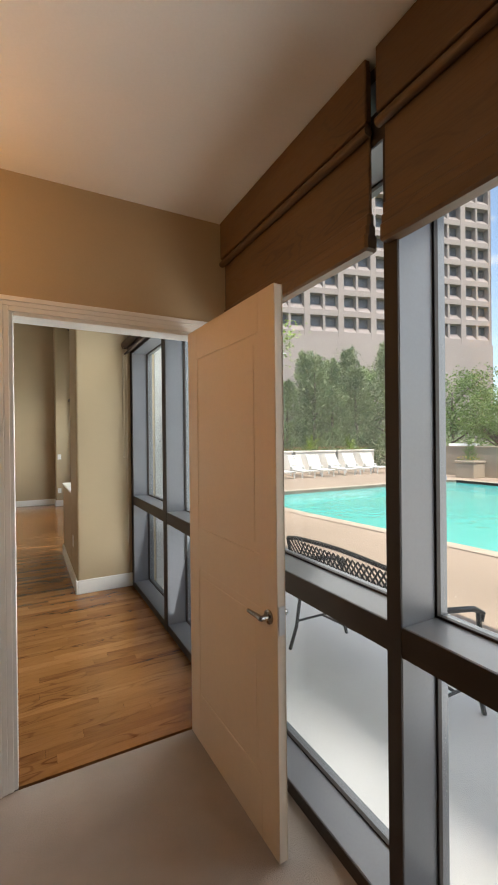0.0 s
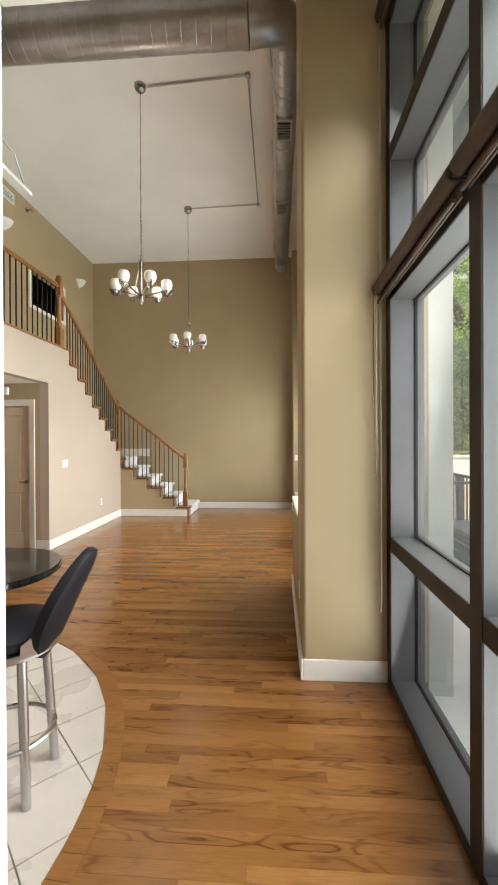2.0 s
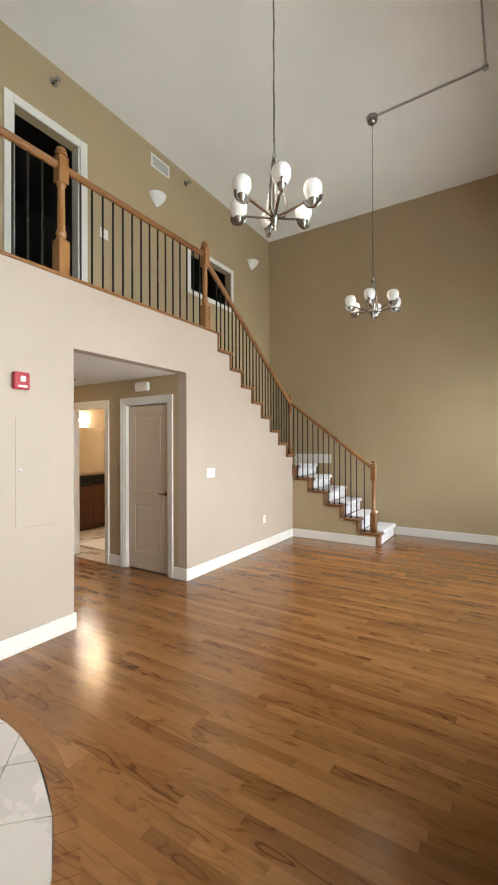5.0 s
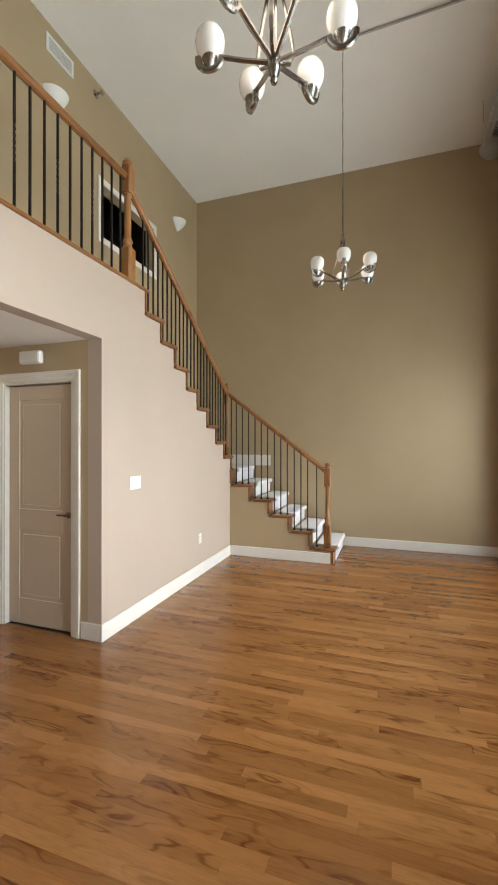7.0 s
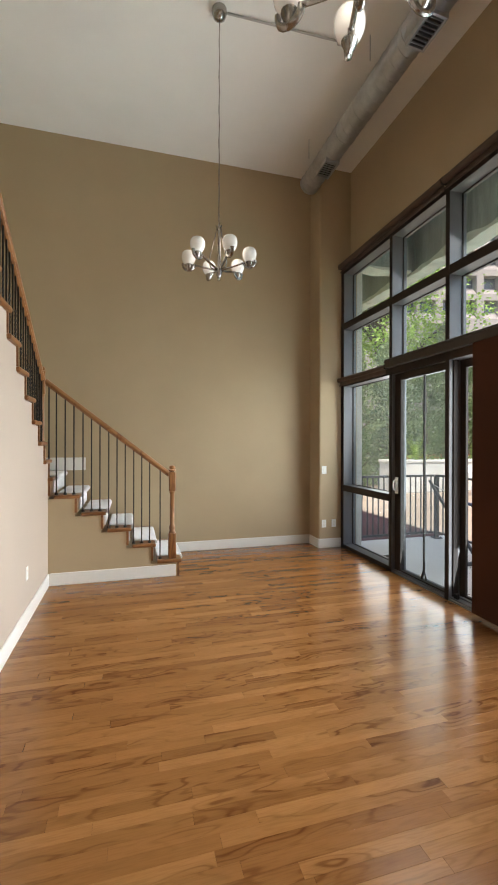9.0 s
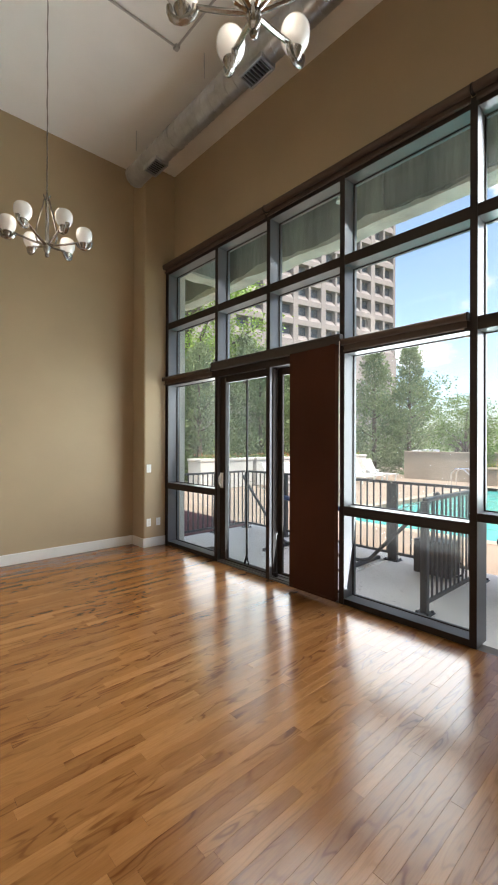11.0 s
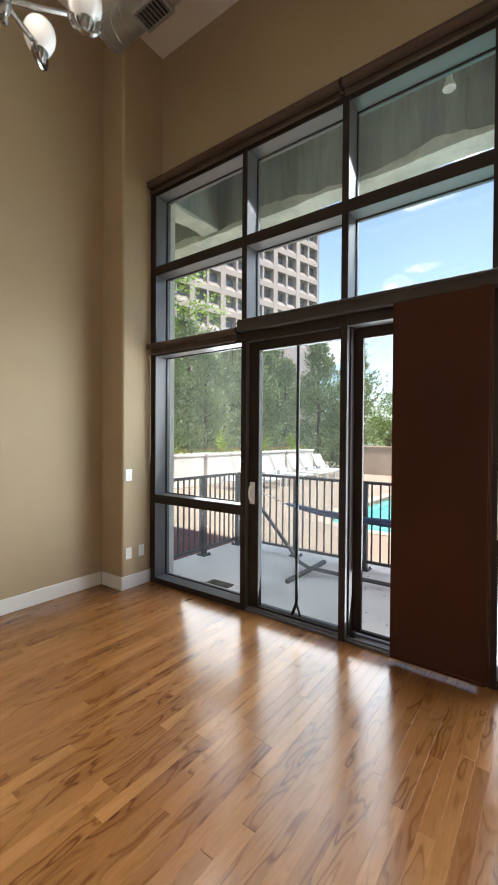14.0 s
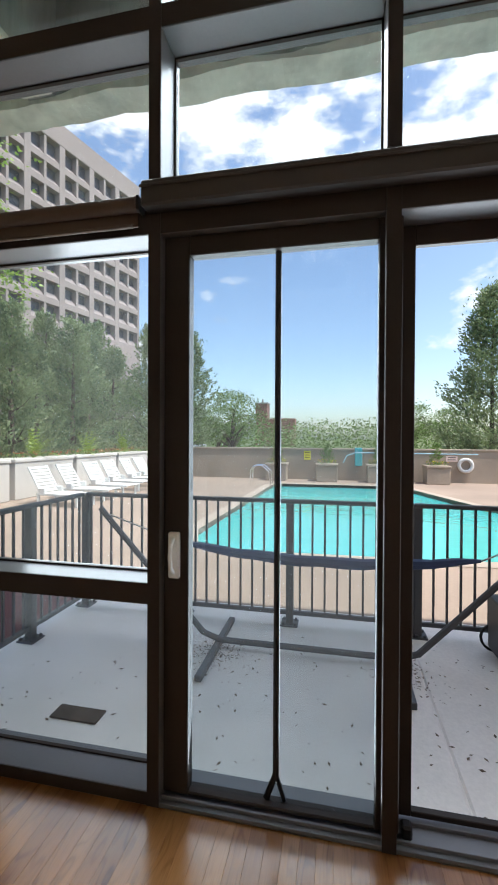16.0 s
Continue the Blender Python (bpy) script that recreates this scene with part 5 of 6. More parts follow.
def pool():
    outer = []
    for x, y in POOL:
        dx, dy = x - 10.5, y - 6.0
        k = 60 / max(abs(dx), abs(dy))
        outer.append((10.5 + dx * k, 6.0 + dy * k))
    # keep the near side of the deck against the patio
    outer = [(max(x, 3.56), max(min(y, 26), -30)) for x, y in outer]
    outer = [(min(x, 26), y) for x, y in outer]
    structure(ring_mesh("pavement_pool_deck", POOL, outer, PZ, DECK, 0.35), "tan pool deck", "pavement")
    cop = scaled(POOL, 0.28)
    structure(ring_mesh("trim_pool_coping", POOL, cop, PZ + 0.012, surface("pale_coping", (0.42, 0.34, 0.27), 0.8, var=0.1), 0.4), "pale stone coping round the pool", "trim")
    bm = bmesh.new()
    prism(bm, POOL, PZ - 1.5, PZ - 1.4)
    structure(made("pool_floor", bm, surface("pool_plaster", (0.22, 0.62, 0.56), 0.7, var=0.06)), "turquoise plaster pool bottom", "pool")
    bm = bmesh.new()
    lip = [bm.verts.new((x, y, PZ - 0.30)) for x, y in POOL]
    low = [bm.verts.new((x, y, PZ - 1.45)) for x, y in POOL]
    for k in range(len(POOL)):
        j = (k + 1) % len(POOL)
        bm.faces.new((lip[k], lip[j], low[j], low[k]))
    structure(made("pool_wall", bm, surface("pool_wall_plaster", (0.22, 0.60, 0.56), 0.6, var=0.06)), "turquoise pool wall", "pool")
    m, t, b = material("pool_water")
    b.inputs["Base Color"].default_value = (0.10, 0.62, 0.60, 1)
    b.inputs["Roughness"].default_value = 0.08
    b.inputs["Alpha"].default_value = 0.72
    bump(t, b, noise_of(t, 2.2, 3), 0.35, 0.03)
    bm = bmesh.new()
    bm.faces.new([bm.verts.new((x, y, PZ - 0.10)) for x, y in POOL])
    w = structure(made("water", bm, m), "turquoise swimming pool water", "water")
    w.visible_shadow = False


pool()


def canopy():
    """A coffered concrete canopy: a pale soffit along the house, a grey edge beam and a cross beam with flaking undersides."""
    x0, x1, x2, x3, z0, z1 = WX + 0.101, 1.84, 2.74, 3.0, 4.46, 5.55
    structure(boxes("ceiling_canopy", PEEL, [((x0, -6, z0), (x1, 16, z1)), ((x0, -6, z1 + 0.001), (x3, 16, z1 + 0.15))]), "pale painted soffit of the concrete canopy", "canopy")
    structure(boxes("trim_canopy_beam", CANOPY, [((x2, -6, z0 + 0.01), (x3, 16, z1)), ((x1 + 0.002, 11.15, z0 + 0.01), (x2 - 0.002, 11.42, z1))], bev=0.008), "water-stained grey concrete beams of the canopy", "beam")
    rng = random.Random(17)
    bm = bmesh.new()

    def skin(run, side, lo, hi):
        """Flaking paint under a beam and a little way up its faces, along run."""
        last, up, drop = None, 0.05, 0.0
        for p in run:
            up = min(0.14, max(0.015, up + rng.uniform(-0.03, 0.03)))
            drop = min(0.0, max(-0.035, drop + rng.uniform(-0.014, 0.014)))
            a, b = p + side * lo, p + side * hi
            ring = [bm.verts.new(v) for v in (a + Vector((0, 0, up)), a + Vector((0, 0, drop)), b + Vector((0, 0, drop)), b + Vector((0, 0, 0.1)))]
            if last:
                for j in range(3):
                    bm.faces.new((last[j], ring[j], ring[j + 1], last[j + 1]))
            last = ring
    skin([Vector((0, -6 + 0.09 * k, z0)) for k in range(245)], Vector((1, 0, 0)), x2 - 0.006, x3 + 0.006)
    skin([Vector((x1 + 0.004 + 0.0595 * k, 0, z0)) for k in range(15)], Vector((0, 1, 0)), 11.144, 11.426)
    structure(made("trim_canopy_paint", bm, PEEL), "flaking pale paint under the canopy beams", "paint")
    pipe = root("canopy_conduit", (x2, 7.98, z0), "thin grey conduit on the canopy beam", "conduit")
    bm = bmesh.new()
    tube(bm, [(-0.02, 0.06, 1.0), (-0.02, 0.05, 0.16), (-0.02, 0.01, 0.09), (-0.02, -0.08, 0.07), (-0.02, -1.9, 0.08)], 0.016, 8)
    for py, pz in ((0.055, 0.6), (-0.7, 0.075)):
        box(bm, (-0.04, py - 0.03, pz - 0.03), (0.0, py + 0.03, pz + 0.03), 0.006)
    made("pipe", bm, CANOPY, pipe, smooth=True)


canopy()


def fence(p, q, posts, label):
    """Flat-bar pool fence from p to q (x, y), posts at these fractions."""
    p, q = Vector((*p, DECKZ)), Vector((*q, DECKZ))
    L = (q - p).length
    ob = root("patio_fence", tuple((p + q) / 2), label, "fence", "patio fence")
    ob.matrix_world = Matrix.Translation((p + q) / 2) @ Matrix.Rotation(math.atan2((q - p).y, (q - p).x), 4, "Z")
    H = 1.10
    bm = bmesh.new()
    box(bm, (-L / 2, -0.028, H - 0.035), (L / 2, 0.028, H), 0.006)
    made("rail", bm, FENCE, ob)
    made("rail", box(bmesh.new(), (-L / 2, -0.016, 0.085), (L / 2, 0.016, 0.12), 0.003), FENCE, ob)
    for f in posts:
        x = -L / 2 + L * f
        bm = bmesh.new()
        box(bm, (x - 0.032, -0.032, 0.0), (x + 0.032, 0.032, H - 0.03), 0.004)
        box(bm, (x - 0.075, -0.075, 0.0), (x + 0.075, 0.075, 0.014), 0.004)
        for sx in (-1, 1):
            for sy in (-1, 1):
                lathe(bm, [(0.013, 0.014), (0.013, 0.03), (0.006, 0.036)], 6, Matrix.Translation((x + sx * 0.052, sy * 0.052, 0)))
        made("post", bm, FENCE, ob)
    n = max(1, round(L / 0.105))
    bm = bmesh.new()
    box(bm, (-0.0085, -0.0085, 0.12), (0.0085, 0.0085, H - 0.03))
    bmesh.ops.recalc_face_normals(bm, faces=bm.faces)
    me = bpy.data.meshes.new("picket")
    bm.to_mesh(me)
    bm.free()
    me.materials.append(FENCE)
    for k in range(n):
        x = -L / 2 + L * (k + 0.5) / n
        if min(abs(x + L / 2 - L * f) for f in posts) > 0.04:
            pk = new("picket", me)
            pk.parent = ob
            pk.location = (x, 0, 0)
    return ob


fence((3.22, 8.18), (3.22, 11.17), (0.0, 0.333, 0.66, 1.0), "charcoal steel pool fence on the patio")
fence((1.52, 11.19), (3.17, 11.18), (0.05, 0.58), "charcoal steel pool fence on the patio")
fence((3.22, 7.0), (3.22, 8.15), (0.971,), "charcoal steel pool fence on the patio")

fence((1.73, 7.02), (3.20, 7.0), (0.0, 0.98), "charcoal steel partition fence across the patio")

TOWER = surface("mauve_concrete", (0.31, 0.26, 0.25), 0.9, var=0.08, big=0.12, fine=1.5, relief=0.2, depth=0.05)
SILL = surface("pale_concrete_sill", (0.27, 0.23, 0.225), 0.9, var=0.08, big=0.3, fine=2)
PANE_FAR = surface("dark_far_window", (0.125, 0.125, 0.145), 0.25, var=0.3, big=0.25, fine=1, relief=0)


def tower(corner, along, bays, floors, z0, fh, bw, podium):
    """A slab block: piers and spandrels stand proud of paired, recessed windows with sloping sills."""
    c = Vector((*corner, 0))
    d = Vector((*along, 0)).normalized()
    ob = root("office_tower", (c.x, c.y, -0.6), "tall mauve concrete tower with rows of paired windows", "building")
    ob.matrix_world = Matrix.Translation((c.x, c.y, -0.6)) @ Matrix.Rotation(math.atan2(d.y, d.x), 4, "Z")
    L, H = bays * bw, z0 + floors * fh + 3.6
    s = -1
    made("core", box(bmesh.new(), (0.3, -14, 0), (L - 0.3, -1.2, H - 0.5)), PANE_FAR, ob)
    bm = bmesh.new()
    box(bm, (0, -15, 0), (L, 0.3, z0 - 0.4))
    box(bm, (0, -15, z0 + floors * fh), (L, 0.0, H), 0.1)
    for k in range(bays + 1):
        x = k * bw
        box(bm, (max(0, x - 0.55), -1.3, z0 - 0.4), (min(L, x + 0.55), 0.0, z0 + floors * fh), 0.05)
        if k < bays:
            box(bm, (x + bw / 2 - 0.22, -1.3, z0), (x + bw / 2 + 0.22, -0.12, z0 + floors * fh), 0.03)
    for f in range(floors):
        z = z0 + f * fh
        box(bm, (0, -1.3, z - 0.4), (L, -0.06, z + 0.55))
    box(bm, (0, -15, z0 - 0.4), (0.25, 0, H))
    box(bm, (L - 0.25, -15, z0 - 0.4), (L, 0, H))
    made("wall", bm, TOWER, ob)
    bm = bmesh.new()
    for f in range(floors):
        z = z0 + f * fh + 0.55
        for k in range(bays):
            for h in (0, 1):
                xa = k * bw + (0.55 if h == 0 else bw / 2 + 0.22)
                xb = k * bw + (bw / 2 - 0.22 if h == 0 else bw - 0.55)
                q = Matrix(((0, 0, 1, 0), (1, 0, 0, 0), (0, 1, 0, 0), (0, 0, 0, 1)))
                prism(bm, [(-0.1, z), (-1.15, z), (-1.15, z + 1.15)], xa, xb, q)
    made("sill", bm, SILL, ob)
    return ob


tower((78.0, 48.0), (-0.97, 0.24), 10, 8, 20.0, 3.65, 6.2, 0)
# ---- patio things ----
GREY_TUBE = surface("grey_steel_tube", (0.09, 0.09, 0.095), 0.5, 0.4, var=0.15)
BLUE_CLOTH = surface("blue_hammock_cloth", (0.07, 0.10, 0.20), 0.85, var=0.3, fine=90, relief=0.3)
hammock = root("hammock_stand", (2.70, 9.0, DECKZ), "grey steel hammock stand with a rolled blue hammock", "hammock")
bm = bmesh.new()
for s in (-1, 1):
    tube(bm, [(0, s * 0.66, 0.055), (0, s * 0.80, 0.10), (0, s * 1.62, 0.96), (0, s * 1.70, 1.05)], 0.024, 8)
tube(bm, [(0, -0.66, 0.055), (0, 0.66, 0.055)], 0.024, 8)
made("frame", bm, GREY_TUBE, hammock, smooth=True)
for s in (-1, 1):
    bm = bmesh.new()
    box(bm, (-0.50, s * 0.68 - 0.025, 0.0), (0.45, s * 0.68 + 0.025, 0.045), 0.006)
    made("foot", bm, GREY_TUBE, hammock)
bm = bmesh.new()
pts = [(0.0, -1.20 + 2.2 * k / 14, 0.708 + 0.085 * (2 * k / 14 - 1) ** 2 + 0.012 * k / 14 + 0.005 * math.sin(k * 2.1)) for k in range(15)]
tube(bm, pts, [0.012, 0.028, 0.034, 0.04, 0.036, 0.042, 0.045, 0.04, 0.043, 0.046, 0.04, 0.036, 0.036, 0.028, 0.012], 8)
made("cloth", bm, BLUE_CLOTH, hammock, smooth=True)
bm = bmesh.new()
tube(bm, [(0, -1.20, 0.79), (0, -1.66, 1.01)], 0.006, 5)
made("chain", bm, STEEL, hammock)
bm = bmesh.new()
tube(bm, [(0, 1.0, 0.80), (0, 1.66, 1.01)], 0.006, 5)
made("chain", bm, STEEL, hammock)

drain = root("floor_drain", (1.74, 10.26, DECKZ), "rusty brown metal drain cover in the concrete", "drain")
boxes("cover", surface("rusty_drain", (0.13, 0.10, 0.075), 0.9, var=0.4, big=8, fine=40, relief=0.5), [((-0.06, -0.15, 0.0), (0.06, 0.15, 0.012))], drain, 0.004)
debris = bmesh.new()
rng = random.Random(5)
for k in range(860):
    if k < 560:
        p = Vector((rng.gauss(2.6, 0.13), rng.choice((8.33, 9.68)) + rng.gauss(0, 0.12), DECKZ + 0.001))
    else:
        p = Vector((rng.uniform(1.42, 3.1), rng.uniform(7.3, 11.0), DECKZ + 0.001))
    s = rng.uniform(0.003, 0.011) if k < 560 else rng.uniform(0.004, 0.015)
    w = rng.uniform(0, 6.3)
    quad = [debris.verts.new(p + Vector((s * math.cos(w + a) * f, s * math.sin(w + a) * f, rng.uniform(0, 0.006)))) for a, f in ((0, 1.4), (1.5, 0.6), (3.1, 1.2), (4.6, 0.5))]
    debris.faces.new(quad)
tagged(made("leaf_litter", debris, surface("dead_leaves", (0.20, 0.15, 0.105), 0.9, var=0.5, big=20)), "dry leaf litter and grit on the patio", "litter", kind="stuff")

pot = root("garden_urn", (2.36, 4.12, DECKZ), "large white round-bodied garden urn with a dark tray", "urn")
bm = bmesh.new()
lathe(bm, [(0.20, 0.0), (0.27, 0.05), (0.34, 0.25), (0.35, 0.45), (0.31, 0.62), (0.30, 0.66), (0.40, 0.70), (0.44, 0.76), (0.43, 0.81), (0.36, 0.83), (0.30, 0.80), (0.28, 0.6), (0.0, 0.55)], 36)
made("body", bm, surface("white_glazed_urn", (0.74, 0.74, 0.72), 0.4, var=0.06), pot, smooth=True)
bm = bmesh.new()
lathe(bm, [(0.0, 0.80), (0.27, 0.80), (0.29, 0.815), (0.29, 0.83), (0.0, 0.825)], 30)
made("tray", bm, surface("grey_tray", (0.16, 0.165, 0.17), 0.5), pot, smooth=True)

bin_ = root("storage_box", (2.95, 6.2, DECKZ), "dark blue-grey ribbed plastic storage box", "box")
bm = bmesh.new()
box(bm, (-0.55, -0.35, 0.0), (0.55, 0.35, 0.62), 0.03, seg=2)
made("body", bm, surface("blue_grey_plastic", (0.10, 0.125, 0.15), 0.5, var=0.15), bin_)
bm = bmesh.new()
for k in range(5):
    box(bm, (-0.565, -0.365, 0.08 + 0.105 * k), (0.565, 0.365, 0.13 + 0.105 * k), 0.012)
made("rib", bm, surface("blue_grey_rib", (0.12, 0.145, 0.17), 0.5, var=0.15), bin_)
bm = bmesh.new()
box(bm, (-0.60, -0.40, 0.62), (0.60, 0.40, 0.70), 0.03, seg=2)
made("lid", bm, surface("blue_grey_lid", (0.14, 0.17, 0.19), 0.4, var=0.12), bin_)
unit = root("grill_cart", (2.91, 7.42, DECKZ), "small dark grey wheeled cart beside the fence", "cart")
bm = bmesh.new()
box(bm, (-0.14, -0.22, 0.05), (0.14, 0.22, 0.46), 0.02, seg=2)
made("body", bm, surface("dark_cart", (0.035, 0.035, 0.04), 0.5, var=0.15), unit)
for s in (-1, 1):
    bm = bmesh.new()
    tube(bm, [(0.16 + 0.0, s * 0.16 + 0.10 * math.cos(w), 0.11 + 0.10 * math.sin(w)) for w in (2 * math.pi * k / 18 for k in range(18))], 0.011, 6, closed=True)
    made("wheel", bm, IRON, unit)


def bench():
    ob = root("garden_bench", (2.25, 1.98, DECKZ), "black cast-iron garden bench with lattice back", "bench", turn=180)
    bm = bmesh.new()
    L = 0.58
    for k in range(27):
        y = -L + 2 * L * k / 26
        for s in (-1, 1):
            y2 = y + s * 0.20
            a, b = Vector((0.26, y, 0.60)), Vector((0.30, y2, 0.84))
            if y2 > L or y2 < -L:
                f = (L * (1 if y2 > 0 else -1) - y) / (y2 - y)
                b = a + (b - a) * f
            if (b - a).length > 0.02:
                tube(bm, [a, b], 0.008, 4)
    made("lattice", bm, IRON, ob)
    bm = bmesh.new()
    tube(bm, [(0.255, -L, 0.585), (0.255, L, 0.585)], 0.016, 6)
    tube(bm, [(0.305, -L, 0.84)] + [(0.305, -L + 2 * L * k / 12, 0.85 + 0.03 * math.sin(math.pi * k / 12)) for k in range(1, 12)] + [(0.305, L, 0.84)], 0.016, 6)
    for s in (-1, 1):
        tube(bm, [(0.31, s * L, 0.84), (0.25, s * L, 0.55), (0.20, s * L, 0.40), (0.24, s * L, 0.16), (0.30, s * L, 0.0)], 0.014, 6)
        tube(bm, [(0.27, s * L, 0.62), (0.10, s * L, 0.66), (-0.16, s * L, 0.62), (-0.24, s * L, 0.58), (-0.22, s * L, 0.54)], 0.017, 6)
        tube(bm, [(-0.20, s * L, 0.61), (-0.22, s * L, 0.42), (-0.19, s * L, 0.20), (-0.25, s * L, 0.0)], 0.014, 6)
        tube(bm, [(-0.21, s * L, 0.20), (0.23, s * L, 0.20)], 0.009, 5)
    tube(bm, [(0.0, -L, 0.20)] + [(0.0, -L + 2 * L * k / 8, 0.20 + 0.03 * math.sin(math.pi * k / 8)) for k in range(1, 8)] + [(0.0, L, 0.20)], 0.009, 5)
    made("frame", bm, IRON, ob, smooth=True)
    bm = bmesh.new()
    for k in range(12):
        x = -0.22 + 0.042 * k
        tube(bm, [(x, -L, 0.415), (x, L, 0.415)], 0.012, 5, flat=0.5)
    for y in (-L, -0.17, 0.17, L):
        box(bm, (-0.23, y - 0.012, 0.395), (0.25, y + 0.012, 0.408))
    made("seat", bm, IRON, ob)


bench()

# ---- pool surroundings ----
WHITE_RESIN = surface("white_resin", (0.62, 0.62, 0.60), 0.45, var=0.05)


def lounger(x, y, turn):
    ob = root("sun_lounger", (x, y, PZ), "white resin slatted sun lounger with a raised back", "lounger", "sun loungers", turn)
    bm = bmesh.new()
    for s in (-1, 1):
        box(bm, (s * 0.30 - 0.025, -0.95, 0.26), (s * 0.30 + 0.025, 0.45, 0.32), 0.01)
        q = Matrix.Translation((s * 0.30, 0.30, 0.30)) @ Matrix.Rotation(radians(58), 4, "X")
        box(bm, (-0.025, 0.0, -0.02), (0.025, 0.78, 0.03), 0.01, q)
        box(bm, (s * 0.30 - 0.03, 0.16, 0.26), (s * 0.30 + 0.03, 0.36, 0.45), 0.02)
    made("frame", bm, WHITE_RESIN, ob)
    for s in (-1, 1):
        for yy in (-0.80, 0.38):
            bm = bmesh.new()
            box(bm, (s * 0.30 - 0.03, yy - 0.03, 0.0), (s * 0.30 + 0.03, yy + 0.03, 0.27), 0.008)
            made("leg", bm, WHITE_RESIN, ob)
    for k in range(13):
        yy = -0.92 + 0.095 * k
        made("slat", box(bmesh.new(), (-0.275, yy, 0.29), (0.275, yy + 0.07, 0.315), 0.006), WHITE_RESIN, ob)
    q = Matrix.Translation((0, 0.30, 0.30)) @ Matrix.Rotation(radians(58), 4, "X")
    for k in range(8):
        made("slat", box(bmesh.new(), (-0.275, 0.03 + 0.095 * k, 0.0), (0.275, 0.10 + 0.095 * k, 0.025), 0.006, q), WHITE_RESIN, ob)
    return ob


first = lounger(9.0, 15.7, -6)
for k in range(1, 7):
    copy_thing(first, pose(9.0 + 1.12 * k, 15.7 + 0.04 * math.sin(k * 2.7), PZ, 0, 0, -6 + 4 * math.sin(k * 1.9)))

def foliage(name, dark, light, gloss=0.5):
    m, t, b = material(name)
    info = t.nodes.new("ShaderNodeObjectInfo")
    n1 = noise_of(t, 0.9, 3)
    n2 = noise_of(t, 9.0, 2)
    c = ramp(t, maths(t, "ADD", maths(t, "MULTIPLY", n1, 0.55), maths(t, "MULTIPLY", n2, 0.45)), [(0.34, dark), (0.66, light)])
    t.links.new(c, b.inputs["Base Color"])
    b.inputs["Roughness"].default_value = gloss
    tr = t.nodes.new("ShaderNodeBsdfTranslucent")
    t.links.new(c, tr.inputs[0])
    mx = t.nodes.new("ShaderNodeMixShader")
    mx.inputs[0].default_value = 0.35
    t.links.new(b.outputs[0], mx.inputs[1])
    t.links.new(tr.outputs[0], mx.inputs[2])
    t.links.new(mx.outputs[0], t.nodes["Material Output"].inputs[0])
    return m


NEEDLE = foliage("juniper_needles", (0.10, 0.145, 0.075), (0.30, 0.365, 0.175))
LEAF = foliage("bright_leaves", (0.17, 0.28, 0.045), (0.38, 0.52, 0.11))
LEAF2 = foliage("green_leaves", (0.09, 0.15, 0.035), (0.20, 0.29, 0.08))
PALM = foliage("yellow_green_fronds", (0.12, 0.20, 0.02), (0.30, 0.40, 0.05))
BARK = surface("grey_brown_bark", (0.13, 0.10, 0.075), 0.95, var=0.35, big=5, fine=25, relief=0.8, depth=0.02, stretch=(1, 1, 0.2))


def leaf_quad(bm, p, out, size, rng, long=1.7):
    d = (out + Vector((rng.uniform(-0.7, 0.7), rng.uniform(-0.7, 0.7), rng.uniform(-0.6, 0.6)))).normalized()
    s = d.cross(Vector((rng.uniform(-1, 1), rng.uniform(-1, 1), rng.uniform(-1, 1)))).normalized()
    a, b = d * size * long, s * size * 0.5
    bm.faces.new([bm.verts.new(v) for v in (p - a * 0.3, p + b, p + a * 0.7, p - b * rng.uniform(0.6, 1.2))])


def conifer_mesh(h, r, seed, boughs=190, sprays=52):
    """Upswept boughs of uneven reach, each feathered with short sprays."""
    rng = random.Random(seed)
    bm = bmesh.new()
    for k in range(boughs):
        t = rng.uniform(0.03, 0.97)
        w = k * 2.4 + rng.uniform(-0.5, 0.5)
        reach = r * (1 - t) ** 0.62 * min(1, 0.6 + t * 3) * rng.choice((0.62, 0.8, 0.9, 1.0, 1.0, 1.22))
        lift = rng.uniform(0.25, 0.75)
        side = Vector((-math.sin(w), math.cos(w), 0))
        ahead = Vector((math.cos(w), math.sin(w), 0))
        for j in range(sprays):
            f = rng.uniform(0.12, 1.0) ** 0.7
            wide = 0.20 * r * (1.15 - f) + 0.025 * h / 6
            p = ahead * (reach * f) + side * rng.gauss(0, wide) + Vector((0, 0, h * t + lift * reach * f * f + rng.gauss(0, 0.035 * h / 6 + wide * 0.35)))
            leaf_quad(bm, p, ahead * 0.8 + Vector((0, 0, 0.7)), rng.uniform(0.035, 0.075) * (h / 6) ** 0.5, rng, 2.3)
    return bm


def conifer(x, y, h, r, seed, label, name="juniper_tree", boughs=190, sprays=52):
    ob = root(name, (x, y, -0.6), label, "tree", "conifers")
    rng = random.Random(seed)
    bm = bmesh.new()
    tube(bm, [(0, 0, 0), (0.03, 0.02, h * 0.3), (-0.02, 0.03, h * 0.65), (0, 0, h * 0.97)], [0.13, 0.10, 0.06, 0.01], 8)
    for k in range(16):
        t, w = rng.uniform(0.1, 0.8), rng.uniform(0, 6.28)
        L = r * 0.8 * (1 - t)
        tube(bm, [(0, 0, h * t), (L * 0.5 * math.cos(w), L * 0.5 * math.sin(w), h * t + L * 0.25), (L * math.cos(w), L * math.sin(w), h * t + L * 0.7)], [0.035, 0.022, 0.006], 5)
    made("trunk", bm, BARK, ob, smooth=True)
    tagged(made("foliage", conifer_mesh(h, r, seed, boughs, sprays), NEEDLE, ob), kind="stuff")
    return ob


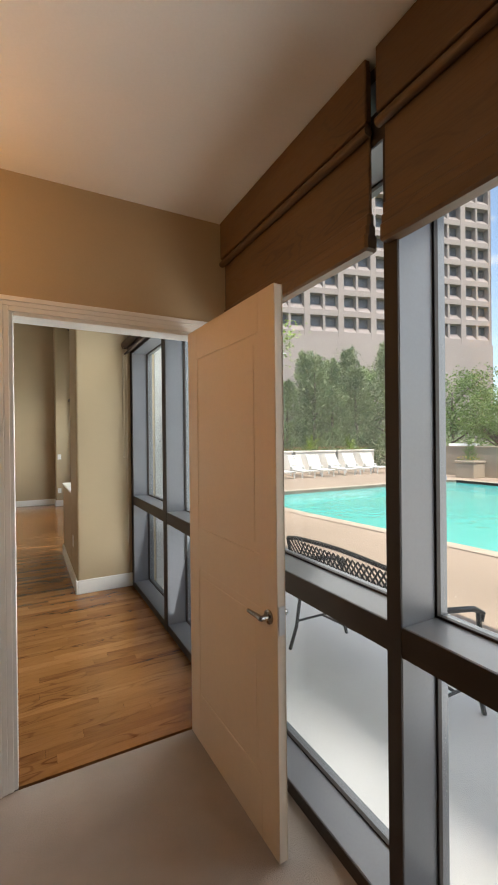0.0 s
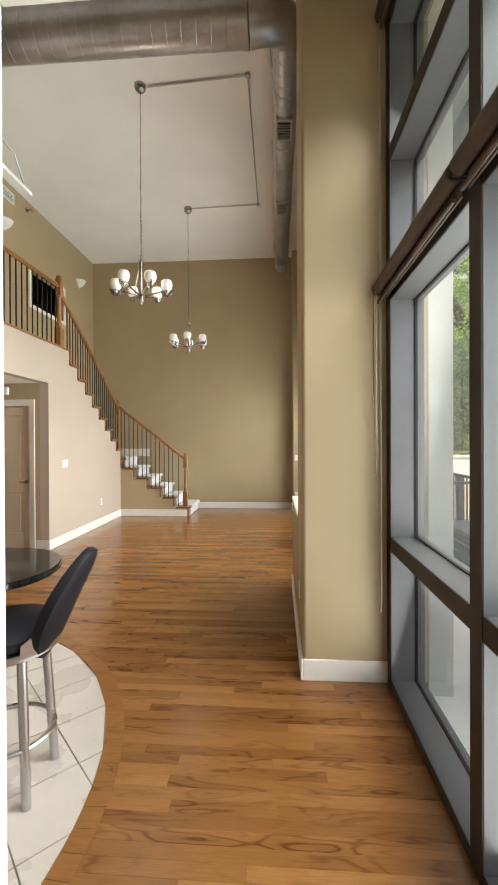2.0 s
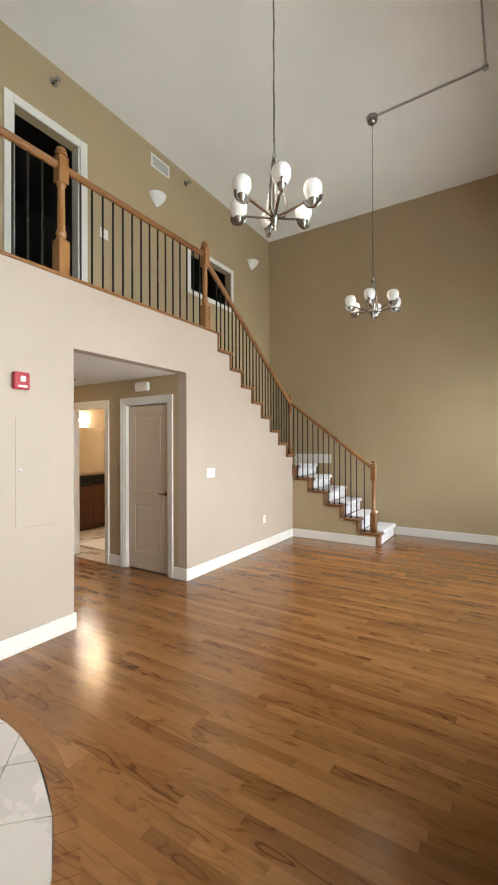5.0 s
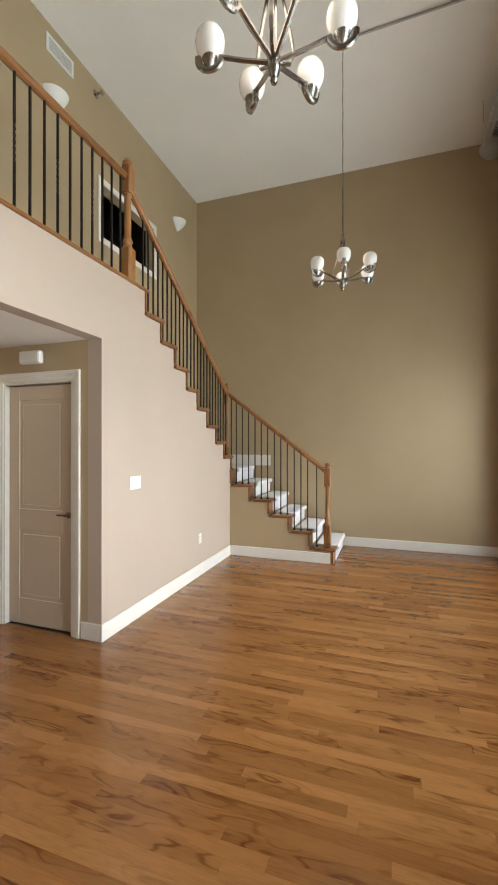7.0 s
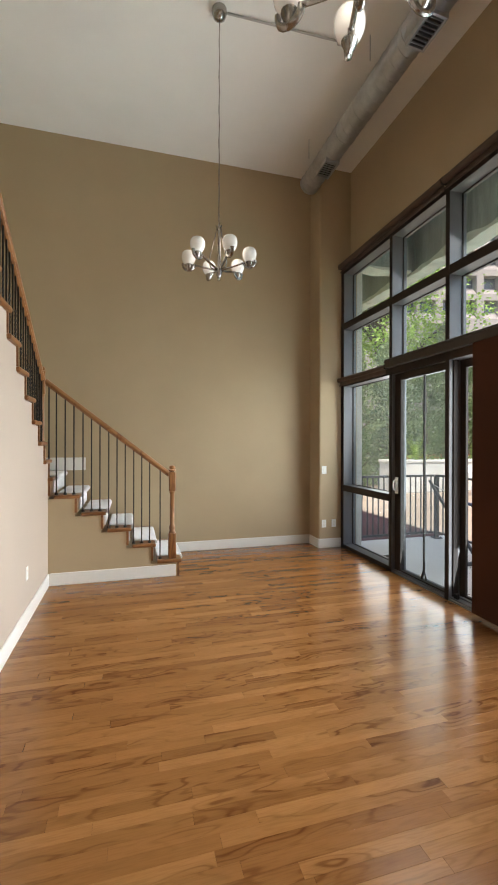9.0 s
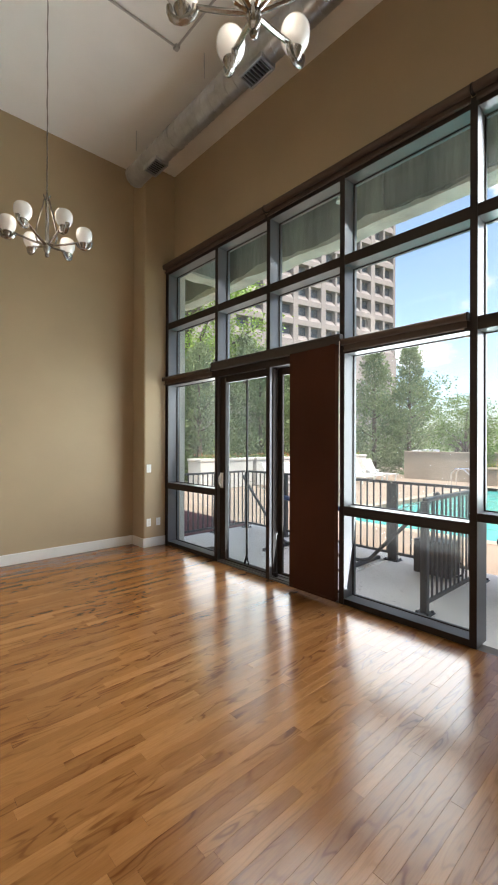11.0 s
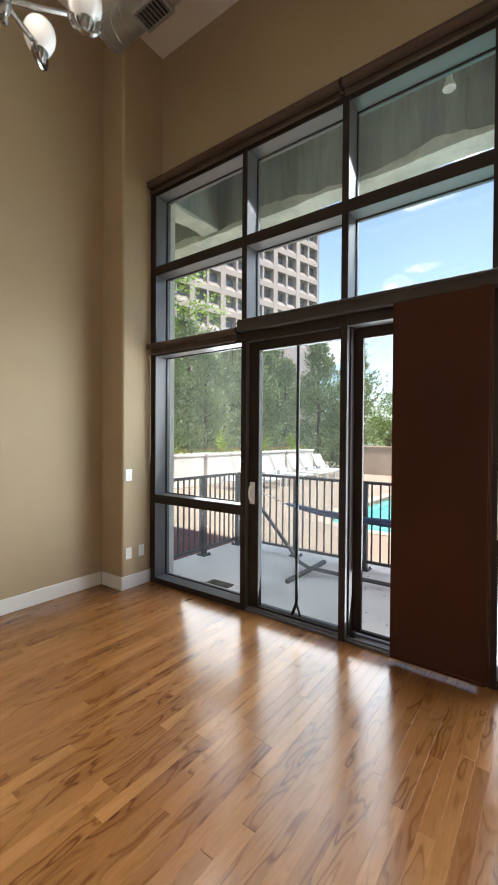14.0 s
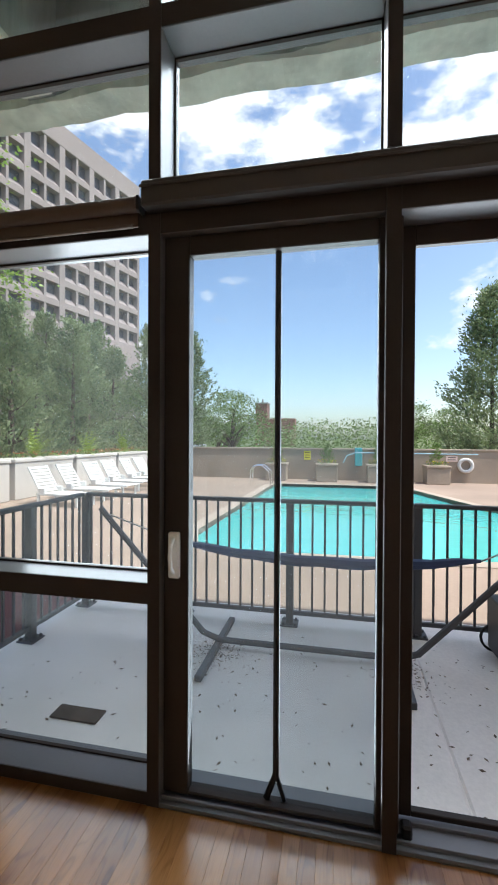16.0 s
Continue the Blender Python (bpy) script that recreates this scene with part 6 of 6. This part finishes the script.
cons = [conifer(8.2, 19.6, 6.4, 1.6, 11, "tall grey-green juniper with uneven foliage"), conifer(10.0, 19.9, 5.8, 1.7, 12, "tall grey-green juniper with uneven foliage"), conifer(11.7, 19.5, 6.8, 1.65, 13, "tall grey-green juniper with uneven foliage")]
for k, (x, y, s) in enumerate(((6.5, 19.8, 0.95), (13.3, 19.8, 0.95), (14.9, 19.4, 1.05), (16.4, 19.7, 1.1), (17.9, 19.3, 1.12), (19.2, 17.9, 1.18), (20.0, 16.2, 1.2), (4.8, 20.0, 1.0), (12.5, 21.4, 1.15), (15.6, 21.2, 1.2), (9.1, 21.3, 1.1), (18.8, 20.9, 1.2))):
    c = copy_thing(cons[k % 3], pose(x, y, -0.6, 0, 0, 70 * k))
    c.scale = (s, s, s)
big = conifer(20.2, 1.9, 9.0, 2.8, 21, "broad tall cedar beyond the pool wall", "cedar_tree", 300, 80)


def leafy(x, y, h, r, seed, mat, label, count=9000, leaf=0.16):
    ob = root("shade_tree", (x, y, -0.6), label, "tree", "shade trees")
    rng = random.Random(seed)
    bm = bmesh.new()
    tube(bm, [(0, 0, 0), (0.05, 0.03, h * 0.2), (-0.05, 0.06, h * 0.42), (0.02, 0, h * 0.75)], [0.026 * h, 0.02 * h, 0.014 * h, 0.004 * h], 9)
    tips = []
    for k in range(15):
        w, t = 2.4 * k + rng.uniform(-0.4, 0.4), rng.uniform(0.22, 0.62)
        L = r * rng.uniform(0.6, 0.98)
        a = Vector((0, 0, h * t))
        c = a + Vector((L * math.cos(w), L * math.sin(w), h * rng.uniform(0.12, 0.30)))
        b = (a + c) / 2 + Vector((0, 0, h * 0.05))
        tube(bm, [a, b, c], [0.010 * h, 0.006 * h, 0.002 * h], 6)
        tips += [b, c, (b + c) / 2 + Vector((rng.uniform(-1, 1), rng.uniform(-1, 1), 0.3)) * r * 0.2]
    made("trunk", bm, BARK, ob, smooth=True)
    for k in range(22):
        w, e = rng.uniform(0, 6.28), rng.uniform(-0.1, 1.0)
        tips.append(Vector((r * 0.7 * math.cos(w) * math.cos(e), r * 0.7 * math.sin(w) * math.cos(e), h * 0.6 + h * 0.36 * math.sin(e))))
    bm = bmesh.new()
    for k in range(count):
        c = tips[rng.randrange(len(tips))]
        d = Vector((rng.gauss(0, 1), rng.gauss(0, 1), rng.gauss(0, 0.7)))
        p = c + d * r * 0.14
        leaf_quad(bm, p, Vector((d.x, d.y, -0.3)), leaf * rng.uniform(0.7, 1.3), rng, 1.2)
    tagged(made("foliage", bm, mat, ob), kind="stuff")
    return ob


leafy(10.8, 24.3, 14.5, 4.3, 31, LEAF, "large shade tree with bright green leaves", 20000, 0.125)
leafy(32.0, 23.0, 8.0, 3.8, 32, LEAF2, "rounded green shade tree beyond the wall", 12000, 0.13)
t2 = leafy(26.0, 15.4, 5.6, 2.1, 33, LEAF2, "small green tree beyond the pool wall", 7000, 0.085)
for k, (x, y, s) in enumerate(((23, 27, 1.6), (30, 30, 1.7), (40, 2.2, 1.05), (44, -2.0, 1.0), (30, 17.5, 0.9))):
    c = copy_thing(t2, pose(x, y, -0.6, 0, 0, 55 * k))
    c.scale = (s, s, s)


def far_woods():
    rng = random.Random(9)
    bm = bmesh.new()
    for k in range(170):
        a = radians(-65 + 122 * (k + rng.random()) / 170)
        R = rng.uniform(46, 66)
        c = Vector((R * math.cos(a), 6 + R * math.sin(a), 0))
        h = rng.uniform(3.7, 5.2) * (R / 55)
        for j in range(260):
            d = Vector((rng.gauss(0, 1.5), rng.gauss(0, 1.5), 0))
            p = c + d + Vector((0, 0, -0.5 + h * rng.uniform(0.05, 1.0) ** 0.7 * (1 - 0.05 * d.length ** 2)))
            leaf_quad(bm, p, Vector((d.x, d.y, 0.2)), rng.uniform(0.14, 0.30), rng, 1.2)
    tagged(made("far_woods", bm, LEAF2), "line of distant green woods", "woods", kind="stuff")


far_woods()
WALLTAN = surface("tan_stucco_wall", (0.36, 0.29, 0.22), 0.9, var=0.18, big=0.8, fine=25, relief=0.4, depth=0.006)
structure(boxes("wall_pool", WALLTAN, [((17.4, -12, -0.6), (17.65, 15.2, 1.10)), ((17.36, -12, 1.10), (17.69, 15.2, 1.17))], bev=0.01), "low tan stucco wall round the pool deck", "wall")


def planter(x0, x1, y0, y1, h, mat, label, flowers, name="planter_box"):
    ob = root(name, ((x0 + x1) / 2, (y0 + y1) / 2, PZ), label, "planter", "planters")
    w, d = (x1 - x0) / 2, (y1 - y0) / 2
    bm = bmesh.new()
    box(bm, (-w, -d, 0), (w, d, h - 0.10), 0.02)
    box(bm, (-w - 0.03, -d - 0.03, h - 0.10), (w + 0.03, d + 0.03, h), 0.02)
    made("box", bm, mat, ob)
    rng = random.Random(int(x0 * 10) + 3)
    bm = bmesh.new()
    for k in range(int(150 * w)):
        p = Vector((rng.uniform(-w, w) * 0.94, rng.uniform(-d, d) * 0.9, h + rng.uniform(-0.01, 0.13)))
        leaf_quad(bm, p, Vector((0, 0, 1)), 0.055, rng, 1.1)
    tagged(made("leaves", bm, LEAF2, ob), kind="stuff")
    bm = bmesh.new()
    for k in range(int(70 * w)):
        p = Vector((rng.uniform(-w, w) * 0.94, rng.uniform(-d, d) * 0.9, h + rng.uniform(0.05, 0.17)))
        leaf_quad(bm, p, Vector((0, 0, 1)), 0.05, rng, 0.8)
    tagged(made("blossom", bm, flowers, ob), kind="stuff")
    return ob


def frond_plant(x, y, z, h, seed):
    ob = root("palm_plant", (x, y, z), "bushy yellow-green palm in a planter", "plant", "palm plants")
    rng = random.Random(seed)
    bm = bmesh.new()
    for k in range(26):
        w, e = rng.uniform(0, 6.28), rng.uniform(0.25, 1.35)
        L = h * rng.uniform(0.8, 1.15)
        last = None
        for j in range(9):
            f = j / 8
            r = L * f * math.cos(e) * 1.05
            p = Vector((r * math.cos(w), r * math.sin(w), L * (f * math.sin(e) + 0.25 * f - 0.55 * f * f * math.cos(e))))
            if last is not None:
                d = (p - last).normalized()
                side = d.cross(Vector((0, 0, 1))).normalized()
                for s in (-1, 1):
                    q = last + side * s * 0.16 * h * (1 - abs(f - 0.5)) + d * 0.10 * h
                    bm.faces.new([bm.verts.new(v) for v in (last, last + d * 0.05, q)])
            last = p
    tagged(made("fronds", bm, PALM, ob), kind="stuff")


REDFLOWER = foliage("red_flowers", (0.45, 0.05, 0.06), (0.65, 0.25, 0.10))
YELLOW = foliage("yellow_flowers", (0.60, 0.42, 0.02), (0.80, 0.62, 0.05))
PLANTER = surface("white_painted_planter", (0.56, 0.53, 0.49), 0.7, var=0.08, big=1.5)
for k in range(4):
    x0 = 6.6 + 2.75 * k
    planter(x0, x0 + 2.55, 17.3, 18.1, 1.12, PLANTER, "white painted planter box with flowers", REDFLOWER)
    frond_plant(x0 + 1.25, 17.75, PZ + 1.10, 0.85, 40 + k)
for y, s in ((4.98, 1), (7.15, 2), (9.15, 3), (11.2, 4)):
    planter(16.5, 17.25, y - 0.42, y + 0.42, 0.72, WALLTAN, "tan stucco planter against the pool wall", YELLOW)
    c = conifer_mesh(0.85, 0.32, 60 + s, 60, 30)
    sh = root("clipped_shrub", (16.88, y, PZ + 0.70), "small upright green shrub in a planter", "shrub", "planter shrubs")
    tagged(made("foliage", c, LEAF2, sh), kind="stuff")


def sign(y, z, w, h, col, bars):
    ob = root("pool_sign", (17.395, y, z), "small rectangular pool notice on the wall", "sign", "pool signs")
    boxes("board", surface("sign_" + str(round(y * 10)), col, 0.5, var=0.05), [((-0.012, -w / 2, -h / 2), (-0.002, w / 2, h / 2))], ob)
    for k in range(bars):
        z0 = h / 2 - h * (k + 0.7) / (bars + 0.6)
        boxes("line", IRON, [((-0.015, -w * 0.36, z0 - 0.015), (-0.0125, w * 0.36, z0 + 0.015))], ob)


sign(9.98, 0.86, 0.28, 0.38, (0.75, 0.62, 0.04), 3)
sign(6.0, 0.68, 0.42, 0.40, (0.75, 0.72, 0.70), 3)
sign(4.30, 0.79, 0.42, 0.22, (0.70, 0.55, 0.50), 2)
ring = root("life_ring", (17.36, 3.80, 0.54), "white life ring hanging on the pool wall", "life ring")
bm = bmesh.new()
tube(bm, [(-0.02, 0.24 * math.cos(w), 0.24 * math.sin(w)) for w in (2 * math.pi * k / 24 for k in range(24))], 0.065, 10, closed=True)
made("ring", bm, WHITE_RESIN, ring, smooth=True)
hook = root("rescue_hook", (17.2, 6.6, 0.98), "long pale blue rescue pole on the pool wall", "pole")
bm = bmesh.new()
tube(bm, [(0, -3.2, 0.0), (0, 1.4, 0.02), (0, 1.75, -0.1), (0, 1.9, -0.4)], 0.022, 6)
made("pole", bm, surface("pale_blue_pole", (0.35, 0.55, 0.62), 0.4), hook)
umb = root("blue_towel", (17.34, 7.88, 0.55), "turquoise towel hanging on the pool wall", "towel")
bm = bmesh.new()
box(bm, (-0.03, -0.15, -0.1), (0.03, 0.15, 0.65), 0.02)
made("cloth", bm, surface("turquoise_cloth", (0.10, 0.42, 0.45), 0.9), umb)
lad = root("pool_ladder", (15.0, 11.35, PZ), "chrome pool ladder handrails at the water's edge", "ladder")
for s in (-0.25, 0.25):
    bm = bmesh.new()
    tube(bm, [(s, 0.55, 0.0), (s, 0.55, 0.55), (s, 0.40, 0.72), (s, 0.10, 0.72), (s, -0.15, 0.50), (s, -0.25, -0.4)], 0.024, 8)
    made("handrail", bm, CHROME, lad, smooth=True)
street = root("street_lamp", (17.0, 30.0, -0.6), "tall curved-arm white street lamp", "lamp post")
bm = bmesh.new()
tube(bm, [(0, 0, 0), (0, 0, 8.2), (0.15, 0, 8.9), (0.6, 0, 9.4), (1.3, 0, 9.6), (2.4, 0, 9.55)], [0.09, 0.06, 0.05, 0.045, 0.04, 0.04], 8)
made("pole", bm, WHITE_RESIN, street, smooth=True)
bm = bmesh.new()
box(bm, (2.3, -0.12, 9.45), (2.9, 0.12, 9.58), 0.04)
made("head", bm, WHITE_RESIN, street)
brick = root("brick_tower", (112, 28.5, -0.6), "distant red-brown brick stair tower", "building")
boxes("wall", surface("red_brown_brick", (0.26, 0.13, 0.10), 0.9, var=0.15, big=1, fine=6), [((-2.0, -1.6, 0), (2.0, 1.6, 11.5)), ((-2.0, -9.0, 0), (2.0, -1.61, 7.6))], brick, 0.05)
boxes("roof", surface("grey_roof", (0.3, 0.28, 0.26), 0.9), [((-2.2, -1.8, 11.5), (2.2, 1.8, 11.9)), ((-0.2, -0.2, 11.9), (0.2, 0.2, 13.0))], brick)


def parked_car(x, y, turn, col):
    ob = root("parked_car", (x, y, -0.6), "white pickup truck parked beyond the wall", "car", "", turn)
    bm = bmesh.new()
    q = Matrix(((1, 0, 0, 0), (0, 0, 1, 0), (0, 1, 0, 0), (0, 0, 0, 1)))
    prism(bm, [(-2.6, 0.45), (2.6, 0.45), (2.65, 0.95), (1.3, 1.12), (0.7, 1.75), (-0.6, 1.78), (-0.8, 1.12), (-2.6, 1.10)], -0.9, 0.9, q)
    bmesh.ops.bevel(bm, geom=bm.edges[:], offset=0.06, segments=2, affect="EDGES")
    made("body", bm, surface("car_paint", col, 0.25, var=0.03, relief=0, coat=0.6), ob, smooth=True)
    bm = bmesh.new()
    prism(bm, [(1.05, 1.18), (0.62, 1.66), (-0.5, 1.69), (-0.6, 1.18)], -0.92, 0.92, q)
    made("windows", bm, PANE_FAR, ob)
    for xx in (-1.6, 1.7):
        for s in (-0.85, 0.85):
            bm = bmesh.new()
            lathe(bm, [(0.0, -0.11), (0.2, -0.11), (0.36, -0.09), (0.38, 0), (0.36, 0.09), (0.2, 0.11), (0, 0.11)], 18, Matrix.Translation((xx, s, 0.38)) @ Matrix.Rotation(math.pi / 2, 4, "X"))
            made("wheel", bm, IRON, ob, smooth=True)


can = root("canopy_spotlight", (1.70, 7.97, 4.452), "white hanging spotlight under the concrete canopy", "lamp")
bm = bmesh.new()
lathe(bm, [(0.03, 0.0), (0.03, -0.015), (0.008, -0.02), (0.008, -0.08), (0.020, -0.09), (0.022, -0.15), (0.045, -0.20), (0.048, -0.22), (0.038, -0.218), (0.0, -0.19)], 20)
made("body", bm, surface("white_spot_enamel", (0.7, 0.7, 0.68), 0.4), can, smooth=True)

parked_car(27.0, 18.5, 25, (0.75, 0.76, 0.77))
structure(boxes("backdrop_wall_inner", DARK, [((-7.3, -3.4, -0.3), (-7.2, END + 0.2, CEIL + 0.2))]), "outer wall behind the rooms", "wall")


def cloud_backdrop():
    """Fair-weather clouds: a far curved sheet that glows where its noise is dense."""
    m, t, b = material("cloud_sheet")
    t.nodes.remove(b)
    geo = t.nodes.new("ShaderNodeNewGeometry")
    mp = t.nodes.new("ShaderNodeMapping")
    mp.inputs["Scale"].default_value = (0.0030, 0.0030, 0.0050)
    mp.inputs["Location"].default_value = (0.35, 1.9, 0.2)
    t.links.new(geo.outputs["Position"], mp.inputs["Vector"])
    n = node(t, "ShaderNodeTexNoise", Scale=1.0, Detail=9.0, Roughness=0.56)
    t.links.new(mp.outputs[0], n.inputs["Vector"])
    sep = t.nodes.new("ShaderNodeSeparateXYZ")
    t.links.new(geo.outputs["Position"], sep.inputs[0])
    rise = maths(t, "ADD", maths(t, "MINIMUM", maths(t, "MULTIPLY", sep.outputs[2], 0.00022), 0.22), -0.10)
    f = maths(t, "ADD", n.outputs["Fac"], rise)
    cover = ramp(t, f, [(0.57, (0, 0, 0)), (0.66, (1, 1, 1))])
    tone = ramp(t, f, [(0.58, (0.80, 0.84, 0.90)), (0.72, (0.97, 0.97, 0.98)), (0.86, (0.84, 0.86, 0.89))])
    em = t.nodes.new("ShaderNodeEmission")
    t.links.new(tone, em.inputs[0])
    em.inputs[1].default_value = 0.8
    tr = t.nodes.new("ShaderNodeBsdfTransparent")
    mx = t.nodes.new("ShaderNodeMixShader")
    t.links.new(cover, mx.inputs[0])
    t.links.new(tr.outputs[0], mx.inputs[1])
    t.links.new(em.outputs[0], mx.inputs[2])
    t.links.new(mx.outputs[0], t.nodes["Material Output"].inputs[0])
    bm = bmesh.new()
    rows = []
    for k in range(33):
        a = radians(-60 + 170 * k / 32)
        rows.append([bm.verts.new((1400 * math.cos(a), 1400 * math.sin(a), z)) for z in (-50, 400, 900, 1500, 2200)])
    for p, q in zip(rows, rows[1:]):
        for k in range(4):
            bm.faces.new((p[k], p[k + 1], q[k + 1], q[k]))
    structure(made("backdrop_clouds", bm, m), "white fair-weather clouds in a blue sky", "sky")


cloud_backdrop()
oak_floor()
tile_floor()
